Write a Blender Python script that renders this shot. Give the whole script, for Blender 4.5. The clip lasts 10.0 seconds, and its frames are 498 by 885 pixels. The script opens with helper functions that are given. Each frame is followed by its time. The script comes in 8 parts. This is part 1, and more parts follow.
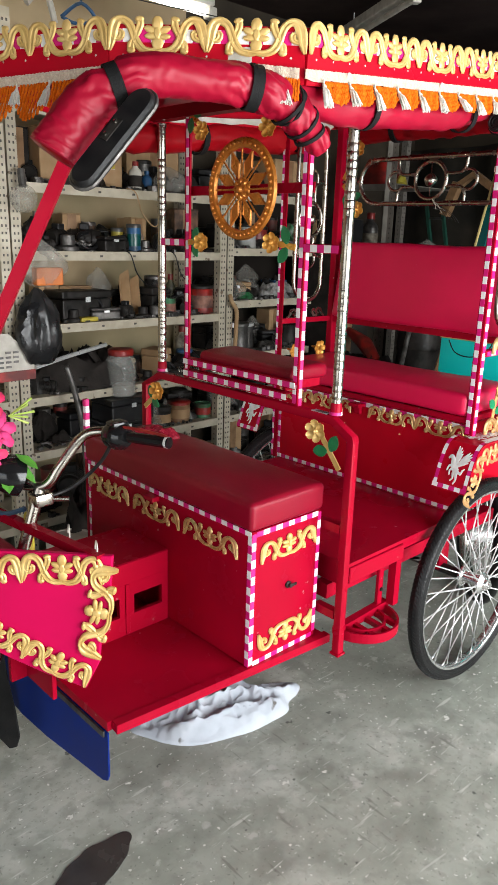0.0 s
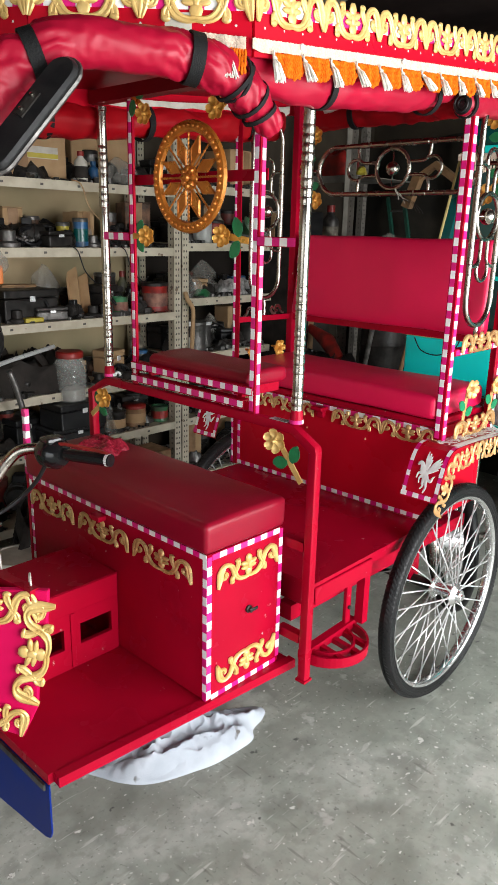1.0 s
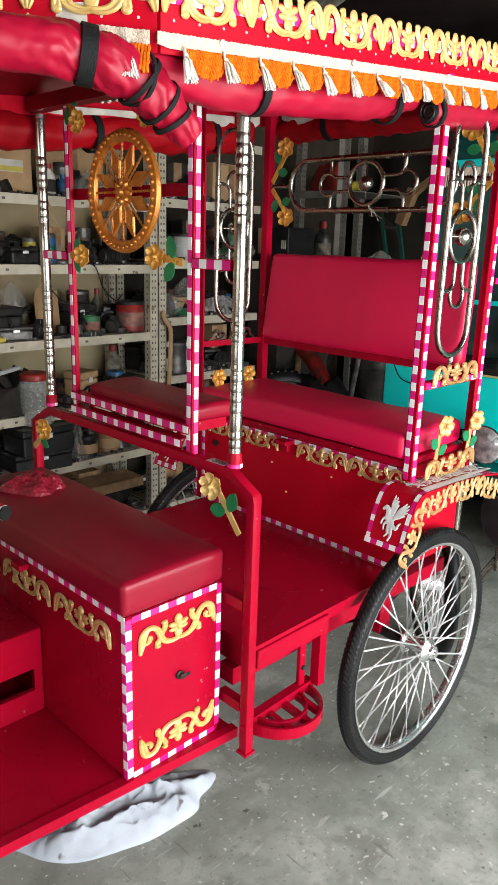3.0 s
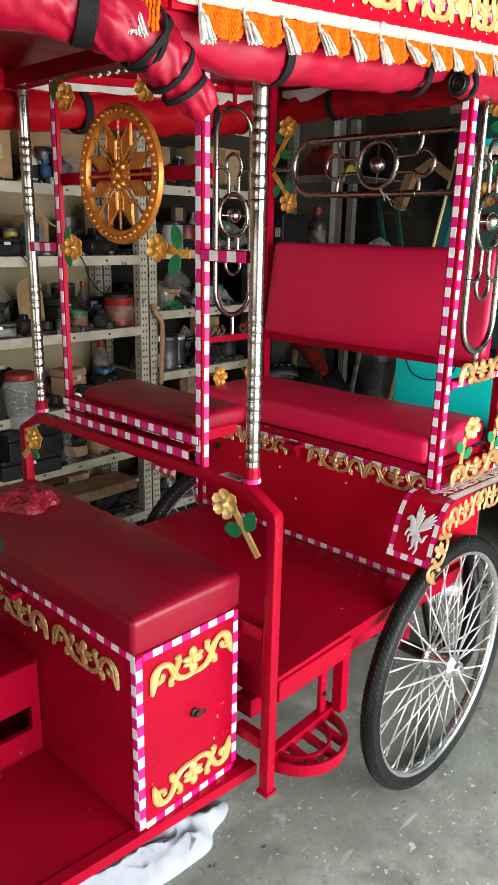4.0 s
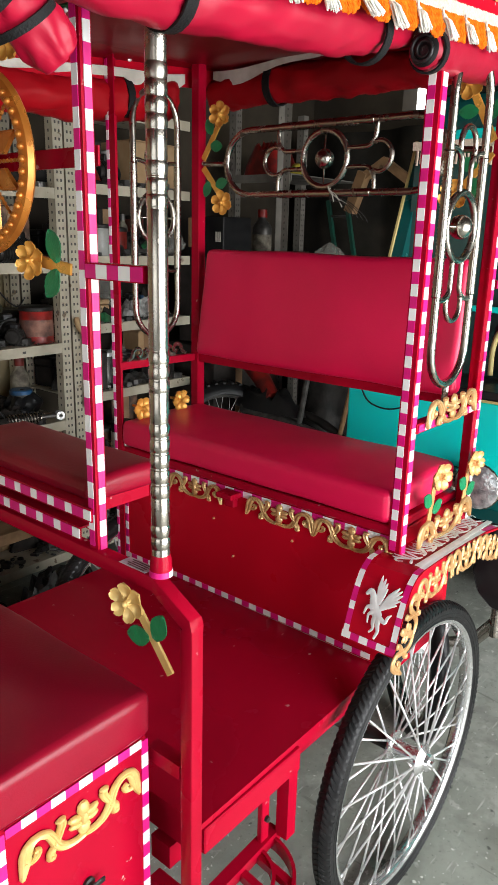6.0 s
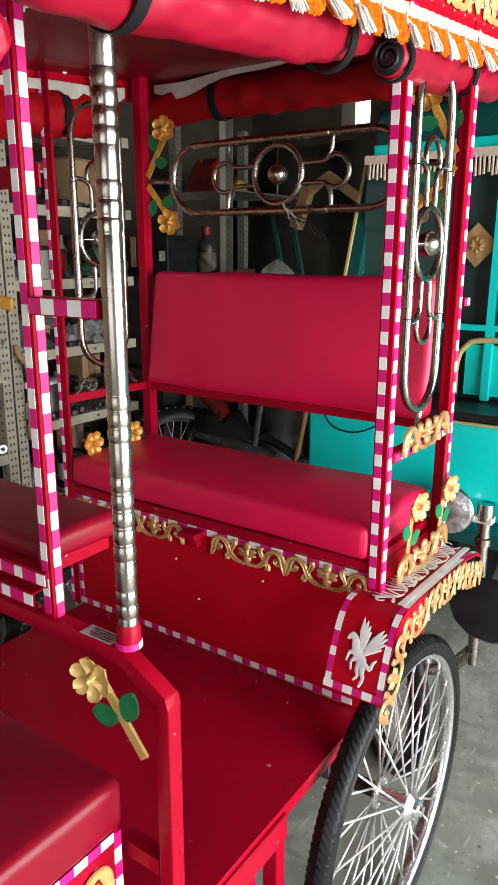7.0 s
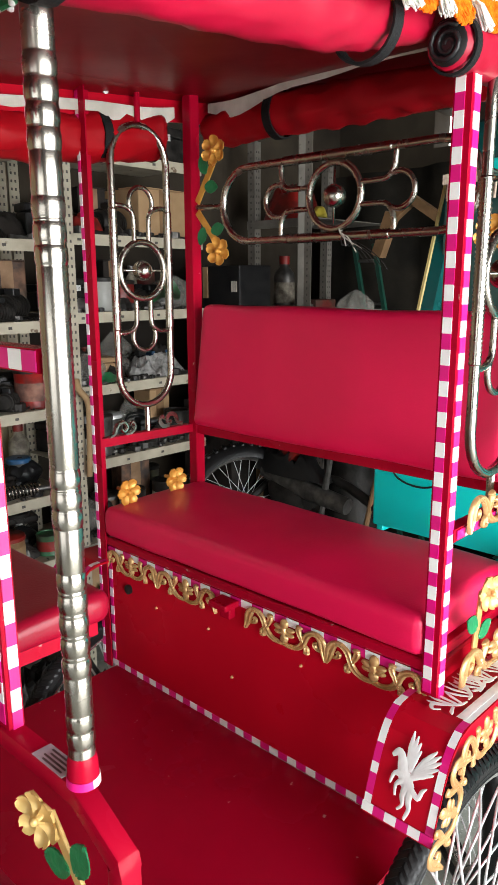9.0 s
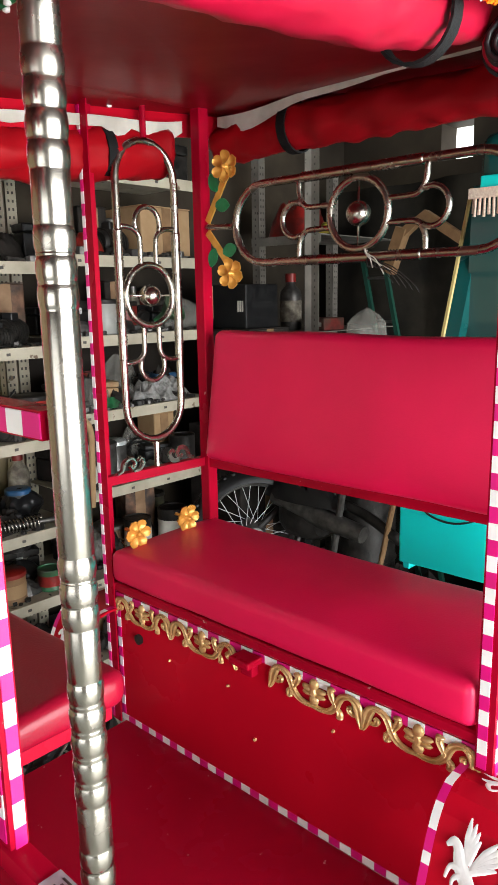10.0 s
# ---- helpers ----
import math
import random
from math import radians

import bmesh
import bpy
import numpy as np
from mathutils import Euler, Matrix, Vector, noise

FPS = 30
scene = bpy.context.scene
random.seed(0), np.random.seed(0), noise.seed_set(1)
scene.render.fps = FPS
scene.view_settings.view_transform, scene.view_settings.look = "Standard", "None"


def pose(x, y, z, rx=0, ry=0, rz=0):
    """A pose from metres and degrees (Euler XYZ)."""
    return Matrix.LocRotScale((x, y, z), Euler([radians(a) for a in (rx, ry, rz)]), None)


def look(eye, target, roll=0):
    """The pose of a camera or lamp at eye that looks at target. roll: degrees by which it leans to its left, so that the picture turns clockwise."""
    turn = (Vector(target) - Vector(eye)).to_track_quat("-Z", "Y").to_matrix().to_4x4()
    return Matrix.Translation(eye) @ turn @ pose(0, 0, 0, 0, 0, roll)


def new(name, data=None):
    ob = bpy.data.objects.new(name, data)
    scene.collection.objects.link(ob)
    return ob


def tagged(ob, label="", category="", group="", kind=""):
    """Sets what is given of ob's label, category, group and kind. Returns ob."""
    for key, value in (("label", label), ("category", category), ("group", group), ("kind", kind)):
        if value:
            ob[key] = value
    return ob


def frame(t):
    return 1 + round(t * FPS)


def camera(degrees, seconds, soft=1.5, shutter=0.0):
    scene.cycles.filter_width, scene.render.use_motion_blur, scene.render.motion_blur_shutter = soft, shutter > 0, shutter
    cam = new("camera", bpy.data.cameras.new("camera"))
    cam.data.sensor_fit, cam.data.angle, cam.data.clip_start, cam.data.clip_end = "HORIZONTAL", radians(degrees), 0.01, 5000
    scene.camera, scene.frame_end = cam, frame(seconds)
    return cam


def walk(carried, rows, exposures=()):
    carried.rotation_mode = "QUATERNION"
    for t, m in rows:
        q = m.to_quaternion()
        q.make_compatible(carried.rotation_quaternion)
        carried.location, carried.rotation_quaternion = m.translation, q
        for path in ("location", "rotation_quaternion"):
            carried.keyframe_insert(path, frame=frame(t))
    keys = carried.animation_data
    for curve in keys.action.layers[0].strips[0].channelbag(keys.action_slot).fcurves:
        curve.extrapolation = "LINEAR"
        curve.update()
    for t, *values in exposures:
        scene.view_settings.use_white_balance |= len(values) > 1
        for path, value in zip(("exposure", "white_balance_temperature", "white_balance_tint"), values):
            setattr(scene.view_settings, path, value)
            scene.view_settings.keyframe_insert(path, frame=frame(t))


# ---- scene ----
cam = camera(38.3, 10.0)
PATH = [
    (0, (0.015, 0.015, 1.329), (1.346, 1.4, 0.773), 1.8),
    (0.5, (0.071, 0.064, 1.33), (1.438, 1.411, 0.765), 1.6),
    (1, (0.141, 0.107, 1.323), (1.538, 1.423, 0.758), 1.4),
    (1.5, (0.247, 0.097, 1.342), (1.667, 1.402, 0.812), 1.7),
    (2, (0.319, 0.087, 1.346), (1.742, 1.403, 0.852), 1.8),
    (2.5, (0.359, 0.081, 1.349), (1.755, 1.425, 0.852), 1.9),
    (3, (0.389, 0.117, 1.341), (1.759, 1.473, 0.809), 1.8),
    (3.2, (0.41, 0.154, 1.338), (1.774, 1.51, 0.789), 1.7),
    (4.3, (0.477, 0.296, 1.343), (1.901, 1.585, 0.787), 1.0),
    (4.5, (0.507, 0.311, 1.343), (1.951, 1.582, 0.795), 1.0),
    (5, (0.61, 0.343, 1.353), (2.077, 1.595, 0.822), 1.3),
    (6.5, (0.764, 0.504, 1.348), (2.27, 1.693, 0.782), 0.9),
    (7, (0.796, 0.54, 1.36), (2.378, 1.652, 0.847), 0.1),
    (7.5, (0.854, 0.547, 1.367), (2.463, 1.651, 0.925), 0.1),
    (8, (0.925, 0.542, 1.364), (2.482, 1.727, 0.948), 0.3),
    (8.5, (0.976, 0.549, 1.361), (2.43, 1.851, 0.924), 0.2),
    (9, (1.009, 0.579, 1.365), (2.436, 1.91, 0.926), -0.2),
    (9.5, (1.031, 0.642, 1.379), (2.461, 1.973, 0.95), -0.5),
    (10, (1.068, 0.682, 1.384), (2.503, 2.017, 0.982), -1.0),
]
walk(cam, [(t, look(eye, target, roll)) for t, eye, target, roll in PATH],
     exposures=[(0.0, 0.0), (5.0, 0.0), (7.5, 0.04), (8.5, 0.20), (9.0, 0.32), (9.5, 0.45), (10.0, 0.60)])

# ---- light ----
world = bpy.data.worlds.new("world")
scene.world = world
world.use_nodes = True
wn = world.node_tree.nodes
sky = wn.new("ShaderNodeTexSky")
sky.sky_type = 'NISHITA'
sky.sun_disc = False
sky.sun_elevation, sky.sun_rotation = radians(48), radians(200)
world.node_tree.links.new(sky.outputs[0], wn["Background"].inputs[0])
wn["Background"].inputs[1].default_value = 0.12

sun = new("sun", bpy.data.lights.new("sun", 'SUN'))
sun.data.energy, sun.data.angle, sun.data.color = 2.0, radians(2.0), (1.0, 0.96, 0.9)
sun.matrix_basis = look((-3, -8, 12), (-4.0, -10.0, 0))


def area(name, m, sx, sy, watts, col):
    l = bpy.data.lights.new(name, 'AREA')
    l.shape, l.size, l.size_y, l.energy, l.color = 'RECTANGLE', sx, sy, watts, col
    ob = new(name, l)
    ob.matrix_basis = m
    return ob


# daylight through the wide roller-door opening behind the camera
area("door_daylight", look((1.70, -1.58, 1.08), (1.70, 3, 0.80)), 3.3, 2.05, 234, (0.97, 0.99, 1.0))
# fill lamp added by the front of the rickshaw to brighten the bench
area("side_fill", look((-2.48, 0.0, 1.0), (3, 0.3, 0.9)), 3.0, 1.85, 38, (0.97, 0.99, 1.0))

# ---- materials ----
def mat(name, c1, c2=None, scale=12.0, rough=(0.4, 0.5), metal=0.0, bump=0.0, bscale=60.0, coat=0.0, speck=None, spscale=40.0,
        spamt=0.08, alpha=1.0, trans=0.0, detail=6.0, big=None, bigscale=1.5, sheen=0.0, spec=0.5):
    """Two-scale colour, roughness and relief on one principled surface."""
    m = bpy.data.materials.new(name)
    m.use_nodes = True
    nt = m.node_tree
    n, lk = nt.nodes, nt.links
    b = n["Principled BSDF"]
    geo = n.new("ShaderNodeNewGeometry")
    no = n.new("ShaderNodeTexNoise")
    no.inputs["Scale"].default_value, no.inputs["Detail"].default_value = scale, detail
    lk.new(geo.outputs["Position"], no.inputs["Vector"])
    ramp = n.new("ShaderNodeMix")
    ramp.data_type = 'RGBA'
    c2 = c2 or tuple(min(1, v * 0.8) for v in c1)
    ramp.inputs[6].default_value, ramp.inputs[7].default_value = (*c1, 1), (*c2, 1)
    cr = n.new("ShaderNodeMapRange")
    cr.inputs[1].default_value, cr.inputs[2].default_value = 0.35, 0.65
    lk.new(no.outputs[0], cr.inputs[0])
    lk.new(cr.outputs[0], ramp.inputs[0])
    col = ramp.outputs[2]
    if big:
        nb = n.new("ShaderNodeTexNoise")
        nb.inputs["Scale"].default_value, nb.inputs["Detail"].default_value = bigscale, 5.0
        lk.new(geo.outputs["Position"], nb.inputs["Vector"])
        mb = n.new("ShaderNodeMapRange")
        mb.inputs[1].default_value, mb.inputs[2].default_value = 0.42, 0.62
        lk.new(nb.outputs[0], mb.inputs[0])
        mx = n.new("ShaderNodeMix")
        mx.data_type = 'RGBA'
        lk.new(mb.outputs[0], mx.inputs[0])
        lk.new(col, mx.inputs[6])
        mx.inputs[7].default_value = (*big, 1)
        col = mx.outputs[2]
    if speck:
        ns = n.new("ShaderNodeTexNoise")
        ns.inputs["Scale"].default_value, ns.inputs["Detail"].default_value = spscale, 3.0
        lk.new(geo.outputs["Position"], ns.inputs["Vector"])
        ms = n.new("ShaderNodeMapRange")
        ms.inputs[1].default_value, ms.inputs[2].default_value = 0.70 - spamt, 0.74 - spamt
        lk.new(ns.outputs[0], ms.inputs[0])
        mx = n.new("ShaderNodeMix")
        mx.data_type = 'RGBA'
        lk.new(ms.outputs[0], mx.inputs[0])
        lk.new(col, mx.inputs[6])
        mx.inputs[7].default_value = (*speck, 1)
        col = mx.outputs[2]
    lk.new(col, b.inputs["Base Color"])
    rr = n.new("ShaderNodeMapRange")
    rr.inputs[1].default_value, rr.inputs[2].default_value = 0.3, 0.7
    rr.inputs[3].default_value, rr.inputs[4].default_value = rough
    lk.new(no.outputs[0], rr.inputs[0])
    lk.new(rr.outputs[0], b.inputs["Roughness"])
    b.inputs["Metallic"].default_value = metal
    b.inputs["Specular IOR Level"].default_value = spec
    b.inputs["Coat Weight"].default_value = coat
    b.inputs["Coat Roughness"].default_value = 0.12
    b.inputs["Alpha"].default_value = alpha
    b.inputs["Transmission Weight"].default_value = trans
    b.inputs["Sheen Weight"].default_value = sheen
    if bump:
        nb2 = n.new("ShaderNodeTexNoise")
        nb2.inputs["Scale"].default_value, nb2.inputs["Detail"].default_value = bscale, 4.0
        lk.new(geo.outputs["Position"], nb2.inputs["Vector"])
        bp = n.new("ShaderNodeBump")
        bp.inputs["Strength"].default_value, bp.inputs["Distance"].default_value = bump, 0.004
        lk.new(nb2.outputs[0], bp.inputs["Height"])
        lk.new(bp.outputs[0], b.inputs["Normal"])
    return m


def glow(name, col, strength):
    m = bpy.data.materials.new(name)
    m.use_nodes = True
    b = m.node_tree.nodes["Principled BSDF"]
    b.inputs["Base Color"].default_value = (*col, 1)
    b.inputs["Emission Color"].default_value = (*col, 1)
    b.inputs["Emission Strength"].default_value = strength
    return m


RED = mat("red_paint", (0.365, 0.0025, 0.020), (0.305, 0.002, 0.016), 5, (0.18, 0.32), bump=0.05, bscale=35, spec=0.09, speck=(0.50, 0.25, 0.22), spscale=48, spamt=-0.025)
# RED brightened: light missing on bench and mudguards is put into the paint
REDP = mat("red_paint_lifted", (0.50, 0.004, 0.018), (0.43, 0.003, 0.015), 4, (0.24, 0.40), bump=0.06, bscale=25, spec=0.12)
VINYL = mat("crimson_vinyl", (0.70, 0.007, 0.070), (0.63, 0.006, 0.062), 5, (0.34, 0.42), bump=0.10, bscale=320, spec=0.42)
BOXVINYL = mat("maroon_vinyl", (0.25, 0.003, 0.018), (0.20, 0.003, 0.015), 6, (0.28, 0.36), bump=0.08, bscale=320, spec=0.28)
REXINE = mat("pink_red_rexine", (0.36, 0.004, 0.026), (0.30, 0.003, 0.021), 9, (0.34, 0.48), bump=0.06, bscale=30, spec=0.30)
# darker copy of REXINE: shade under the canopy is put into the colour
FARREX = mat("rexine_shade_copy", (0.34, 0.003, 0.008), (0.27, 0.003, 0.007), 9, (0.38, 0.5), bump=0.15, bscale=45, spec=0.15)
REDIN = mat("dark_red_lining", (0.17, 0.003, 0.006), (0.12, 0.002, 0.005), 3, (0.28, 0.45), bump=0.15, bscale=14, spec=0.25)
GUARDP = mat("hot_red_panel", (0.57, 0.004, 0.076), (0.53, 0.004, 0.070), 6, (0.35, 0.45), spec=0.08)
PINK = mat("magenta_tape", (0.70, 0.003, 0.19), (0.62, 0.003, 0.165), 30, (0.35, 0.5))
WHITE = mat("white_tape", (0.84, 0.84, 0.82), (0.76, 0.75, 0.73), 30, (0.4, 0.5))
LABELM = mat("silver_sticker", (0.62, 0.62, 0.66), (0.45, 0.44, 0.50), 60, (0.25, 0.4))
DECAL = mat("white_decal", (0.80, 0.79, 0.77), (0.62, 0.60, 0.58), 40, (0.35, 0.5))
GOLD = mat("gold_paint", (0.76, 0.53, 0.20), (0.60, 0.38, 0.12), 30, (0.30, 0.46), metal=0.30, bump=0.2, bscale=120)
PALEGOLD = mat("pale_gold_plate", (0.70, 0.48, 0.22), (0.46, 0.27, 0.10), 40, (0.22, 0.4), metal=0.45, bump=0.2, bscale=150)
BRASSY = mat("copper_tinted_gold", (0.60, 0.35, 0.15), (0.44, 0.23, 0.085), 30, (0.25, 0.42), metal=0.4, bump=0.2, bscale=120)
TANGOLD = mat("tan_gold", (0.70, 0.38, 0.14), (0.56, 0.27, 0.09), 30, (0.3, 0.45), metal=0.25, bump=0.15, bscale=120)
BRASS = mat("orange_gold", (0.72, 0.37, 0.07), (0.60, 0.27, 0.045), 40, (0.25, 0.4), metal=0.35, bump=0.1, bscale=150)
COPPER = mat("copper_gold", (0.60, 0.22, 0.035), (0.46, 0.15, 0.022), 40, (0.24, 0.38), metal=0.5, bump=0.1, bscale=150)
CHROME = mat("chrome", (0.42, 0.385, 0.335), (0.33, 0.30, 0.26), 30, (0.18, 0.32), metal=1.0, bump=0.02, bscale=60)
RIMM = mat("chrome_rim", (0.82, 0.82, 0.81), (0.70, 0.70, 0.69), 50, (0.16, 0.3), metal=0.9)
STEEL = mat("bright_steel", (0.86, 0.86, 0.85), (0.74, 0.74, 0.73), 50, (0.25, 0.42), metal=0.45)
RUBBER = mat("tyre_rubber", (0.007, 0.007, 0.0075), (0.012, 0.0115, 0.0115), 25, (0.34, 0.5), bump=0.2, bscale=200, spec=0.30)
BLACK = mat("black_plastic", (0.008, 0.008, 0.009), (0.014, 0.0135, 0.0135), 30, (0.3, 0.5), bump=0.1, bscale=120, spec=0.35)
GLOSSBLACK = mat("glossy_black_plastic", (0.006, 0.006, 0.007), (0.010, 0.010, 0.010), 20, (0.08, 0.18), spec=0.5)
STRAP = mat("black_webbing", (0.006, 0.006, 0.0065), (0.01, 0.01, 0.01), 200, (0.6, 0.8), bump=0.4, bscale=400, spec=0.2)
GREEN = mat("green_leaf_paint", (0.01, 0.20, 0.07), (0.008, 0.14, 0.05), 40, (0.3, 0.45), bump=0.3, bscale=120)
ORANGE = mat("orange_cord", (0.88, 0.20, 0.006), (0.74, 0.12, 0.004), 200, (0.7, 0.9), bump=0.5, bscale=700, spec=0.15)
CREAM = mat("cream_crochet", (0.74, 0.62, 0.48), (0.58, 0.43, 0.33), 260, (0.75, 0.9), bump=0.8, bscale=500, sheen=0.3)
TASSEL = mat("white_tassel_thread", (0.82, 0.79, 0.72), (0.68, 0.64, 0.56), 300, (0.75, 0.9), bump=0.5, bscale=800, sheen=0.3)
BLUE = mat("navy_flap", (0.002, 0.018, 0.17), (0.003, 0.026, 0.23), 6, (0.35, 0.5), spec=0.15)
CLOTH = mat("grey_white_cloth", (0.44, 0.47, 0.51), (0.36, 0.39, 0.43), 12, (0.8, 0.9), bump=0.3, bscale=300, speck=(0.12, 0.11, 0.10), spscale=14, spamt=0.04)
OIL = mat("oil_stain", (0.035, 0.032, 0.03), (0.06, 0.055, 0.05), 9, (0.15, 0.35))
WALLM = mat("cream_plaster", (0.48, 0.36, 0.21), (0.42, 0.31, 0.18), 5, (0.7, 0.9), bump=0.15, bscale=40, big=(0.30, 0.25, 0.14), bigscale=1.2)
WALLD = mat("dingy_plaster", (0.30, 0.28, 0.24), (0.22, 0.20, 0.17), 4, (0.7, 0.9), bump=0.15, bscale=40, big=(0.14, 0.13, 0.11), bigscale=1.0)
# plaster with the shadow of the dark end put into its colour
WALLK = mat("shadow_toned_plaster", (0.075, 0.060, 0.042), (0.045, 0.036, 0.027), 4, (0.7, 0.9), bump=0.15, bscale=40, big=(0.022, 0.018, 0.015), bigscale=1.3, spec=0.08)
CEILM = mat("dark_brown_ceiling", (0.035, 0.022, 0.020), (0.02, 0.014, 0.013), 3, (0.6, 0.8), bump=0.1, bscale=20, spec=0.1)
# SHELF with the corner's dimness put into the colour; also the jar's grey powder
SHELFDIM = mat("dimmed_shelf_grey", (0.22, 0.20, 0.17), (0.15, 0.135, 0.115), 14, (0.5, 0.7), speck=(0.06, 0.05, 0.04), spscale=22, spamt=0.03)
SHELF = mat("cream_shelf_steel", (0.52, 0.47, 0.36), (0.40, 0.35, 0.26), 14, (0.4, 0.6), speck=(0.16, 0.11, 0.07), spscale=22, spamt=0.03)
# dark grey for raised dabs that imitate the shadow inside slots
SLOTSHADE = mat("slot_shadow", (0.10, 0.09, 0.08), None, 20, (0.7, 0.9))
TEAL = mat("teal_paint", (0.0, 0.68, 0.63), (0.0, 0.62, 0.575), 3, (0.25, 0.4), coat=0.2)
TEALD = mat("dark_teal_paint", (0.004, 0.085, 0.080), (0.003, 0.065, 0.062), 3, (0.2, 0.35), coat=0.2)
DARKGREEN = mat("dark_green_enamel", (0.010, 0.075, 0.050), (0.008, 0.05, 0.035), 12, (0.35, 0.5))
GREASE = mat("greasy_black_metal", (0.012, 0.011, 0.010), (0.034, 0.030, 0.027), 25, (0.3, 0.6), metal=0.2, bump=0.4, bscale=70, spec=0.25)
GREYM = mat("grey_cast_metal", (0.17, 0.16, 0.15), (0.07, 0.066, 0.062), 25, (0.35, 0.55), metal=0.7, bump=0.3, bscale=90)
CARD = mat("brown_cardboard", (0.42, 0.27, 0.14), (0.36, 0.22, 0.11), 18, (0.8, 0.9), bump=0.15, bscale=90)
PAPER = mat("off_white_paper", (0.62, 0.59, 0.52), (0.46, 0.43, 0.37), 22, (0.7, 0.85), bump=0.1, bscale=60)
REDPLASTIC = mat("red_plastic", (0.40, 0.016, 0.012), (0.20, 0.014, 0.010), 15, (0.3, 0.5), big=(0.12, 0.012, 0.009), bigscale=14)
ORANGEPL = mat("orange_card", (0.62, 0.17, 0.03), (0.5, 0.13, 0.025), 18, (0.5, 0.65))
BLUEPL = mat("blue_plastic", (0.02, 0.11, 0.26), (0.015, 0.07, 0.17), 15, (0.3, 0.5), big=(0.03, 0.06, 0.10), bigscale=14)
GREENPL = mat("green_plastic", (0.03, 0.20, 0.07), (0.02, 0.12, 0.05), 15, (0.3, 0.5), big=(0.05, 0.07, 0.04), bigscale=14)
YELLOWPL = mat("yellow_plastic", (0.52, 0.42, 0.05), (0.40, 0.32, 0.04), 15, (0.35, 0.5))
CLEAR = mat("cloudy_clear_plastic", (0.62, 0.62, 0.58), (0.5, 0.5, 0.46), 14, (0.15, 0.35), alpha=0.55)
BAG = mat("clear_plastic_film", (0.50, 0.48, 0.43), (0.36, 0.34, 0.30), 14, (0.1, 0.3), alpha=0.30, bump=0.6, bscale=60)
WOOD = mat("worn_wood", (0.30, 0.17, 0.08), (0.20, 0.11, 0.05), 20, (0.5, 0.7), bump=0.25, bscale=70)
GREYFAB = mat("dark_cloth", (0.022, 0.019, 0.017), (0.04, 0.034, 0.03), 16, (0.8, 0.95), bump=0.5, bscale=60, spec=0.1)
YELLOWPOLE = mat("pale_yellow_pole", (0.55, 0.45, 0.18), (0.45, 0.36, 0.13), 14, (0.5, 0.65))
PETALRED = mat("red_fabric_petal", (0.68, 0.02, 0.07), (0.60, 0.03, 0.16), 20, (0.6, 0.8), bump=0.2, bscale=200)
PETALPINK = mat("pink_fabric_petal", (0.70, 0.05, 0.22), (0.62, 0.03, 0.15), 20, (0.6, 0.8), bump=0.2, bscale=200)
LIME = mat("lime_sprig", (0.50, 0.62, 0.16), (0.40, 0.55, 0.10), 20, (0.6, 0.8))
LEAFG = mat("bright_leaf_fabric", (0.10, 0.32, 0.03), (0.06, 0.24, 0.03), 20, (0.6, 0.8), bump=0.2, bscale=200)
GLASSD = mat("dark_tinted_glass", (0.02, 0.06, 0.055), (0.025, 0.07, 0.065), 3, (0.04, 0.1))
LENS = mat("lamp_glass", (0.88, 0.90, 0.90), (0.32, 0.34, 0.34), 45, (0.05, 0.15), metal=0.7, bump=0.9, bscale=70)
TUBEGLOW = glow("tube_light", (1.0, 0.97, 0.9), 6.0)
SKYGLOW = glow("bright_daylight", (1.0, 1.0, 1.0), 3.0)


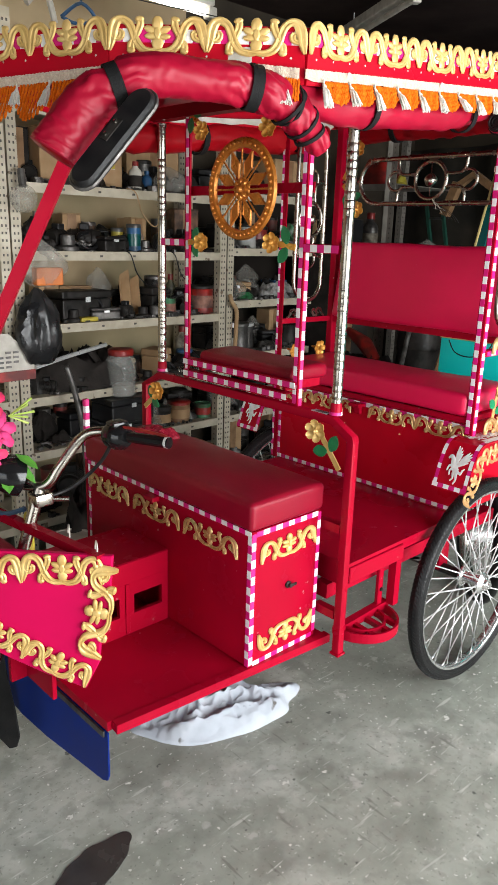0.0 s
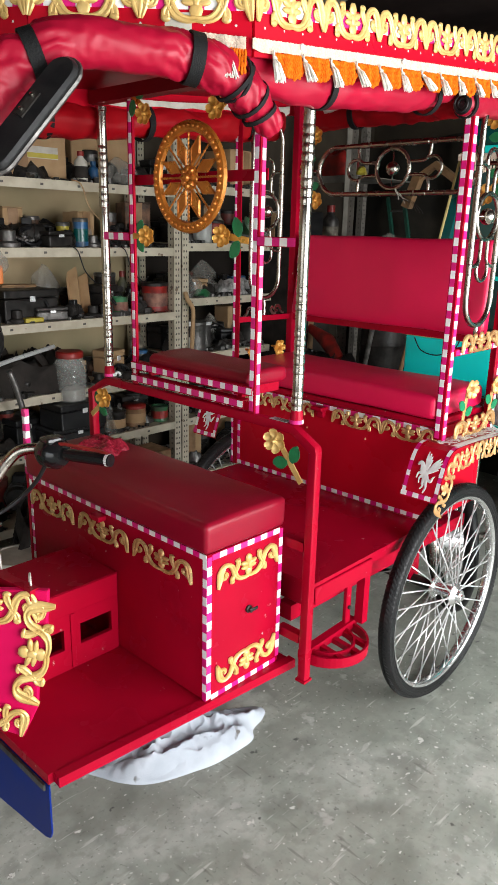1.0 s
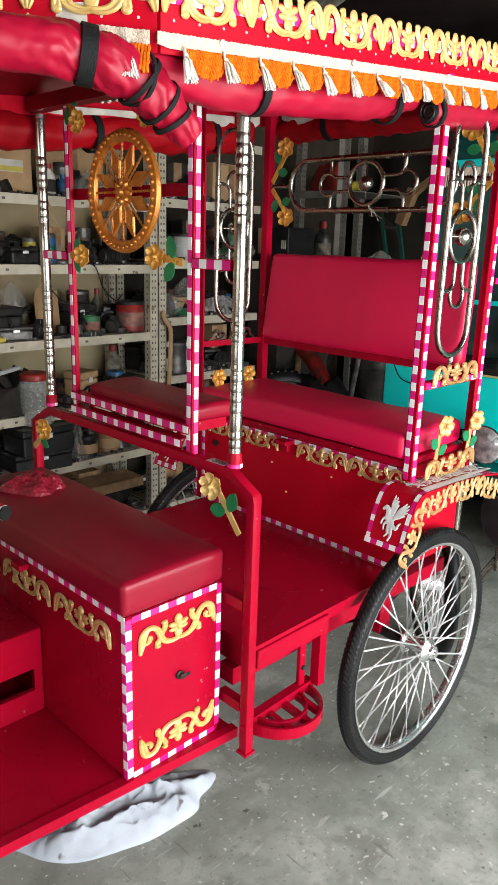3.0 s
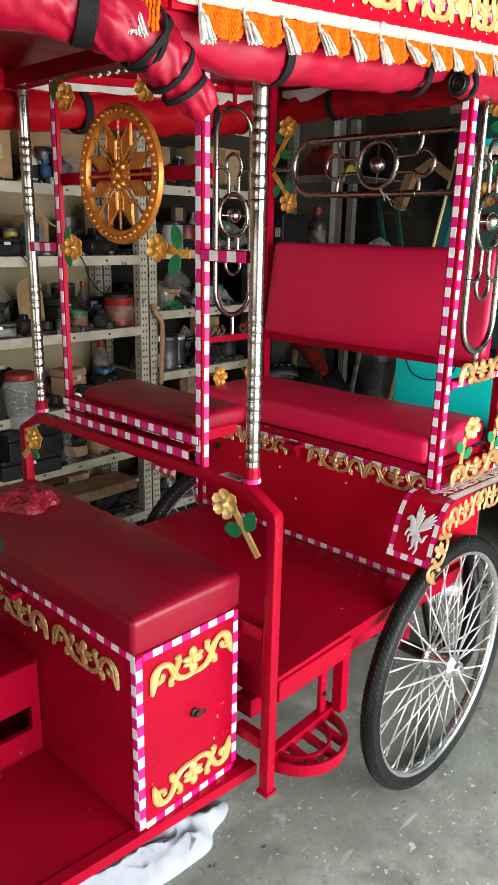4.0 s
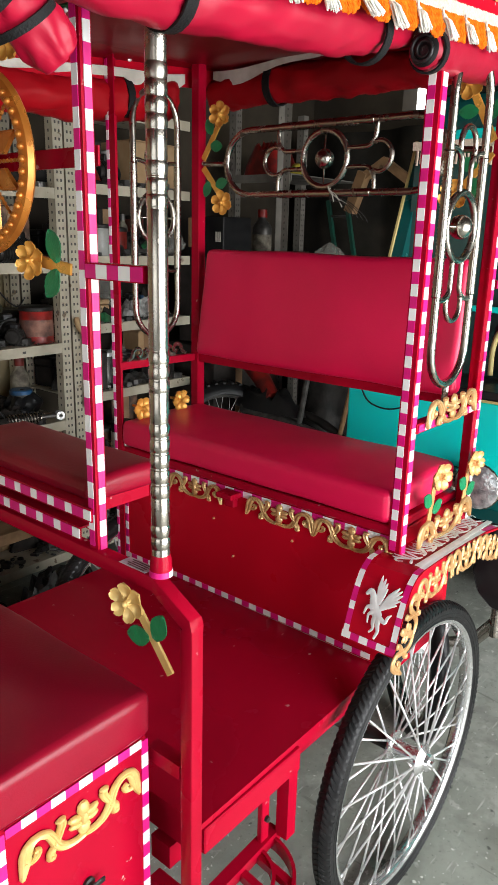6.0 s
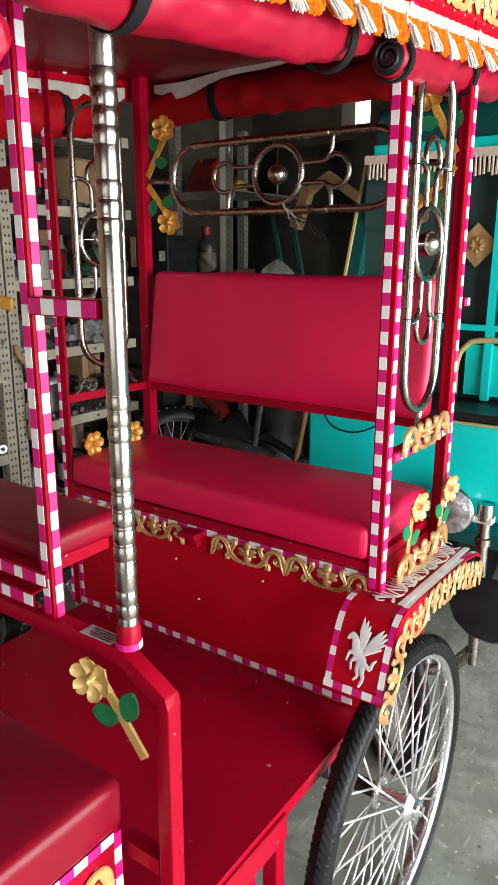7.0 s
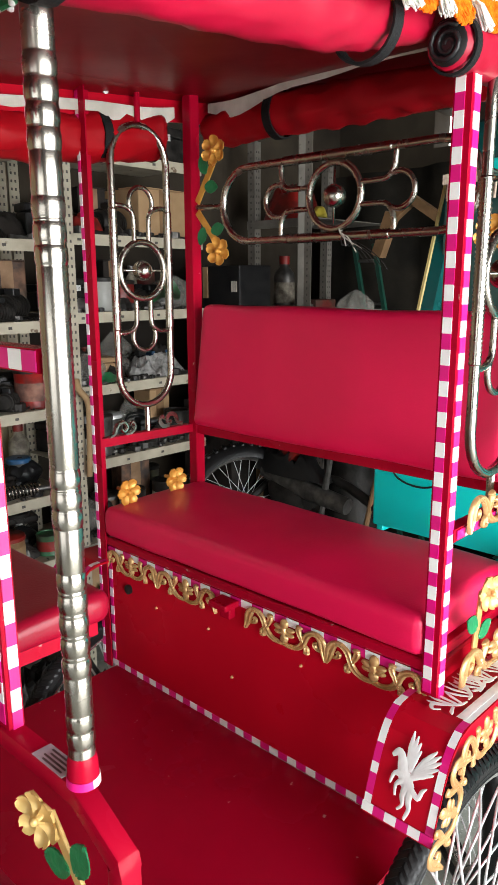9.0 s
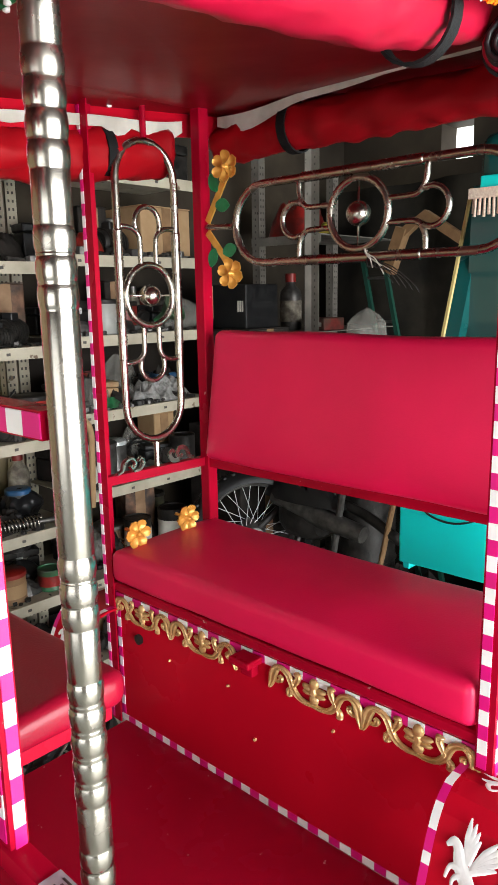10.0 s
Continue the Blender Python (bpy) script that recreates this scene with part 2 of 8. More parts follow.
def floor_material():
    """Worn concrete: broad damp stains, pale scuffed patches, scratches and specks."""
    m = mat("stained_concrete", (0.37, 0.385, 0.335), (0.265, 0.28, 0.235), 9, (0.28, 0.55), bump=0.3, bscale=60, detail=9)
    nt = m.node_tree
    n, lk = nt.nodes, nt.links
    b = n["Principled BSDF"]
    col = b.inputs["Base Color"].links[0].from_socket
    geo = n.new("ShaderNodeNewGeometry")

    def layer(col, scale, lo, hi, tint, detail=6.0, stretch=None, rot=0.0, amount=1.0, distort=0.0):
        mp = n.new("ShaderNodeMapping")
        mp.inputs["Rotation"].default_value[2] = rot
        if stretch:
            mp.inputs["Scale"].default_value = stretch
        lk.new(geo.outputs["Position"], mp.inputs["Vector"])
        t = n.new("ShaderNodeTexNoise")
        t.inputs["Scale"].default_value, t.inputs["Detail"].default_value, t.inputs["Distortion"].default_value = scale, detail, distort
        lk.new(mp.outputs[0], t.inputs["Vector"])
        r = n.new("ShaderNodeMapRange")
        r.inputs[1].default_value, r.inputs[2].default_value, r.inputs[4].default_value = lo, hi, amount
        lk.new(t.outputs[0], r.inputs[0])
        x = n.new("ShaderNodeMix")
        x.data_type = 'RGBA'
        lk.new(r.outputs[0], x.inputs[0])
        lk.new(col, x.inputs[6])
        x.inputs[7].default_value = (*tint, 1)
        return x.outputs[2]
    col = layer(col, 1.3, 0.48, 0.68, (0.24, 0.245, 0.21), 10, amount=0.7, distort=0.15)
    col = layer(col, 3.4, 0.56, 0.66, (0.24, 0.24, 0.205), 10, amount=0.55, distort=0.2)
    col = layer(col, 2.3, 0.52, 0.66, (0.60, 0.60, 0.54), 10, amount=0.65, distort=0.2)
    col = layer(col, 0.55, 0.46, 0.56, (0.27, 0.28, 0.235), 8, amount=0.7, distort=0.1)
    col = layer(col, 7.5, 0.52, 0.66, (0.16, 0.165, 0.14), 10, amount=0.6, distort=0.15)
    col = layer(col, 5.0, 0.55, 0.66, (0.60, 0.60, 0.54), 10, amount=0.5, distort=0.15)
    col = layer(col, 42, 0.50, 0.66, (0.23, 0.235, 0.20), 6, amount=0.45)
    col = layer(col, 16, 0.64, 0.70, (0.50, 0.49, 0.45), 5, amount=0.7)
    col = layer(col, 30, 0.70, 0.73, (0.66, 0.65, 0.60), 3)
    col = layer(col, 26, 0.70, 0.74, (0.05, 0.05, 0.045), 3, amount=0.8)
    col = layer(col, 85, 0.62, 0.70, (0.10, 0.10, 0.085), 4, amount=0.55)
    col = layer(col, 70, 0.665, 0.70, (0.76, 0.75, 0.70), 3, amount=0.75)
    col = layer(col, 7, 0.645, 0.70, (0.66, 0.65, 0.60), 6, (1, 9, 1), 0.7, 0.55)
    col = layer(col, 6, 0.66, 0.70, (0.12, 0.12, 0.10), 6, (8, 1, 1), 0.3, 0.5)
    for rot, sc in ((0.5, 5.0), (1.9, 4.0), (2.7, 6.0)):
        col = layer(col, sc, 0.70, 0.74, (0.62, 0.61, 0.57), 5, (1.0, 7.0, 1.0), rot, 0.4, 2.0)
    lk.new(col, b.inputs["Base Color"])
    return m


FLOORM = floor_material()

# ---- mesh helpers ----
PLACE = {}


def mesh_of(bm, mats, smooth=False, name="mesh"):
    me = bpy.data.meshes.new(name)
    bmesh.ops.recalc_face_normals(bm, faces=bm.faces)
    bm.to_mesh(me)
    bm.free()
    for m in (mats if isinstance(mats, (list, tuple)) else [mats]):
        me.materials.append(m)
    if smooth:
        me.shade_smooth()
        if smooth == 2:
            me.set_sharp_from_angle(angle=radians(40))
    return me


def root(name, x, y, z, label, category, group=""):
    ob = new(name)
    ob.empty_display_size = 0.1
    ob.matrix_basis = Matrix.Translation((x, y, z))
    PLACE[ob] = ob.matrix_basis.copy()
    return tagged(ob, label, category, group)


def inst(name, me, parent, m, label=""):
    ob = new(name, me)
    PLACE[ob] = m.copy()
    if parent:
        ob.parent = parent
        ob.matrix_basis = PLACE[parent].inverted() @ m
    else:
        ob.matrix_basis = m
    return tagged(ob, label)


def part(name, bm, mats, parent=None, label="", smooth=False):
    """Link a bmesh in world metres as one mesh object, its origin at the middle of its own box."""
    lo = Vector([min(v.co[i] for v in bm.verts) for i in range(3)])
    hi = Vector([max(v.co[i] for v in bm.verts) for i in range(3)])
    c = (lo + hi) / 2
    if parent is None:
        c.z = lo.z
    bmesh.ops.translate(bm, verts=bm.verts, vec=-c)
    return inst(name, mesh_of(bm, mats, smooth, name), parent, Matrix.Translation(c), label)


def thing(name, bm, mats, label, category, group="", smooth=False, kind=""):
    return tagged(part(name, bm, mats, None, label, smooth), "", category, group, kind)


def box(x0, x1, y0, y1, z0, z1, bevel=0.0, seg=2, bm=None, mi=0):
    b = bmesh.new()
    bmesh.ops.create_cube(b, size=1)
    bmesh.ops.scale(b, verts=b.verts, vec=(x1 - x0, y1 - y0, z1 - z0))
    bmesh.ops.translate(b, verts=b.verts, vec=((x0 + x1) / 2, (y0 + y1) / 2, (z0 + z1) / 2))
    if bevel:
        bmesh.ops.bevel(b, geom=b.edges[:], offset=bevel, segments=seg, profile=0.5, affect='EDGES')
    return join(bm, b, mi)


def join(bm, b, mi=0):
    for f in b.faces:
        if mi:
            f.material_index = mi
    if bm is None:
        return b
    me = bpy.data.meshes.new("t")
    b.to_mesh(me)
    b.free()
    bm.from_mesh(me)
    bpy.data.meshes.remove(me)
    return bm


def frame_axes(d):
    d = d.normalized()
    up = Vector((0, 0, 1)) if abs(d.z) < 0.95 else Vector((1, 0, 0))
    a = d.cross(up).normalized()
    return a, a.cross(d).normalized()


def tube(pts, r, seg=8, closed=False, bm=None, mi=0, cap=True, wob=0.0, square=False):
    """A round (or square) bar along points; r is a number or one for each point."""
    bm = bm or bmesh.new()
    pts = [Vector(p) for p in pts]
    n = len(pts)
    rs = r if isinstance(r, (list, tuple)) else [r] * n
    if square:
        seg = 4
    rings = []
    a = None
    for i, p in enumerate(pts):
        if closed:
            d = pts[(i + 1) % n] - pts[i - 1]
        else:
            d = pts[min(i + 1, n - 1)] - pts[max(i - 1, 0)]
        d.normalize()
        if a is None:
            a, b = frame_axes(d)
        else:
            a = (a - d * a.dot(d)).normalized()
            b = a.cross(d).normalized()
        ring = []
        for k in range(seg):
            t = 2 * math.pi * (k + (0.5 if square else 0)) / seg
            rad = rs[i] * (1.4142 if square else 1)
            if wob:
                rad *= 1 + wob * noise.noise((p + a * math.cos(t) * 0.06 + b * math.sin(t) * 0.06) * 22)
            ring.append(bm.verts.new(p + a * rad * math.cos(t) + b * rad * math.sin(t)))
        rings.append(ring)
    for i in range(n if closed else n - 1):
        r0, r1 = rings[i], rings[(i + 1) % n]
        off = 0
        if closed and i == n - 1:
            off = min(range(seg), key=lambda o: (r0[0].co - r1[o].co).length)
        for k in range(seg):
            f = bm.faces.new((r0[k], r0[(k + 1) % seg], r1[(k + 1 + off) % seg], r1[(k + off) % seg]))
            f.material_index = mi
    if cap and not closed:
        for ring in (rings[0][::-1], rings[-1]):
            f = bm.faces.new(ring)
            f.material_index = mi
    return bm


def lathe(profile, seg=20, m=None, bm=None, mi=0):
    """Spin (radius, height) pairs round z, then move by m."""
    b = bmesh.new()
    rings = []
    for r, z in profile:
        if r < 1e-5:
            rings.append([b.verts.new((0, 0, z))])
        else:
            rings.append([b.verts.new((r * math.cos(2 * math.pi * k / seg), r * math.sin(2 * math.pi * k / seg), z)) for k in range(seg)])
    for r0, r1 in zip(rings, rings[1:]):
        for k in range(seg):
            vs = []
            for ring, ks in ((r0, (k, k + 1)), (r1, (k + 1, k))):
                for q in ks:
                    v = ring[q % len(ring)]
                    if v not in vs:
                        vs.append(v)
            if len(vs) > 2:
                b.faces.new(vs)
    if m is not None:
        bmesh.ops.transform(b, matrix=m, verts=b.verts)
    return join(bm, b, mi)


def plate(outline, thick, m=None, bm=None, mi=0, bevel=0.0):
    """A flat plate from an outline in its own x, y plane, of that thickness towards +z."""
    b = bmesh.new()
    f = b.faces.new([b.verts.new((x, y, 0)) for x, y in outline])
    r = bmesh.ops.extrude_face_region(b, geom=[f])
    bmesh.ops.translate(b, verts=[g for g in r["geom"] if isinstance(g, bmesh.types.BMVert)], vec=(0, 0, thick))
    if bevel:
        bmesh.ops.bevel(b, geom=b.edges[:], offset=bevel, segments=1, affect='EDGES')
    if m is not None:
        bmesh.ops.transform(b, matrix=m, verts=b.verts)
    return join(bm, b, mi)


def smooth_path(pts, per=5):
    out = []
    P = [Vector(p) for p in pts]
    for i in range(len(P) - 1):
        p0, p1, p2, p3 = P[max(i - 1, 0)], P[i], P[i + 1], P[min(i + 2, len(P) - 1)]
        for k in range(per):
            t = k / per
            out.append(0.5 * ((2 * p1) + (p2 - p0) * t + (2 * p0 - 5 * p1 + 4 * p2 - p3) * t * t + (3 * p1 - p0 - 3 * p2 + p3) * t ** 3))
    out.append(P[-1])
    return out


FLATBAND = ((-1, 0), (-0.95, 0.5), (-0.4, 1), (0.4, 1), (0.95, 0.5), (1, 0))


def ribbon(pts, w, d, bm, per=5, prof=FLATBAND):
    """A raised half-round or grooved scroll band in the x, y plane, standing d towards +z."""
    P = smooth_path([(x, y, 0) for x, y in pts], per)
    n = len(P)
    rings = []
    for i, p in enumerate(P):
        t = i / (n - 1)
        k = t * (len(w) - 1)
        a = int(min(k, len(w) - 2))
        ww = w[a] + (w[a + 1] - w[a]) * (k - a)
        dr = (P[min(i + 1, n - 1)] - P[max(i - 1, 0)]).normalized()
        s = Vector((-dr.y, dr.x, 0))
        rings.append([bm.verts.new(p + s * (o * ww) + Vector((0, 0, h * d))) for o, h in prof])
    m = len(prof)
    for r0, r1 in zip(rings, rings[1:]):
        for k in range(m):
            bm.faces.new((r0[k], r0[(k + 1) % m], r1[(k + 1) % m], r1[k]))
    bm.faces.new(rings[0][::-1])
    bm.faces.new(rings[-1])


def petal(cx, cy, rx, ry, ang, d, bm, seg=10):
    c, s = math.cos(ang), math.sin(ang)
    rings = []
    for k, h in ((1.0, 0.0), (0.93, 0.55), (0.55, 1.0)):
        rings.append([bm.verts.new((cx + c * rx * k * math.cos(t) - s * ry * k * math.sin(t), cy + s * rx * k * math.cos(t) + c * ry * k * math.sin(t), h * d))
                      for t in (2 * math.pi * q / seg for q in range(seg))])
    top = bm.verts.new((cx, cy, d * 1.1))
    for r0, r1 in zip(rings, rings[1:]):
        for k in range(seg):
            bm.faces.new((r0[k], r0[(k + 1) % seg], r1[(k + 1) % seg], r1[k]))
    for k in range(seg):
        bm.faces.new((rings[2][k], rings[2][(k + 1) % seg], top))
    bm.faces.new(rings[0][::-1])


def tape(p0, p1, normal, width, step, parent, first=0, name="tape_strip", lift=0.0012, white=0.5):
    """Magenta and white chequered tape along a line, lying on a face with that normal."""
    p0, p1, nn = Vector(p0), Vector(p1), Vector(normal).normalized()
    d = p1 - p0
    n = max(1, round(d.length / step))
    s = d.normalized().cross(nn) * (width / 2)
    bm = bmesh.new()
    up = nn * lift
    ts = [min(1.0, (i + ((2 * white - 1) if (i + first) % 2 == 0 and 0 < i < n else 0) * -1) / n) for i in range(n + 1)]
    rows = [[bm.verts.new(p0 + d * t + o) for o in (-s, -s + up, s + up, s)] for t in ts]
    for i, (a, b) in enumerate(zip(rows, rows[1:])):
        for k in range(3):
            f = bm.faces.new((a[k], a[k + 1], b[k + 1], b[k]))
            f.material_index = (i + first) % 2
    bm.faces.new(rows[0]).material_index = first % 2
    bm.faces.new(rows[-1]).material_index = (n - 1 + first) % 2
    return part(name, bm, [PINK, WHITE], parent)


def basis(o, xd, yd):
    """The pose whose x and y axes point along xd and yd."""
    x = Vector(xd).normalized()
    z = x.cross(Vector(yd)).normalized()
    y = z.cross(x)
    m = Matrix((x, y, z)).transposed().to_4x4()
    m.translation = Vector(o)
    return m


def pillow(x0, x1, y0, y1, z0, z1, r, n=(14, 30, 3)):
    """A finely gridded box with its edges rounded by r."""
    lo, hi = Vector((x0, y0, z0)), Vector((x1, y1, z1))
    axes = []
    for a in range(3):
        rim = [r * t for t in (0.0, 0.18, 0.42, 0.70)]
        mid = [lo[a] + r + (hi[a] - lo[a] - 2 * r) * k / n[a] for k in range(n[a] + 1)]
        axes.append([lo[a] + q for q in rim] + mid + [hi[a] - q for q in reversed(rim)])
    bm = bmesh.new()
    for a in range(3):
        u, w = (a + 1) % 3, (a + 2) % 3
        for end in (lo[a], hi[a]):
            grid = []
            for p in axes[u]:
                row = []
                for q in axes[w]:
                    v = Vector((0, 0, 0))
                    v[a], v[u], v[w] = end, p, q
                    c = Vector([min(max(v[k], lo[k] + r), hi[k] - r) for k in range(3)])
                    row.append(bm.verts.new(c + (v - c).normalized() * r))
                grid.append(row)
            for g0, g1 in zip(grid, grid[1:]):
                for k in range(len(g0) - 1):
                    bm.faces.new((g0[k], g0[k + 1], g1[k + 1], g1[k]))
    bmesh.ops.remove_doubles(bm, verts=bm.verts, dist=1e-5)
    bmesh.ops.recalc_face_normals(bm, faces=bm.faces)
    return bm


def puff(c, amount, seed):
    """Give a cushion's skin soft dents and pulls."""
    c.normal_update()
    moves = [(v, v.normal * amount * (noise.noise(v.co * 7 + Vector((seed, 0, 0))) + 0.08 * noise.noise(Vector((v.co.x * 26, v.co.y * 9, v.co.z * 14 + seed))))) for v in c.verts]
    for v, d in moves:
        v.co += d
    return c


# carved scroll motif, one unit wide: a chunky palmette in a bowl whose arms sweep up into arches and end in tails
BROADBAND = ((-1, 0), (-0.97, 0.62), (-0.62, 1), (-0.28, 0.95), (-0.05, 0.62), (0.2, 0.70), (0.6, 0.95), (0.97, 0.55), (1, 0))


def scroll_mesh(material, k=1.0):
    bm = bmesh.new()

    def band(s, pts, w, d, per=4):
        ribbon([(s * x, y) for x, y in pts], [k * q for q in w], d, bm, per, BROADBAND)
    for s in (-1, 1):
        band(s, ((0.0, -0.215), (0.08, -0.225), (0.16, -0.19), (0.215, -0.10), (0.245, 0.01), (0.280, 0.115), (0.345, 0.175), (0.410, 0.150), (0.445, 0.05), (0.460, -0.08), (0.485, -0.225)),
             (0.034, 0.040, 0.043, 0.042, 0.038, 0.040, 0.046, 0.050, 0.052, 0.044, 0.016), 0.055)
        band(s, ((0.225, -0.06), (0.195, 0.03), (0.172, 0.11), (0.172, 0.165)), (0.022, 0.034, 0.036, 0.032), 0.052, 3)
        petal(s * 0.178, 0.182, 0.044 * k, 0.036 * k, s * -0.4, 0.058, bm, 10)
        band(s, ((0.225, -0.06), (0.262, -0.13), (0.268, -0.20)), (0.022, 0.036, 0.036), 0.050, 3)
        petal(s * 0.266, -0.215, 0.040 * k, 0.040 * k, 0, 0.056, bm, 10)
        band(s, ((0.450, -0.03), (0.412, -0.075), (0.368, -0.050), (0.358, 0.010), (0.385, 0.030)), (0.026, 0.030, 0.030, 0.028, 0.026), 0.048, 3)
        petal(s * 0.070, 0.050, 0.066 * k, 0.046, s * 0.60, 0.056, bm, 10)
        petal(s * 0.062, -0.035, 0.064 * k, 0.042, s * 0.10, 0.050, bm, 10)
    petal(0, 0.130, 0.052 * k, 0.100, 0, 0.064, bm, 10)
    petal(0, 0.01, 0.040 * k, 0.11, 0, 0.068, bm, 10)
    petal(0, -0.12, 0.056 * k, 0.095, 0, 0.056, bm, 8)
    return mesh_of(bm, material, 2, "scroll")


SCROLL_GOLD = scroll_mesh(GOLD, 0.95)
SCROLL_BRASS = scroll_mesh(BRASSY, 1.0)
SCROLL_PALE = scroll_mesh(PALEGOLD, 0.92)
SCROLL_BOLD = scroll_mesh(GOLD, 1.12)


def scroll_row(p0, p1, up, count, parent, me=None, name="scroll_ornament", tall=1.0, fill=1.02, deep=1.0):
    """Equal scroll ornaments end to end from p0 to p1, their tops towards up."""
    p0, p1 = Vector(p0), Vector(p1)
    d = (p1 - p0) / count
    for i in range(count):
        m = basis(p0 + d * (i + 0.5), d, up)
        k = d.length * fill
        inst(name, me or SCROLL_GOLD, parent, m @ Matrix.Diagonal((k, k * tall, k * deep, 1)))


def flower_mesh(r, material):
    """Six broad cupped petals round a small domed heart."""
    bm = bmesh.new()
    for k in range(6):
        a = 2 * math.pi * k / 6
        ca, sa = math.cos(a), math.sin(a)
        rows = []
        for u, w, z in ((0.16, 0.10, 0.16), (0.42, 0.25, 0.06), (0.66, 0.37, 0.08), (0.84, 0.36, 0.15), (0.96, 0.24, 0.20), (1.02, 0.08, 0.22)):
            rows.append([bm.verts.new(((u * ca - v * w * sa) * r, (u * sa + v * w * ca) * r, (z + dz) * r)) for v, dz in ((-1, 0.12), (-0.5, 0.05), (0, 0.0), (0.5, 0.05), (1, 0.12))])
        for p, q in zip(rows, rows[1:]):
            for m in range(4):
                bm.faces.new((p[m], p[m + 1], q[m + 1], q[m]))
    g = bmesh.ops.extrude_face_region(bm, geom=bm.faces[:])
    bmesh.ops.translate(bm, verts=[v for v in g["geom"] if isinstance(v, bmesh.types.BMVert)], vec=(0, 0, -0.08 * r))
    petal(0, 0, r * 0.30, r * 0.30, 0, r * 0.30, bm, 10)
    b = bmesh.new()
    bmesh.ops.create_uvsphere(b, u_segments=10, v_segments=6, radius=r * 0.17)
    bmesh.ops.translate(b, verts=b.verts, vec=(0, 0, r * 0.36))
    join(bm, b)
    return mesh_of(bm, material, 2, "flower")


FLOWER_SMALL = flower_mesh(0.0245, BRASS)
FLOWER_TAN = flower_mesh(0.0275, TANGOLD)
FLOWER_BRASS, FLOWER_GOLD = flower_mesh(0.0285, BRASS), flower_mesh(0.0280, GOLD)


def leaf_mesh(l, w):
    """An oval leaf with a fine toothed rim and a raised middle vein."""
    bm = bmesh.new()
    n = 14
    rows = []
    for i in range(n + 1):
        t = i / n
        ww = w * max(0.08, math.sin(math.pi * (0.04 + 0.94 * t)) ** 0.75) * (1.0 + 0.07 * (i % 2))
        rows.append([bm.verts.new((x * ww, l * t, z * w)) for x, z in ((-1, 0.10), (-0.5, 0.02), (0, 0.14), (0.5, 0.02), (1, 0.10))])
    for a, b in zip(rows, rows[1:]):
        for k in range(4):
            bm.faces.new((a[k], a[k + 1], b[k + 1], b[k]))
    g = bmesh.ops.extrude_face_region(bm, geom=bm.faces[:])
    bmesh.ops.translate(bm, verts=[v for v in g["geom"] if isinstance(v, bmesh.types.BMVert)], vec=(0, 0, -0.0015))
    return mesh_of(bm, GREEN, 2, "leaf")


LEAF = leaf_mesh(0.038, 0.0125)


def flower_on_stem(base, tip, face, parent, leaves=((0.45, 1), (0.45, -1)), me=None, stem_mat=None, leaf_scale=1.0):
    """A flat bar from base to tip with a six-petal flower at the tip and painted leaves by the bar."""
    base, tip, face = Vector(base), Vector(tip), Vector(face).normalized()
    d = tip - base
    side = d.normalized().cross(face)
    m = basis(base, d, side)
    bm = bmesh.new()
    w = 0.0075
    bmesh.ops.create_cube(bm, size=1)
    bmesh.ops.scale(bm, verts=bm.verts, vec=(d.length, 2 * w, 0.004))
    bmesh.ops.bevel(bm, geom=bm.edges[:], offset=0.001, segments=1, affect='EDGES')
    bmesh.ops.translate(bm, verts=bm.verts, vec=(d.length / 2, 0, 0))
    bmesh.ops.transform(bm, matrix=basis(base, d, face.cross(d)), verts=bm.verts)
    st = part("flower_stem", bm, stem_mat or GOLD, parent)
    turned = (face + Vector((-0.25, -0.20, 0.0))).normalized()
    sx = (side - turned * side.dot(turned)).normalized()
    inst("flower", me or FLOWER_GOLD, st, basis(tip + face * 0.008, sx, turned.cross(sx)))
    for t, s in leaves:
        ld = (d.normalized() * 0.55 + side * s).normalized()
        o = base + d * t + side * s * 0.005 + face * 0.002
        inst("leaf", LEAF, st, basis(o, ld.cross(face), ld) @ Matrix.Scale(leaf_scale, 4))
    return st

# ---- the workshop shell ----
X0, X1, Y0, Y1, ZC = -2.6, 4.3, -1.7, 2.98, 2.42


def structure(name, bm, mats, label, smooth=False):
    return thing(name, bm, mats, label, name.split("_")[0], kind="structure", smooth=smooth)


g = bmesh.new()
bmesh.ops.create_grid(g, x_segments=70, y_segments=70, size=1)
bmesh.ops.scale(g, verts=g.verts, vec=(30, 30, 1))
bmesh.ops.translate(g, verts=g.verts, vec=(1.5, -10, 0))
structure("floor", g, FLOORM, "grey stained concrete workshop floor with scuffs")
structure("wall_north", box(X0, 2.37, Y1, Y1 + 0.15, 0, ZC), WALLM, "cream plaster wall behind the steel shelving")
# wall split here so the part behind the gate can carry painted shadow
structure("wall_north_end", box(2.37, X1, Y1 + 0.002, Y1 + 0.15, 0, ZC), WALLK, "plaster wall with the dark end's shadow in its colour")
w = box(X1, X1 + 0.15, Y0, 2.27, 0, ZC)                    # with one small high window
box(X1, X1 + 0.15, 2.43, Y1 + 0.15, 0, ZC, bm=w)
box(X1, X1 + 0.15, 2.27, 2.43, 0, 1.985, bm=w)
box(X1, X1 + 0.15, 2.27, 2.43, 2.15, ZC, bm=w)
structure("wall_east", w, WALLK, "plaster wall darkened in colour at the dark end")
structure("backdrop", box(X1 + 0.4, X1 + 0.42, 1.9, 2.9, 1.6, 2.7), SKYGLOW, "bright sky seen through the small window")
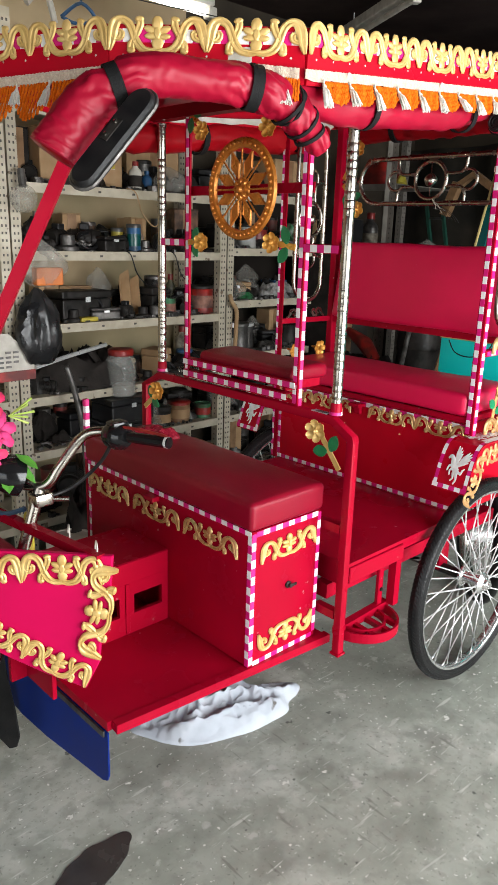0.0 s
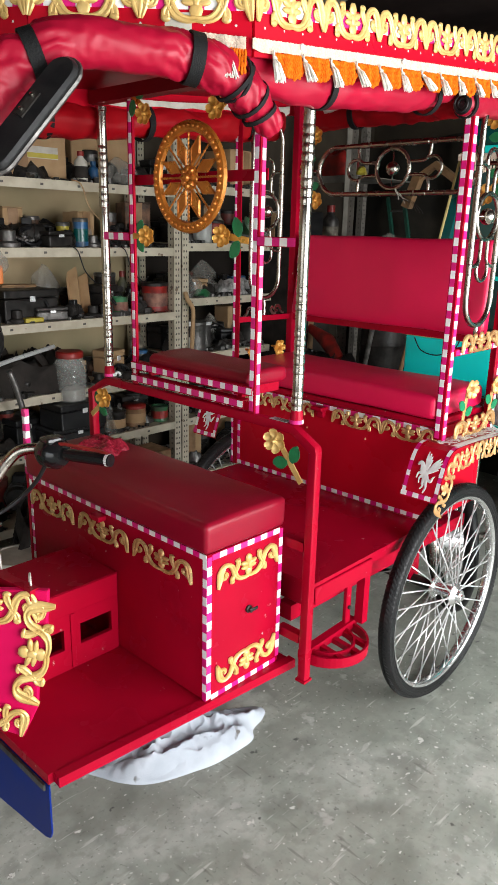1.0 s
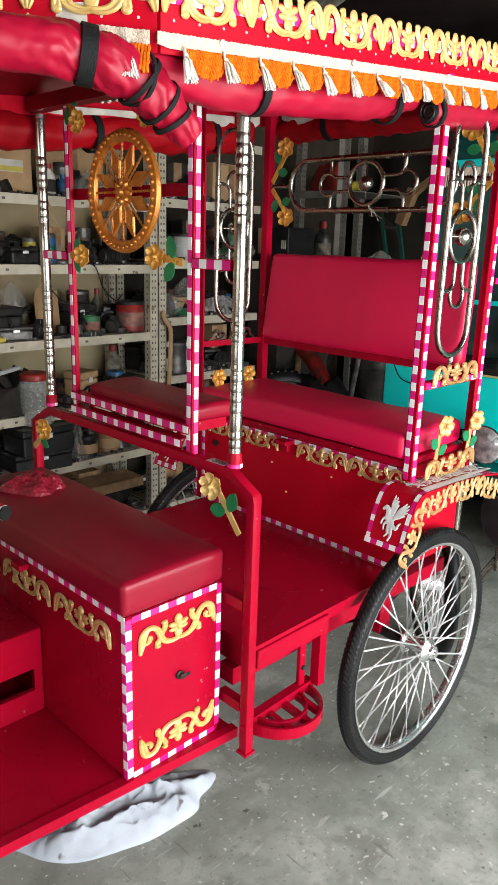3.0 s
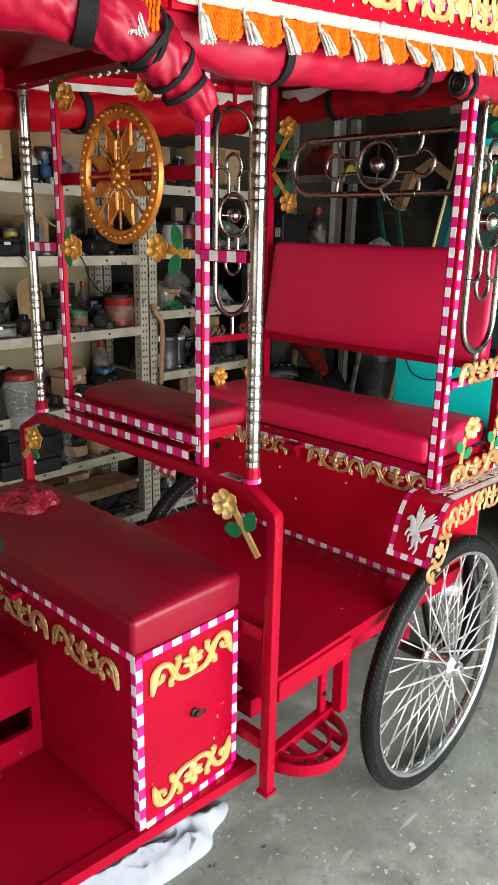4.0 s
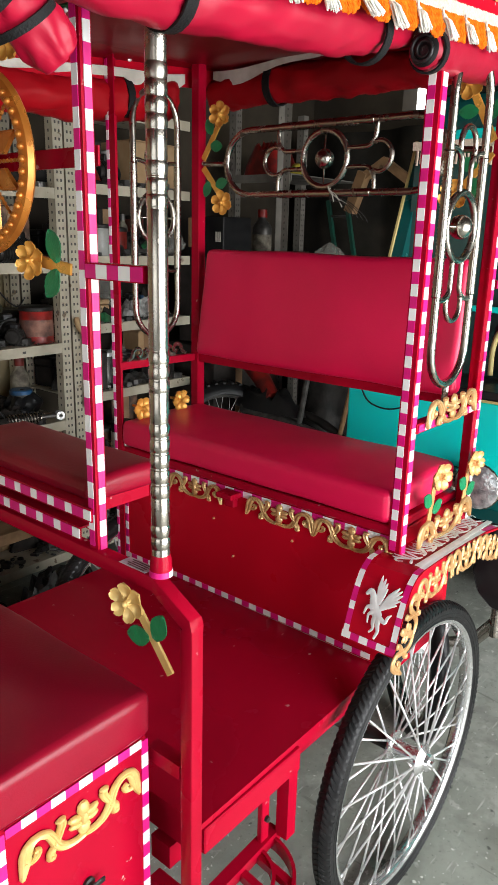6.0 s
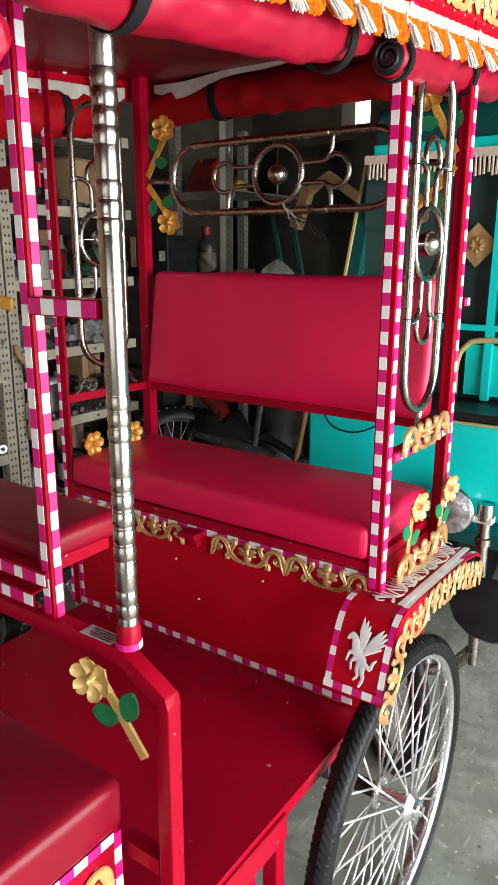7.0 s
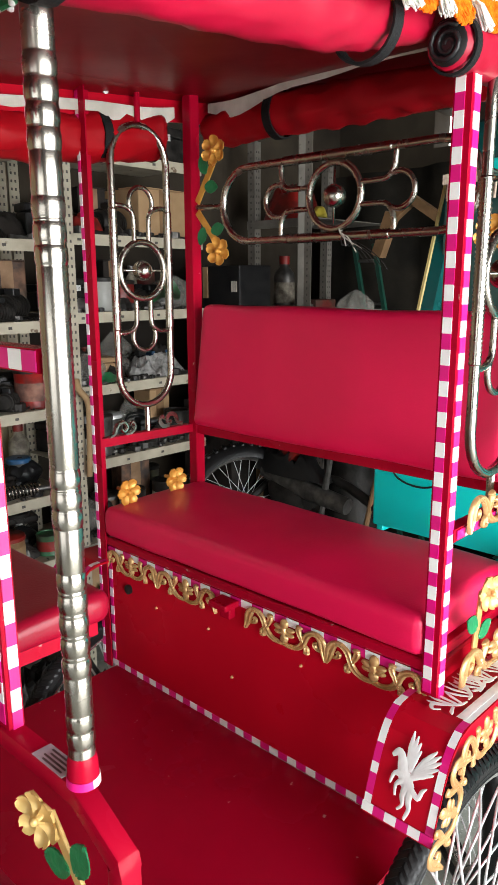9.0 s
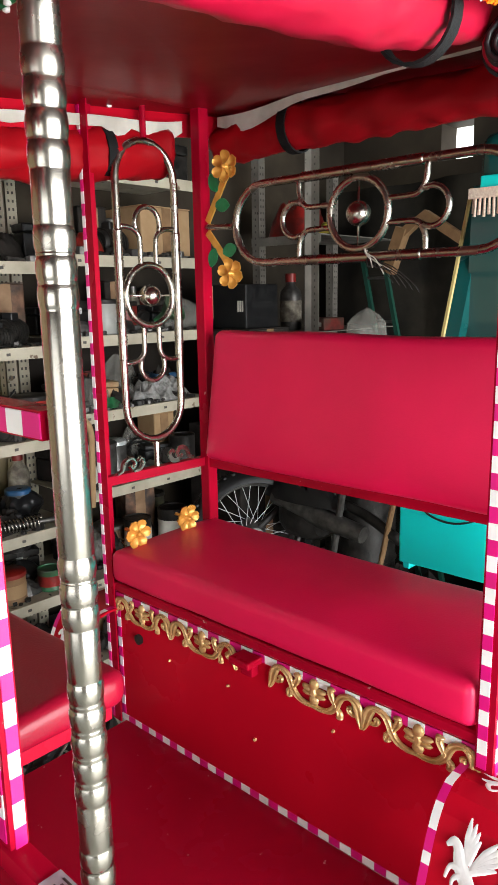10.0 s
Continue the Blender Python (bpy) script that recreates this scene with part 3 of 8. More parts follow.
# unseen side wall, its gap made only for the fill lamp
w = box(X0 - 0.15, X0, 1.5, Y1 + 0.15, 0, ZC)
box(X0 - 0.15, X0, Y0, -1.55, 0, ZC, bm=w)
box(X0 - 0.15, X0, -1.55, 1.5, 2.0, ZC, bm=w)
structure("wall_west", w, WALLD, "dingy plaster side wall, unseen, open for the fill lamp")
w = box(3.4, X1, Y0 - 0.15, Y0, 0, ZC)
box(X0, 0.0, Y0 - 0.15, Y0, 0, ZC, bm=w)
box(0.0, 3.4, Y0 - 0.15, Y0, 2.16, ZC, bm=w)
structure("wall_south", w, WALLD, "dingy front wall round the wide open doorway")
structure("ceiling", box(X0 - 0.15, X1 + 0.15, Y0 - 0.15, Y1 + 0.15, ZC, ZC + 0.1), CEILM, "dark brown ceiling")

# oil stain soaked into the floor
b = bmesh.new()
vs = []
for k in range(36):
    a = 2 * math.pi * k / 36
    w = 0.034 + 0.012 * (1 - math.cos(a)) + 0.012 * noise.noise(Vector((math.cos(a) * 2.2, math.sin(a) * 2.2, 3.1)))
    vs.append(b.verts.new((0.655 + 0.105 * math.cos(a) - 0.35 * w * math.sin(a), 1.118 + 0.030 * math.cos(a) + w * math.sin(a), 0.002)))
b.faces.new(vs)
tagged(thing("oil_stain", b, OIL, "dark oil stain soaked into the concrete", "stain"), kind="structure")


def tube_lamp(x, y, z, length, lit, label, ang):
    rt = root("ceiling_lamp", x, y, z, label, "lamp")
    m = Matrix.Translation((x, y, z)) @ Matrix.Rotation(radians(ang), 4, 'Z')

    def local(bm):
        bmesh.ops.transform(bm, matrix=m, verts=bm.verts)
        return bm
    part("batten", local(box(-length / 2, length / 2, -0.03, 0.03, 0.03, 0.075, 0.006)), PAPER, rt)
    part("tube", local(tube([(-length / 2 + 0.03, 0, 0.01), (length / 2 - 0.03, 0, 0.01)], 0.014, 10)), TUBEGLOW if lit else PAPER, rt, "white glass tube")
    for s in (-1, 1):
        part("end_cap", local(box(s * length / 2 - 0.02, s * length / 2 + 0.02, -0.02, 0.02, -0.01, 0.032, 0.004)), PAPER, rt)
        part("hanger", local(tube([(s * length / 3, 0, 0.07), (s * length / 3, 0, ZC - z)], 0.003, 6)), STEEL, rt)
    return rt


tube_lamp(1.47, 2.45, 2.15, 1.2, True, "lit white fluorescent batten lamp over the shelving", 0)
tube_lamp(3.05, 2.40, 2.30, 0.8, False, "unlit white batten lamp under the dark ceiling", 62)


# ---- slotted-angle shelving ----
def upright(x, y, z0, z1, parent, material=None, out=1):
    bm = bmesh.new()
    box(min(x, x + out * 0.04), max(x, x + out * 0.04), y + (0.0 if out > 0 else 0.037), y + (0.003 if out > 0 else 0.040), z0, z1, bm=bm)
    box(x, x + 0.003, y, y + 0.04, z0, z1, bm=bm)
    # no real slots: small dark boxes on the face, painted as their shadow
    z = z0 + 0.03
    while z < z1 - 0.03:
        if out > 0:
            for dx in (0.0125, 0.0275):
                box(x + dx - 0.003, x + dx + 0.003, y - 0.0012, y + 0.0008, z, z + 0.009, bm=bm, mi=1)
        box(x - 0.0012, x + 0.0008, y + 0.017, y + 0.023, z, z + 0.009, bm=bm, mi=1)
        z += 0.026
    return part("upright", bm, [material or SHELF, SLOTSHADE], parent)


def shelf_board(x0, x1, y0, y1, z, parent):
    bm = box(x0, x1, y0, y1, z - 0.004, z)
    box(x0, x1, y0 - 0.003, y0, z - 0.034, z + 0.001, bm=bm)
    for i in range(int((x1 - x0) / 0.16)):
        xx = x0 + 0.05 + i * 0.16
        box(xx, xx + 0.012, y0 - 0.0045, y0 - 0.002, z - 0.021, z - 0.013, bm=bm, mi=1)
    return part("shelf_board", bm, [SHELF, SLOTSHADE], parent)


LEVELS = (0.16, 0.455, 0.68, 0.965, 1.245, 1.49, 1.76)
SY = 2.60


def rack(x0, x1, y0, y1, levels, top, label, ends=2):
    rt = root("steel_shelf_rack", (x0 + x1) / 2, (y0 + y1) / 2, 0, label, "shelf", "slotted-angle steel racks")
    for x in (x0, x1 - 0.04)[:ends]:
        for y in (y0, y1 - 0.04):
            upright(x, y, 0, top, rt)
    for z in levels:
        shelf_board(x0 + 0.004, x1 - 0.004, y0 + 0.004, y1, z, rt)
    return rt


rack(1.26, 2.315, SY, 2.95, LEVELS, 2.05, "cream slotted-angle steel rack crowded with spare parts")
rack(2.322, 2.93, SY, 2.95, (0.16, 0.455, 0.76, 1.02, 1.265, 1.515, 1.775), 2.05, "cream slotted-angle steel rack with tins and castings", 1)
rack(0.18, 1.253, SY, 2.95, (0.16, 0.68, 1.245, 1.49), 1.68, "cream slotted-angle steel rack with hanging bags")

# ---- the decorated cycle rickshaw ----
RK = root("cycle_rickshaw", 1.45, 1.40, 0, "glossy red cycle rickshaw with chequered tape and gold scrolls", "rickshaw")
NY, FY = 1.010, 1.785          # near and far faces of the cabin


def bar(name, p0, p1, size, parent=None, label="", material=None):
    return part(name, tube([p0, p1], size / 2, square=True), material or RED, parent or RK, label)


# footboard, tunnel and front box
fb = plate([(0.715, 1.130), (0.715, 1.70), (1.33, 1.78), (1.33, 1.078), (1.07, 1.105)], 0.012, Matrix.Translation((0, 0, 0.316)))
footboard = part("footboard", fb, RED, RK, "worn red sheet footboard")
bar("footboard_rail", (0.716, 1.1265, 0.3195), (1.335, 1.070, 0.3195), 0.022, footboard)
bar("footboard_rail", (0.716, 1.138, 0.3190), (0.716, 1.70, 0.3190), 0.022, footboard)
tn = part("tunnel", box(0.62, 1.064, 1.402, 1.60, 0.5205, 0.532), RED, RK, "red steel centre tunnel with cut-outs")
for z0, z1, x0, x1 in ((0.329, 0.384, 0.62, 1.064), (0.437, 0.52, 0.62, 1.064), (0.384, 0.437, 0.62, 0.82), (0.384, 0.437, 0.913, 0.957), (0.384, 0.437, 1.045, 1.064)):
    part("tunnel_plate", box(x0, x1, 1.402, 1.414, z0, z1), RED, tn)
part("tunnel_flange", box(0.62, 1.062, 1.398, 1.402, 0.474, 0.531, 0.001, 1), RED, tn)
part("tunnel_rib", box(0.930, 0.942, 1.3985, 1.402, 0.334, 0.472, 0.001, 1), RED, tn)
part("tunnel_plate", box(0.62, 1.064, 1.588, 1.60, 0.329, 0.52), RED, tn)

fbox = part("front_box", box(1.066, 1.302, 1.088, 1.79, 0.329, 0.680, 0.003, 1), RED, RK, "red driver's seat box")
c = pillow(1.056, 1.306, 1.080, 1.795, 0.682, 0.757, 0.014)
for v in c.verts:
    if v.co.z > 0.74:
        u, q = (v.co.x - 1.181) / 0.125, (v.co.y - 1.437) / 0.357
        v.co.z += 0.012 * max(0, 1 - u * u) * max(0, 1 - q ** 4) - 0.004
puff(c, 0.0022, 1.0)
part("seat_cushion", c, BOXVINYL, RK, "maroon vinyl driver's cushion", 2)
tape((1.066, 1.09, 0.6755), (1.066, 1.79, 0.6755), (-1, 0, 0), 0.012, 0.0205, fbox, 1)
tape((1.066, 1.0945, 0.332), (1.066, 1.0945, 0.669), (-1, 0, 0), 0.012, 0.0205, fbox)
tape((1.066, 1.784, 0.332), (1.066, 1.784, 0.669), (-1, 0, 0), 0.010, 0.0205, fbox)
tape((1.072, 1.088, 0.336), (1.072, 1.088, 0.676), (0, -1, 0), 0.013, 0.0215, fbox, 1)
tape((1.296, 1.088, 0.345), (1.296, 1.088, 0.676), (0, -1, 0), 0.012, 0.0215, fbox)
tape((1.080, 1.088, 0.673), (1.290, 1.088, 0.673), (0, -1, 0), 0.013, 0.0215, fbox)
tape((1.080, 1.088, 0.337), (1.290, 1.088, 0.337), (0, -1, 0), 0.012, 0.0215, fbox, 1)
scroll_row((1.064, 1.77, 0.625), (1.064, 1.585, 0.625), (0, 0, 1), 1, fbox, SCROLL_PALE, tall=0.54, fill=1.1, deep=0.4)
scroll_row((1.064, 1.545, 0.625), (1.064, 1.36, 0.625), (0, 0, 1), 1, fbox, SCROLL_PALE, tall=0.54, fill=1.1, deep=0.4)
scroll_row((1.064, 1.325, 0.625), (1.064, 1.14, 0.625), (0, 0, 1), 1, fbox, SCROLL_PALE, tall=0.54, fill=1.1, deep=0.4)
scroll_row((1.094, 1.086, 0.622), (1.282, 1.086, 0.625), (0, 0, 1), 1, fbox, tall=0.60, deep=0.5)
scroll_row((1.282, 1.086, 0.388), (1.094, 1.086, 0.385), (0, 0, -1), 1, fbox, tall=0.60, deep=0.5)
part("latch", box(1.040, 1.064, 1.435, 1.475, 0.655, 0.668, 0.003), RED, fbox, "red painted hasp")
lk = lathe([(0, 0), (0.009, 0), (0.009, 0.004), (0.006, 0.006), (0.006, 0.012), (0, 0.012)], 12, basis((1.192, 1.0875, 0.512), (1, 0, 0), (0, 0, 1)))
box(1.186, 1.212, 1.074, 1.078, 0.508, 0.517, 0.002, 1, bm=lk)
part("box_lock", lk, GREASE, fbox, "small brass lock with a key", 2)
bar("corner_post", (1.072, 1.80, 0.33), (1.072, 1.80, 0.86), 0.012)
tape((1.0655, 1.80, 0.68), (1.0655, 1.80, 0.86), (-1, 0, 0), 0.012, 0.0205, RK)
tape((1.072, 1.794, 0.68), (1.072, 1.794, 0.86), (0, -1, 0), 0.012, 0.0205, RK)

# arch behind the driver
ar = tube([(1.322, 1.022, 0.300), (1.322, 1.022, 0.864), (1.322, 1.022, 0.872), (1.322, 1.085, 0.908), (1.322, 1.772, 0.908), (1.322, 1.852, 0.868), (1.322, 1.852, 0.300)], 0.0112, square=True)
bmesh.ops.bevel(ar, geom=[e for e in ar.edges if e.calc_length() > 0.03], offset=0.003, segments=2, profile=0.5, affect='EDGES')
arch = part("arch_frame", ar, RED, RK, "red square-tube arch with chamfered corners", 2)
part("arch_foot", box(1.308, 1.336, 1.008, 1.036, 0.296, 0.302), RED, arch)
bar("arch_stub", (1.322, 1.035, 0.640), (1.322, 1.10, 0.640), 0.022, arch)
bar("arch_stub", (1.322, 1.035, 0.405), (1.322, 1.10, 0.405), 0.022, arch)
lb = part("label_sheet", box(1.3115, 1.3325, 1.098, 1.150, 0.9197, 0.9204), LABELM, arch, "silver-white printed sticker")
for k in range(4):
    part("print_bar", box(1.314 + k * 0.0045, 1.316 + k * 0.0045, 1.104, 1.136 + 0.004 * (k % 2), 0.9204, 0.9208), GREYM, arch)
flower_on_stem((1.308, 1.046, 0.792), (1.308, 1.117, 0.877), (-1, 0, 0), arch, ((0.45, 1), (0.5, -1)), leaf_scale=1.15)
flower_on_stem((1.301, 1.832, 0.800), (1.301, 1.752, 0.866), (-1, 0, 0), arch, ((0.5, 1), (0.5, -1)), FLOWER_BRASS)


# chrome columns with turned rings
def column(y, z0, z1, parent):
    prof = [(0.0, 0.0)]
    L = z1 - z0

    def knurl(z):
        return [(0.0121, z - 0.0090), (0.0118, z - 0.0080), (0.0121, z - 0.0070), (0.0127, z - 0.0045), (0.0129, z), (0.0127, z + 0.0045), (0.0121, z + 0.0070), (0.0118, z + 0.0080), (0.0121, z + 0.0090)]
    prof.append((0.0121, 0.001))
    for z in (0.968, 0.985, 1.038, 1.058, 1.078, 1.098, 1.118, 1.173, 1.190, 1.208, 1.385, 1.402, 1.420, 1.468, 1.485, 1.502, 1.519):
        prof += knurl(z - z0)
    prof += [(0.0121, L - 0.012), (0.014, L - 0.010), (0.014, L), (0, L)]
    c = part("chrome_column", lathe(prof, 20, Matrix.Translation((1.322, y, z0))), CHROME, parent, "turned chrome column", 2)
    part("column_socket", lathe([(0, -0.012), (0.0150, -0.012), (0.0140, 0.012), (0.0122, 0.018), (0.0, 0.018)], 16, Matrix.Translation((1.322, y, z0))), RED, c, "", 2)
    b = lathe([(0.0152, -0.0115), (0.0158, -0.0115), (0.0154, -0.0035), (0.0148, -0.0035)], 16, Matrix.Translation((1.322, y, z0)))
    for f in b.faces:
        f.material_index = 1 if f.calc_center_median().y < y and f.calc_center_median().x > 1.322 else 0
    part("tape_band", b, [PINK, WHITE], c, "", 2)


column(1.078, 0.933, 1.62, RK)
column(1.768, 0.933, 1.62, RK)


# taped angle posts of the partition
def angle_post(x, y, z0, z1, sx, sy, w=0.020, parent=None):
    """An L-section post: legs reach from (x, y) towards sx and sy; tape on the outer faces."""
    bm = box(min(x, x + sx * w), max(x, x + sx * w), min(y, y + sy * 0.003), max(y, y + sy * 0.003), z0, z1)
    box(min(x, x + sx * 0.003), max(x, x + sx * 0.003), min(y + sy * 0.003, y + sy * w), max(y + sy * 0.003, y + sy * w), z0, z1, bm=bm)
    return part("angle_post", bm, RED, parent or RK, "red steel angle post")


p = angle_post(1.315, 1.199, 0.92, 1.64, 1, 1, 0.0175)
tape((1.315, 1.2095, 0.925), (1.315, 1.2095, 1.635), (-1, 0, 0), 0.0110, 0.0238, p)
tape((1.3250, 1.199, 0.915), (1.3250, 1.199, 1.635), (0, -1, 0), 0.0110, 0.0238, p)
p = angle_post(1.315, 1.652, 0.92, 1.65, 1, -1)
tape((1.315, 1.6415, 0.925), (1.315, 1.6415, 1.645), (-1, 0, 0), 0.0105, 0.0238, p)
for z, y0, y1 in ((0.972, 1.205, 1.650), (0.938, 1.232, 1.650)):
    bm = box(1.310, 1.313, y0, y1, z - 0.011, z + 0.009)
    box(1.313, 1.336, y0, y1, z + 0.006, z + 0.009, bm=bm)
    q = part("seat_rail", bm, RED, RK, "red angle rail with chequered tape")
    tape((1.310, y0, z - 0.001), (1.310, y1, z - 0.001), (-1, 0, 0), 0.0145, 0.0215, q, 1, white=0.62)
bm = box(1.338, 1.47, 1.262, 1.274, 0.945, 0.970)
box(1.338, 1.47, 1.60, 1.612, 0.945, 0.970, bm=bm)
box(1.455, 1.47, 1.274, 1.60, 0.945, 0.970, bm=bm)
part("jump_seat_frame", bm, RED, RK)
c = pillow(1.330, 1.478, 1.236, 1.608, 0.970, 1.008, 0.015, (8, 20, 2))
for v in c.verts:
    if v.co.z > 0.995:
        v.co.z += 0.006 * max(0, 1 - ((v.co.x - 1.414) / 0.086) ** 2) - 0.004
    v.co.x -= 0.02 * max(0, (1.25 - v.co.y) / 0.05)
puff(c, 0.0022, 2.0)
part("jump_seat", c, BOXVINYL, RK, "dark red padded jump seat", 2)
for y0, y1 in ((1.199, 1.093), (1.652, 1.757)):
    q = bar("arm_rail", (1.322, y0, 1.303), (1.322, y1, 1.303), 0.020)
    tape((1.3118, y0, 1.303), (1.3118, y1, 1.303), (-1, 0, 0), 0.017, 0.0215, q)
part("back_bar", box(1.335, 1.338, 1.196, 1.65, 1.428, 1.452), RED, RK, "flat red bar behind the spoked disc")

# carved spoked disc between the posts
WC = Vector((1.310, 1.416, 1.438))
WM = basis(WC, (0, -1, 0), (0, 0, 1)) @ Matrix.Scale(0.97, 4)
bm = lathe([(0.100, 0.0), (0.103, 0.008), (0.113, 0.011), (0.124, 0.008), (0.127, 0.0), (0.124, -0.004), (0.103, -0.004), (0.100, 0.0)], 56, WM)
disc = part("spoked_disc", bm, COPPER, RK, "copper-gold carved disc with eight star points and beaded rim", 2)
bd = bmesh.new()
bmesh.ops.create_icosphere(bd, subdivisions=1, radius=0.0060)
bead_mesh = mesh_of(bd, COPPER, True, "bead")
for k in range(46):
    a = 2 * math.pi * k / 46
    inst("bead", bead_mesh, disc, WM @ Matrix.Translation((0.114 * math.cos(a), 0.114 * math.sin(a), 0.0108)))
hub = bmesh.new()
petal(0, 0, 0.012, 0.012, 0, 0.016, hub, 10)
petal(0, 0, 0.030, 0.030, 0, 0.006, hub, 18)
bmesh.ops.transform(hub, matrix=WM, verts=hub.verts)
part("disc_hub", hub, COPPER, disc, "", 2)
for k in range(8):
    a = 2 * math.pi * k / 8
    hp = bmesh.new()
    petal(0.0185 * math.cos(a), 0.0185 * math.sin(a), 0.0095, 0.0070, a, 0.011, hp, 8)
    bmesh.ops.transform(hp, matrix=WM, verts=hp.verts)
    part("hub_petal", hp, COPPER, disc, "", 2)
for k in range(8):
    a = 2 * math.pi * (k + 0.5) / 8
    loz = [(0.029, 0.0), (0.062, 0.0145), (0.098, 0.0), (0.062, -0.0145)]
    dm = plate(loz, 0.0035)
    for (xa, ya), (xb, yb) in zip(loz, loz[1:] + loz[:1]):
        ribbon([(xa, ya), ((xa + xb) / 2, (ya + yb) / 2), (xb, yb)], (0.0015, 0.0015, 0.0015), 0.0062, dm, 2)
    bmesh.ops.transform(dm, matrix=WM @ Matrix.Rotation(a, 4, 'Z'), verts=dm.verts)
    part("star_point", dm, COPPER, disc)
    sp = tube([(0.028 + 0.0045 * i, 0, 0.003) for i in range(17)], [0.0018 + 0.0013 * (i % 2) for i in range(17)], 6)
    bmesh.ops.transform(sp, matrix=WM @ Matrix.Rotation(a + math.pi / 8, 4, 'Z'), verts=sp.verts)
    part("disc_spoke", sp, COPPER, disc)

flower_on_stem((1.308, 1.222, 1.303), (1.306, 1.292, 1.312), (-1, 0, 0), RK, ((0.35, 1), (0.35, -1)), FLOWER_SMALL, BRASS, 1.15)
flower_on_stem((1.308, 1.628, 1.305), (1.306, 1.556, 1.306), (-1, 0, 0), RK, ((0.35, 1), (0.35, -1)), FLOWER_SMALL, BRASS)
flower_on_stem((1.308, 1.636, 1.645), (1.306, 1.560, 1.583), (-1, 0, 0), RK, ((0.35, 1), (0.4, -1)), FLOWER_SMALL, COPPER)
flower_on_stem((1.308, 1.225, 1.635), (1.306, 1.316, 1.575), (-1, 0, 0), RK, ((0.35, 1), (0.4, -1)), FLOWER_SMALL, COPPER)

# passenger platform
pf = plate([(1.335, 1.018), (1.855, 1.024), (1.855, 1.765), (1.335, 1.765)], 0.010, Matrix.Translation((0, 0, 0.535)))
platform = part("platform", pf, RED, RK, "worn red sheet platform")
part("platform_rail", box(1.342, 1.575, 1.014, 1.030, 0.490, 0.534, 0.002, 1), RED, platform)
part("platform_lip", box(1.576, 1.852, 1.0265, 1.0295, 0.512, 0.5345), RED, platform)
part("platform_rail", box(1.342, 1.356, 1.034, 1.76, 0.475, 0.534, 0.002, 1), RED, platform)
bar("platform_bracket", (1.568, 1.034, 0.528), (1.568, 1.034, 0.350), 0.024, platform)
bar("chassis_tube", (1.335, 1.10, 0.445), (2.20, 1.10, 0.445), 0.04)
bar("chassis_tube", (1.335, 1.70, 0.445), (2.20, 1.70, 0.445), 0.04)
bar("chassis_tube", (0.80, 1.42, 0.27), (1.40, 1.42, 0.30), 0.045)
part("axle", tube([(1.925, 0.96, 0.3255), (1.925, 1.84, 0.3255)], 0.016, 12), GREASE, RK, "greasy steel axle")
for y in (1.135, 1.665):                                   # stacked leaf springs
    sp = part("leaf_spring", tube(smooth_path([(1.66, y, 0.445), (1.80, y, 0.395), (1.925, y, 0.372), (2.05, y, 0.395), (2.19, y, 0.445)], 4), 0.007, square=True), GREASE, RK, "greasy steel leaf spring")
    for q, (xa, xb) in enumerate(((1.72, 2.13), (1.78, 2.07))):
        part("spring_leaf", tube(smooth_path([(xa, y, 0.405 - 0.015 * q), (1.925, y, 0.360 - 0.012 * q), (xb, y, 0.405 - 0.015 * q)], 4), 0.006, square=True), GREYM, sp)
    for x in (1.90, 1.95):
        part("spring_clamp", box(x - 0.006, x + 0.006, y - 0.022, y + 0.022, 0.325, 0.388, 0.002, 1), GREYM, sp)
part("axle_bracket", box(1.90, 1.95, 1.09, 1.11, 0.325, 0.43), RED, RK)
part("axle_bracket", box(1.90, 1.95, 1.69, 1.71, 0.325, 0.43), RED, RK)
md = lathe([(0, -0.09), (0.055, -0.09), (0.06, -0.08), (0.06, 0.08), (0.055, 0.09), (0, 0.09)], 20, basis((1.90, 1.40, 0.335), (1, 0, 0), (0, 0, 1)))
part("drive_unit", md, GREASE, RK, "greasy black drive housing", 2)
bx = box(1.63, 1.80, 1.15, 1.38, 0.40, 0.50, 0.01)
part("battery_tray", bx, GREASE, RK)

# foot step: half rings on cross bars
step = part("foot_step", tube([(1.345, 1.050, 0.340), (1.566, 1.054, 0.345)], 0.011, square=True), RED, RK, "red half-ring foot step")
arc1 = [(1.452 + 0.100 * math.cos(a), 1.052 - 0.100 * math.sin(a), 0.334) for a in (math.pi * k / 22 for k in range(23))]
arc2 = [(1.446 + 0.070 * math.cos(a), 1.052 - 0.070 * math.sin(a), 0.334) for a in (math.pi * k / 22 for k in range(23))]
for arc in (arc1, arc2):
    bm = bmesh.new()
    rings = []
    for i, (x, y, z) in enumerate(arc):
        cx = 1.452 if arc is arc1 else 1.446
        d = Vector((x - cx, y - 1.052, 0)).normalized() * 0.003
        rings.append([bm.verts.new((x + s * d.x, y + s * d.y, z + h)) for s, h in ((-1, -0.013), (1, -0.013), (1, 0.013), (-1, 0.013))])
    for r0, r1 in zip(rings, rings[1:]):
        for k in range(4):
            bm.faces.new((r0[k], r0[(k + 1) % 4], r1[(k + 1) % 4], r1[k]))
    bm.faces.new(rings[0][::-1])
    bm.faces.new(rings[-1])
    part("step_ring", bm, RED, step)
for x in (1.415, 1.465, 1.51):
    part("step_bar", tube([(x, 1.052, 0.336), (x - 0.010, 1.052 - math.sqrt(max(0.001, 0.0098 - (x - 0.010 - 1.452) ** 2)), 0.336)], 0.007, square=True), RED, step)
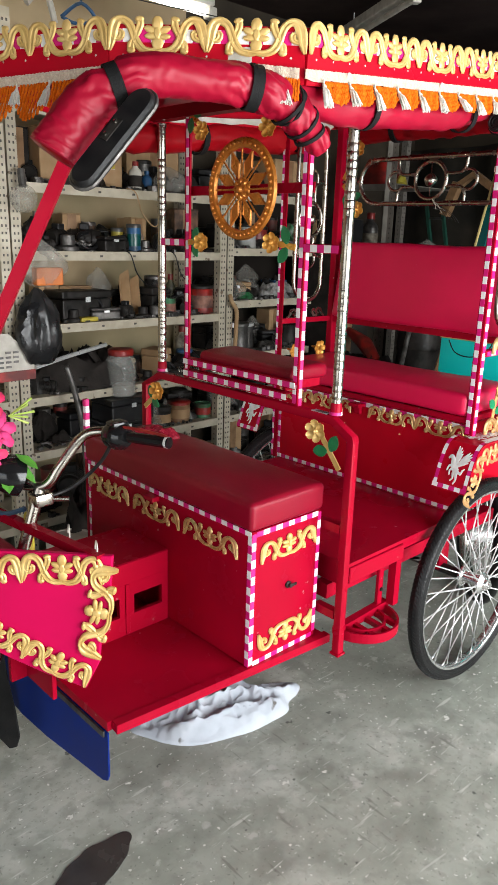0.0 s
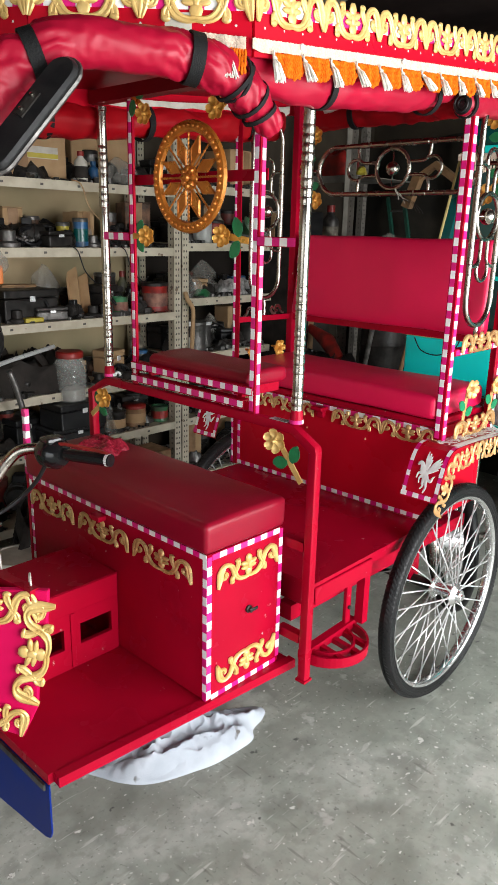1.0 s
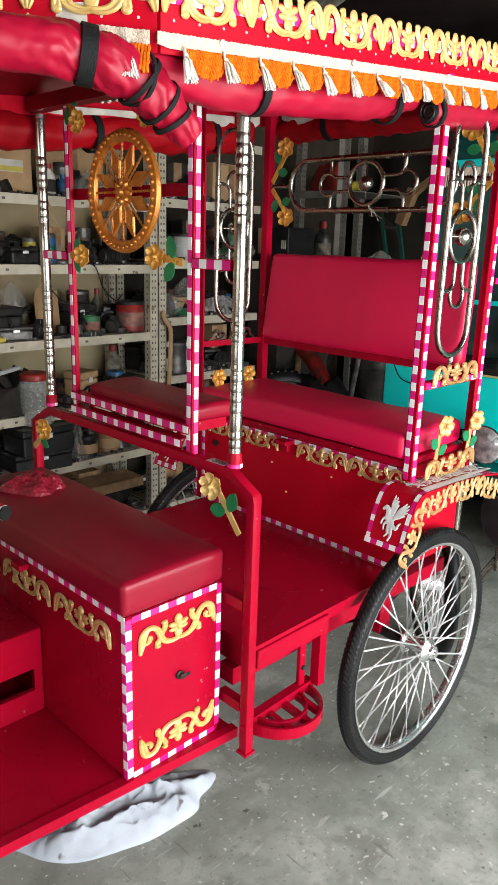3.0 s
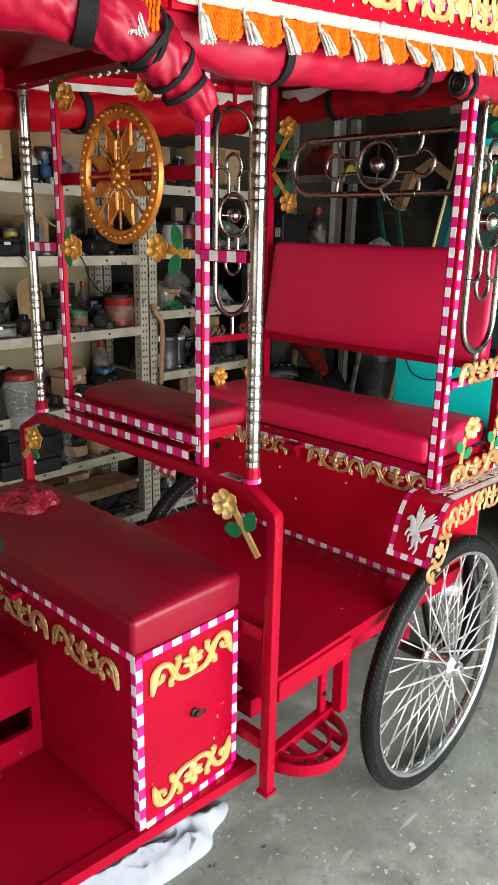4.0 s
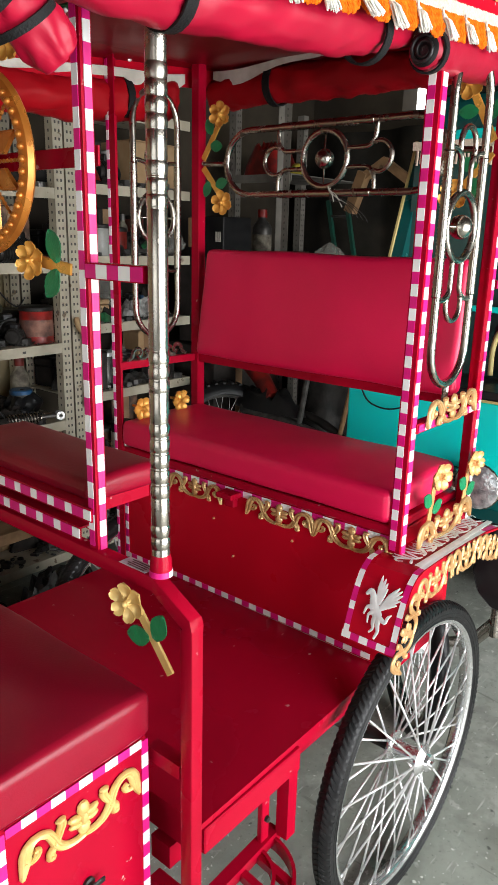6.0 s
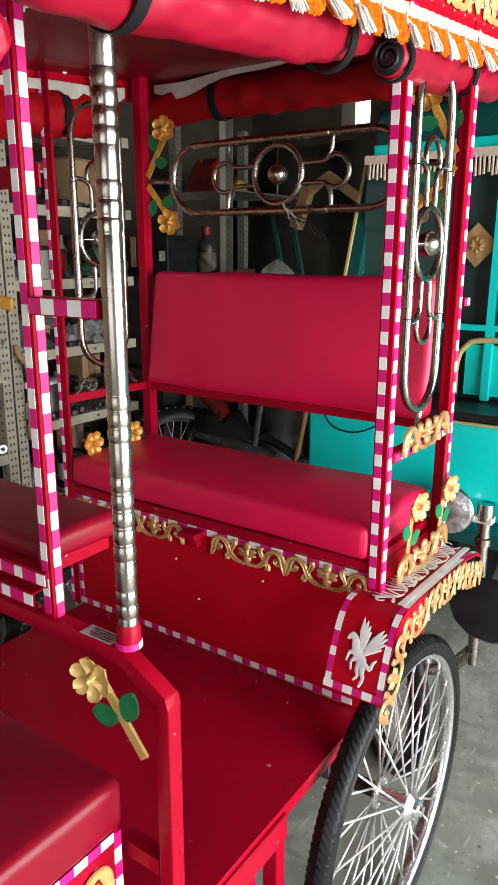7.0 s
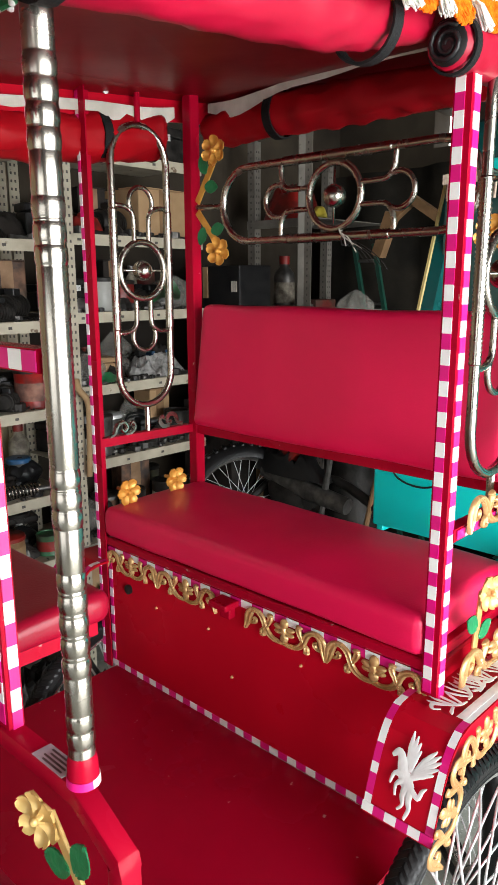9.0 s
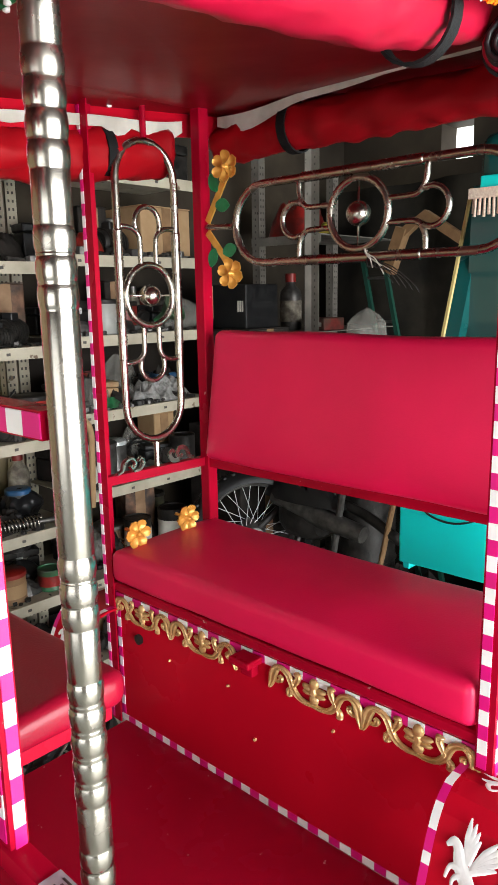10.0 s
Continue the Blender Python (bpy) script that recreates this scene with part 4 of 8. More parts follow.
part("step_hanger", box(1.520, 1.540, 1.048, 1.060, 0.350, 0.49, 0.002, 1), RED, step)
part("hanger_bolt", lathe([(0, 0), (0.006, 0), (0.005, 0.005), (0, 0.006)], 6, basis((1.530, 1.0475, 0.40), (1, 0, 0), (0, 0, 1))), GREASE, step)


# wheels
def rickshaw_wheel(cx, cy, cz, out, label):
    wm = Matrix.Translation((cx, cy, cz)) @ Matrix.Rotation(radians(90 * out), 4, 'X')   # local z points outwards
    rim = lathe([(0.280, -0.012), (0.285, -0.0155), (0.291, -0.0150), (0.2905, -0.012), (0.281, -0.008), (0.2795, -0.004), (0.2795, 0.004), (0.281, 0.008), (0.2905, 0.012), (0.291, 0.0150), (0.285, 0.0155), (0.280, 0.012), (0.2775, 0.004), (0.2775, -0.004), (0.280, -0.012)], 72, wm)
    w = part("rear_wheel", rim, RIMM, RK, label, 2)
    prof = [(0.287, -0.0140), (0.292, -0.0172), (0.300, -0.0190), (0.309, -0.0192), (0.316, -0.0180)]
    for k in range(7):
        a = math.pi * (0.18 + 0.64 * k / 6)
        prof.append((0.3135 + 0.0105 * math.sin(a), -0.0185 * math.cos(a)))
    prof += [(0.316, 0.0180), (0.309, 0.0192), (0.300, 0.0190), (0.292, 0.0172), (0.287, 0.0140), (0.284, 0.0), (0.287, -0.0140)]
    ty = lathe(prof, 96, None)
    for k in range(150):                                   # fine chevron tread lugs
        a = 2 * math.pi * k / 150
        for s in (-1, 1):
            q = []
            for h, ww, da in ((0.3240, 0.0012, 0.0), (0.3215, 0.0105, 0.024), (0.3135, 0.0188, 0.036)):
                for dw in (0.0, 0.023):
                    aa = a + da + dw
                    q.append(ty.verts.new(((h + 0.0022) * math.cos(aa), (h + 0.0022) * math.sin(aa), s * ww * 1.03)))
                    q.append(ty.verts.new(((h - 0.003) * math.cos(aa), (h - 0.003) * math.sin(aa), s * ww)))
            for f in ((0, 2, 6, 4), (4, 6, 10, 8), (0, 4, 5, 1), (4, 8, 9, 5), (2, 3, 7, 6), (6, 7, 11, 10), (8, 10, 11, 9)):
                ty.faces.new([q[j] for j in f])
    for sd in (-1, 1):                                     # moulded rings on the side walls
        for rr in (0.2955, 0.3045):
            tube([(rr * math.cos(a), rr * math.sin(a), sd * (0.0184 if rr < 0.3 else 0.0190)) for a in (2 * math.pi * k / 72 for k in range(72))], 0.0009, 4, closed=True, bm=ty)
    bmesh.ops.transform(ty, matrix=wm, verts=ty.verts)
    part("tyre", ty, RUBBER, w, "black treaded rubber tyre", 2)
    hb = lathe([(0, -0.040), (0.012, -0.040), (0.014, -0.034), (0.034, -0.034), (0.034, -0.029), (0.019, -0.026), (0.017, 0.0), (0.019, 0.026), (0.034, 0.029), (0.034, 0.034), (0.030, 0.037), (0.020, 0.044), (0.018, 0.052), (0.010, 0.054), (0.009, 0.060), (0, 0.060)], 20, wm)
    part("hub", hb, RIMM, w, "bright steel hub", 2)
    sm = tube([(0, 0, 0), (0, 0, 1)], 0.0023, 6)
    sme = mesh_of(sm, STEEL, True, "spoke")
    for k in range(40):
        a = 2 * math.pi * k / 40
        side = 1 if k % 2 else -1
        off = (1 if (k // 2) % 2 else -1) * 0.30
        h0 = Vector((0.026 * math.cos(a + off), 0.026 * math.sin(a + off), side * 0.0315))
        h1 = Vector((0.2785 * math.cos(a), 0.2785 * math.sin(a), side * 0.004))
        d = h1 - h0
        x, y = frame_axes(d)
        m = Matrix((x, y, d)).transposed().to_4x4()
        m.translation = h0
        inst("spoke", sme, w, wm @ m)
        if k % 2 == 0:
            continue
        inst("nipple", NIPPLE, w, wm @ Matrix.Translation(h1 * 0.985) @ m.to_3x3().normalized().to_4x4())
    return w


NIPPLE = mesh_of(lathe([(0, -0.004), (0.0030, -0.004), (0.0026, 0.006), (0, 0.006)], 8), STEEL, True, "nipple")
rickshaw_wheel(1.925, 0.985, 0.3255, 1, "chrome spoked rear wheel with black tyre")
rickshaw_wheel(1.925, 1.812, 0.3255, -1, "chrome spoked rear wheel with black tyre")

# bench
bench = part("bench_box", box(1.853, 2.13, 1.022, 1.775, 0.545, 0.822, 0.003, 1), REDP, RK, "red passenger bench box")
part("bench_lid", box(1.846, 2.125, 1.022, 1.775, 0.825, 0.843, 0.003, 1), RED, bench, "red board lid under the cushion")
c = pillow(1.838, 2.12, 1.026, 1.772, 0.846, 0.914, 0.017)
for v in c.verts:
    if v.co.z > 0.895:
        u, q = (v.co.x - 1.979) / 0.141, (v.co.y - 1.399) / 0.373
        v.co.z += 0.008 * max(0, 1 - u * u) * max(0, 1 - q ** 4) - 0.003
puff(c, 0.0032, 3.0)
part("bench_cushion", c, VINYL, RK, "crimson vinyl bench cushion", 2)
tape((1.853, 1.05, 0.557), (1.853, 1.775, 0.553), (-1, 0, 0), 0.0125, 0.021, bench, 1)
tape((1.853, 1.769, 0.560), (1.853, 1.769, 0.79), (-1, 0, 0), 0.011, 0.021, bench)
tape((1.853, 1.022, 0.8135), (1.853, 1.775, 0.8135), (-1, 0, 0), 0.014, 0.026, bench)
scroll_row((1.850, 1.775, 0.796), (1.850, 1.445, 0.796), (0, 0, 1), 2, bench, SCROLL_PALE, tall=0.55, deep=0.5)
scroll_row((1.850, 1.372, 0.796), (1.850, 1.020, 0.796), (0, 0, 1), 2, bench, SCROLL_PALE, tall=0.55, deep=0.5)
bm = box(1.815, 1.851, 1.388, 1.432, 0.806, 0.818, 0.003)
box(1.835, 1.851, 1.398, 1.424, 0.782, 0.806, 0.003, bm=bm)
part("latch", bm, RED, bench, "red painted hasp")
part("bench_lock", lathe([(0, 0), (0.010, 0), (0.010, 0.006), (0.005, 0.009), (0, 0.009)], 12, basis((1.853, 1.707, 0.742), (0, -1, 0), (0, 0, 1))), GREASE, bench, "", 2)
for y, z in ((1.62, 0.728), (1.47, 0.735), (1.41, 0.66), (1.25, 0.745)):
    part("screw", lathe([(0, 0), (0.003, 0), (0.002, 0.004), (0, 0.005)], 8, basis((1.853, y, z), (0, -1, 0), (0, 0, 1))), PALEGOLD, bench)

# cabin posts
p = angle_post(1.843, 1.002, 0.795, 1.70, 1, 1, 0.0235)
tape((1.843, 1.0165, 0.80), (1.843, 1.0165, 1.70), (-1, 0, 0), 0.0125, 0.0202, p)
tape((1.8560, 1.002, 0.79), (1.8560, 1.002, 1.70), (0, -1, 0), 0.0150, 0.0202, p)
p = angle_post(2.142, 1.000, 0.775, 1.72, -1, 1, 0.03)
tape((2.1355, 1.000, 0.78), (2.1355, 1.000, 1.72), (0, -1, 0), 0.0125, 0.0202, p, 1)
p = angle_post(1.843, 1.797, 0.545, 1.72, 1, -1, 0.028)
tape((1.843, 1.792, 0.55), (1.843, 1.792, 1.71), (-1, 0, 0), 0.0085, 0.0202, p)
part("cabin_post", box(2.092, 2.118, 1.752, 1.778, 0.55, 1.75, 0.002, 1), RED, RK, "red square rear post")
part("cabin_post", box(2.118, 2.124, 1.004, 1.020, 0.78, 1.74), RED, RK)
bar("side_rail", (1.855, 1.790, 1.040), (2.10, 1.772, 1.040), 0.018)
q = bar("side_rail", (1.862, 1.008, 1.030), (2.125, 1.008, 1.030), 0.018)
tape((1.868, 0.9985, 1.030), (2.13, 0.9985, 1.030), (0, -1, 0), 0.013, 0.0245, q)
bar("back_rail", (2.106, 1.02, 1.040), (2.106, 1.765, 1.040), 0.022, label="red rail under the backrest")
q = bar("post_stub", (2.150, 1.006, 1.270), (2.178, 1.006, 1.270), 0.016)
tape((2.150, 0.9975, 1.270), (2.179, 0.9975, 1.270), (0, -1, 0), 0.014, 0.0145, q)
scroll_row((1.890, 0.994, 1.052), (2.095, 0.994, 1.052), (0, 0, 1), 1, q, SCROLL_BRASS, tall=0.52, deep=0.5)

# backrest
c = pillow(2.070, 2.112, 1.030, 1.745, 1.052, 1.316, 0.014, (2, 30, 14))
for v in c.verts:
    k = (v.co.z - 1.052) / 0.264
    v.co.x += 0.012 * k
    v.co.y -= 0.030 * k if v.co.y > 1.4 else 0
    if v.co.x < 2.09:
        v.co.x -= 0.006 * max(0, 1 - ((v.co.y - 1.39) / 0.36) ** 2)
puff(c, 0.0032, 4.0)
for v in c.verts:
    u, w = (v.co.y - 1.39) / 0.36, (v.co.z - 1.184) / 0.132
    if v.co.x < 2.10:
        v.co.x -= 0.008 * max(0, 1 - u ** 4) * max(0, 1 - w ** 4)
part("backrest", c, VINYL, RK, "crimson vinyl backrest", 2)


# chrome gates
def gate(m, parent, label):
    """A stadium hoop with a ringed ball and two lobes; x along its length, y across, metres."""
    L, W, r = 0.281, 0.0705, 0.0074
    st = []
    for s in (1, -1):
        for k in range(13):
            a = math.pi * (k / 12) - math.pi / 2
            st.append((s * (L - W + W * math.cos(a)), s * W * math.sin(a), 0))
    bm = tube(st, r, 10, closed=True)
    bmesh.ops.transform(bm, matrix=m, verts=bm.verts)
    gt = part("chrome_gate", bm, CHROME, parent, label, True)

    def sub(name, b, mt=CHROME, sm=True):
        bmesh.ops.transform(b, matrix=m, verts=b.verts)
        part(name, b, mt, gt, "", sm)
    for s in (1, -1):                               # wound wire on the straights
        sub("wire_wrap", tube([(x / 1000, s * W, 0) for x in range(-120, 121, 3)], [r + (0.0022 if k % 2 else 0.0004) for k in range(81)], 8))
    sub("ring", tube([(0.0575 * math.cos(a), 0.0575 * math.sin(a), 0) for a in (2 * math.pi * k / 28 for k in range(28))], 0.0066, 8, closed=True))
    b = bmesh.new()
    bmesh.ops.create_uvsphere(b, u_segments=16, v_segments=10, radius=0.021)
    sub("ball", b)
    sub("pin", tube([(0, -0.055, 0), (0, 0.055, 0)], 0.0022, 6))
    for s in (1, -1):
        for q in (1, -1):
            sub("link", tube(smooth_path([(s * 0.056, q * 0.019, 0), (s * 0.090, q * 0.019, 0), (s * 0.112, q * 0.022, 0), (s * 0.124, q * 0.040, 0), (s * 0.126, q * (W - 0.004), 0)], 4), 0.0050, 8))
        arc = [(s * (0.134 + 0.030 * math.cos(a)), 0.030 * math.sin(a), 0) for a in (math.radians(-118 + 236 * k / 18) for k in range(19))]
        sub("lobe", tube(arc, 0.0050, 8))
    return gt


gt = gate(basis((1.977, 1.782, 1.387), (0, 0, 1), (-1, 0, 0)), RK, "upright chrome hoop gate with ball")
part("gate_stem", tube([(1.977, 1.782, 1.05), (1.977, 1.782, 1.10)], 0.006, 8), CHROME, gt)
part("gate_stem", tube([(1.977, 1.782, 1.674), (1.977, 1.782, 1.73)], 0.006, 8), RED, gt)
gt = gate(basis((1.983, 1.010, 1.374), (0, 0, 1), (-1, 0, 0)), RK, "upright chrome hoop gate with ball")
part("gate_stem", tube([(1.988, 1.010, 1.04), (1.988, 1.010, 1.09)], 0.006, 8), CHROME, gt)
gt = gate(basis((2.104, 1.389, 1.514), (0, 1, 0), (0, 0, 1)), RK, "level chrome hoop gate with ball")
for y0, y1 in ((1.668, 1.748), (1.020, 1.108)):
    part("gate_stem", tube([(2.104, y0, 1.514), (2.104, y1, 1.518)], 0.006, 8), CHROME, gt)
tw = bmesh.new()
for k in range(5):
    tube(smooth_path([(2.098, 1.352, 1.437), (2.09, 1.345 - 0.008 * k, 1.425), (2.085, 1.33 - 0.014 * k, 1.424 - 0.006 * k), (2.088, 1.31 - 0.012 * k, 1.40 - 0.004 * k)], 3), 0.0009, 4, bm=tw)
tube([(2.104 + 0.0095 * math.cos(a), 1.352 + 0.0008 * k, 1.437 + 0.0095 * math.sin(a)) for k, a in enumerate(0.6 * q for q in range(22))], 0.0015, 5, bm=tw)
part("wire_tie", tw, GREASE, gt)
flower_on_stem((2.104, 1.748, 1.527), (2.102, 1.683, 1.623), (-1, 0, 0), RK, ((0.35, 1), (0.55, -1)), FLOWER_BRASS, BRASS)
flower_on_stem((2.104, 1.748, 1.509), (2.102, 1.673, 1.426), (-1, 0, 0), RK, ((0.35, 1), (0.55, -1)), FLOWER_BRASS, BRASS)
flower_on_stem((2.118, 1.022, 1.53), (2.112, 1.075, 1.63), (-1, 0, 0), RK, ((0.35, 1), (0.55, -1)), FLOWER_BRASS, BRASS)
flower_on_stem((2.118, 1.022, 1.51), (2.112, 1.085, 1.435), (-1, 0, 0), RK, ((0.35, 1), (0.55, -1)), FLOWER_BRASS, BRASS)
for x in (1.885, 2.015):
    b = lathe([(0, 0), (0.004, 0), (0.004, 0.03), (0, 0.03)], 8, basis((x, 1.775, 0.940), (1, 0, 0), (0, 0, 1)))
    fs = part("flower_stud", b, BRASS, RK)
    inst("flower", FLOWER_BRASS, fs, basis((x, 1.744, 0.938), (1, 0, 0), (0, 0, 1)))
for y0, x0 in ((1.772, 1.90), (1.772, 2.035)):
    b = bmesh.new()
    s = 1 if x0 < 1.95 else -1
    ribbon([(-0.034, 0.004), (-0.02, 0.010), (-0.012, 0.026), (0.004, 0.030), (0.012, 0.018), (0.004, 0.010), (-0.002, 0.016)], (0.003, 0.005, 0.005, 0.004, 0.003), 0.006, b, 4)
    ribbon([(0.005, 0.005), (0.022, 0.006), (0.032, 0.018), (0.026, 0.028), (0.019, 0.022)], (0.003, 0.005, 0.004, 0.003), 0.006, b, 4)
    bmesh.ops.transform(b, matrix=basis((x0, y0, 1.049), (s, 0, 0), (0, 0, 1)), verts=b.verts)
    part("rail_scroll", b, CHROME, RK, "", 2)

# upright gold flowers and scroll at the bench end
for x0, x1 in ((1.936, 1.951), (2.092, 2.106)):
    flower_on_stem((x0, 0.996, 0.80), (x1, 0.994, 0.925 - (0.008 if x0 > 2 else 0)), (0, -1, 0), RK, ((0.42, 1), (0.55, -1)), FLOWER_TAN, TANGOLD, 1.05)
scroll_row((1.895, 0.993, 0.814), (2.130, 0.993, 0.818), (0, 0, 1), 1, RK, SCROLL_BRASS, tall=0.46, deep=0.4)


tw = tube(smooth_path([(2.098, 1.372, 1.456), (2.094, 1.366, 1.448), (2.098, 1.360, 1.440), (2.107, 1.364, 1.446), (2.102, 1.372, 1.454)], 4), 0.0016, 5)
for a, b_, c_ in ((1.352, 1.425, 0.010), (1.330, 1.414, 0.004), (1.318, 1.420, -0.004)):
    tube(smooth_path([(2.096, 1.366, 1.446), (2.092, (1.366 + a) / 2, 1.436 + c_), (2.092, a, b_)], 4), 0.0011, 5, bm=tw)
part("twine", tw, PAPER, RK, "knotted pale twine on the gate", True)


# mudguards
def mudguard(y0, y1, label):
    """y0 inner edge, y1 outer edge."""
    prof = [(1.734, 0.661), (1.746, 0.697), (1.761, 0.737), (1.778, 0.768), (1.798, 0.785), (1.825, 0.791), (1.95, 0.788), (2.10, 0.778), (2.18, 0.765), (2.205, 0.750)]
    bm = bmesh.new()
    rows = []
    for x, z in prof:
        rows.append([bm.verts.new((x, y, z + h)) for y, h in ((y0, 0), (y1, 0), (y1, -0.004), (y0, -0.004))])
    for a, b in zip(rows, rows[1:]):
        for k in range(4):
            bm.faces.new((a[k], a[(k + 1) % 4], b[(k + 1) % 4], b[k]))
    bm.faces.new(rows[0])
    bm.faces.new(rows[-1][::-1])
    mg = part("mudguard", bm, REDP, RK, label)
    s = 1 if y1 < y0 else -1

    def strip(ya, yb, i0, i1, first=0):
        t = bmesh.new()
        pts = smooth_path([(x, 0, z) for x, z in prof[i0:i1 + 1]], 3)
        L = [0]
        for a, b in zip(pts, pts[1:]):
            L.append(L[-1] + (b - a).length)
        vs = []
        for i, p in enumerate(pts):
            d = (pts[min(i + 1, len(pts) - 1)] - pts[max(i - 1, 0)]).normalized()
            nn = Vector((-d.z, 0, d.x)) * 0.0015
            vs.append((t.verts.new((p.x + nn.x, ya, p.z + nn.z)), t.verts.new((p.x + nn.x, yb, p.z + nn.z))))
        n = 0
        for i in range(len(pts) - 1):
            f = t.faces.new((vs[i][0], vs[i][1], vs[i + 1][1], vs[i + 1][0]))
            f.material_index = (int((L[i] + L[i + 1]) / 2 / 0.0245) + first) % 2
        part("tape_strip", t, [PINK, WHITE], mg)
    strip(y1 + s * 0.001, y1 + s * 0.012, 0, 9)
    strip(y0 - s * 0.001, y0 - s * 0.012, 0, 9, 1)
    tape((1.7345, y0, 0.667), (1.7345, y1, 0.667), (-0.95, 0, 0.3), 0.0125, 0.0165, mg, 1)
    return mg


mg = mudguard(1.046, 0.940, "red mudguard with chequered edges, white decals and gold scrolls")
path = [(1.736, 0.655), (1.800, 0.776), (1.935, 0.788), (2.070, 0.780), (2.200, 0.738)]
for (xa, za), (xb, zb) in zip(path, path[1:]):
    scroll_row((xa, 0.937, za - 0.022), (xb, 0.937, zb - 0.022), Vector((-(zb - za), 0, xb - xa)), 1, mg, SCROLL_BRASS, tall=0.80, fill=1.08, deep=0.4)
mgf = mudguard(1.765, 1.870, "red mudguard with chequered edges")

# white decals: a winged spray on each slope and an acanthus band on top
def winged_spray(S, guard):
    strokes = []
    for base, spread in (((0.002, -0.004), ((97, 0.050), (88, 0.046), (79, 0.040), (70, 0.032))), ((0.008, -0.010), ((58, 0.052), (50, 0.053), (42, 0.050), (34, 0.043), (25, 0.034)))):
        for a, l in spread:                                   # two fans of feathers
            c, q = math.cos(radians(a)), math.sin(radians(a))
            strokes.append(([base, (base[0] + c * l * 0.55 - q * 0.002, base[1] + q * l * 0.55 + c * 0.002), (base[0] + c * l, base[1] + q * l)], (0.0045, 0.0050, 0.0008)))
    strokes += [([(-0.028, 0.006), (-0.020, 0.013), (-0.013, 0.008), (-0.008, -0.004), (0.000, -0.016), (0.010, -0.026)], (0.0025, 0.0055, 0.0065, 0.0085, 0.0105, 0.0085)),
                ([(0.010, -0.024), (0.011, -0.038), (0.015, -0.048), (0.011, -0.062)], (0.0080, 0.0050, 0.0034, 0.0022)),
                ([(0.004, -0.024), (0.001, -0.036), (0.004, -0.046), (-0.002, -0.054)], (0.0070, 0.0040, 0.0026, 0.0018)),
                ([(-0.004, -0.012), (-0.018, -0.014), (-0.022, -0.028)], (0.0055, 0.0032, 0.0018)),
                ([(-0.002, -0.018), (-0.012, -0.026), (-0.010, -0.040)], (0.0045, 0.0028, 0.0015)),
                ([(0.012, -0.024), (0.024, -0.030), (0.028, -0.020), (0.034, -0.014)], (0.0040, 0.0038, 0.0030, 0.0008))]
    for k, (pts, w) in enumerate(strokes):
        bm = bmesh.new()
        ribbon(pts, w, 0.0008 + 0.00008 * k, bm, 4)
        bmesh.ops.transform(bm, matrix=S @ Matrix.Translation((0, 0, 0.0035)), verts=bm.verts)
        part("decal_stroke", bm, DECAL, guard)


winged_spray(basis((1.7605, 0.9915, 0.737), (0, -1, 0), (0.42, 0, 0.90)) @ Matrix.Diagonal((0.92, 1.02, 0.75, 1)), mg)
winged_spray(basis((1.7605, 1.8165, 0.737), (0, -1, 0), (0.42, 0, 0.90)) @ Matrix.Diagonal((0.92, 1.02, 0.75, 1)), mgf)
bm = bmesh.new()
T = basis((1.98, 0.984, 0.7895), (1, 0, -0.04), (0, 1, 0)) @ Matrix.Diagonal((1.05, 1.15, 0.6, 1))
ribbon([(-0.150, -0.026), (0.0, -0.026), (0.165, -0.026)], (0.0055, 0.0055, 0.0055), 0.0010, bm, 2)
random.seed(4)
for k in range(9):
    x = -0.120 + k * 0.031
    u, w = (1 if k % 3 else -1), random.uniform(0.85, 1.15)
    arc = [(-0.014, -0.016), (0.002, -0.012), (0.016, 0.002), (0.028, 0.014), (0.038, 0.008), (0.031, 0.000)]
    ribbon([(x + u * p * w, q * w) for p, q in arc], (0.0010, 0.0028, 0.0034, 0.0030, 0.0022, 0.0008), 0.0010, bm, 4)
    for p, q, e, f in ((-0.004, -0.012, -0.016, 0.020), (0.002, -0.008, -0.003, 0.028), (0.008, -0.003, 0.010, 0.027), (0.016, 0.006, 0.022, 0.024), (0.012, -0.008, 0.030, -0.016)):
        ribbon([(x + u * p, q), (x + u * (p * 0.4 + e * 0.6) - 0.002, (q + f) / 2), (x + u * e, f * w)], (0.0018, 0.0027, 0.0007), 0.0011, bm, 3)
bmesh.ops.transform(bm, matrix=T, verts=bm.verts)
part("top_decal", bm, DECAL, mg, "white acanthus decal band")


# ---- canopy ----
def rise(x):
    return 0.095 * (max(x, 1.085) - 1.19)


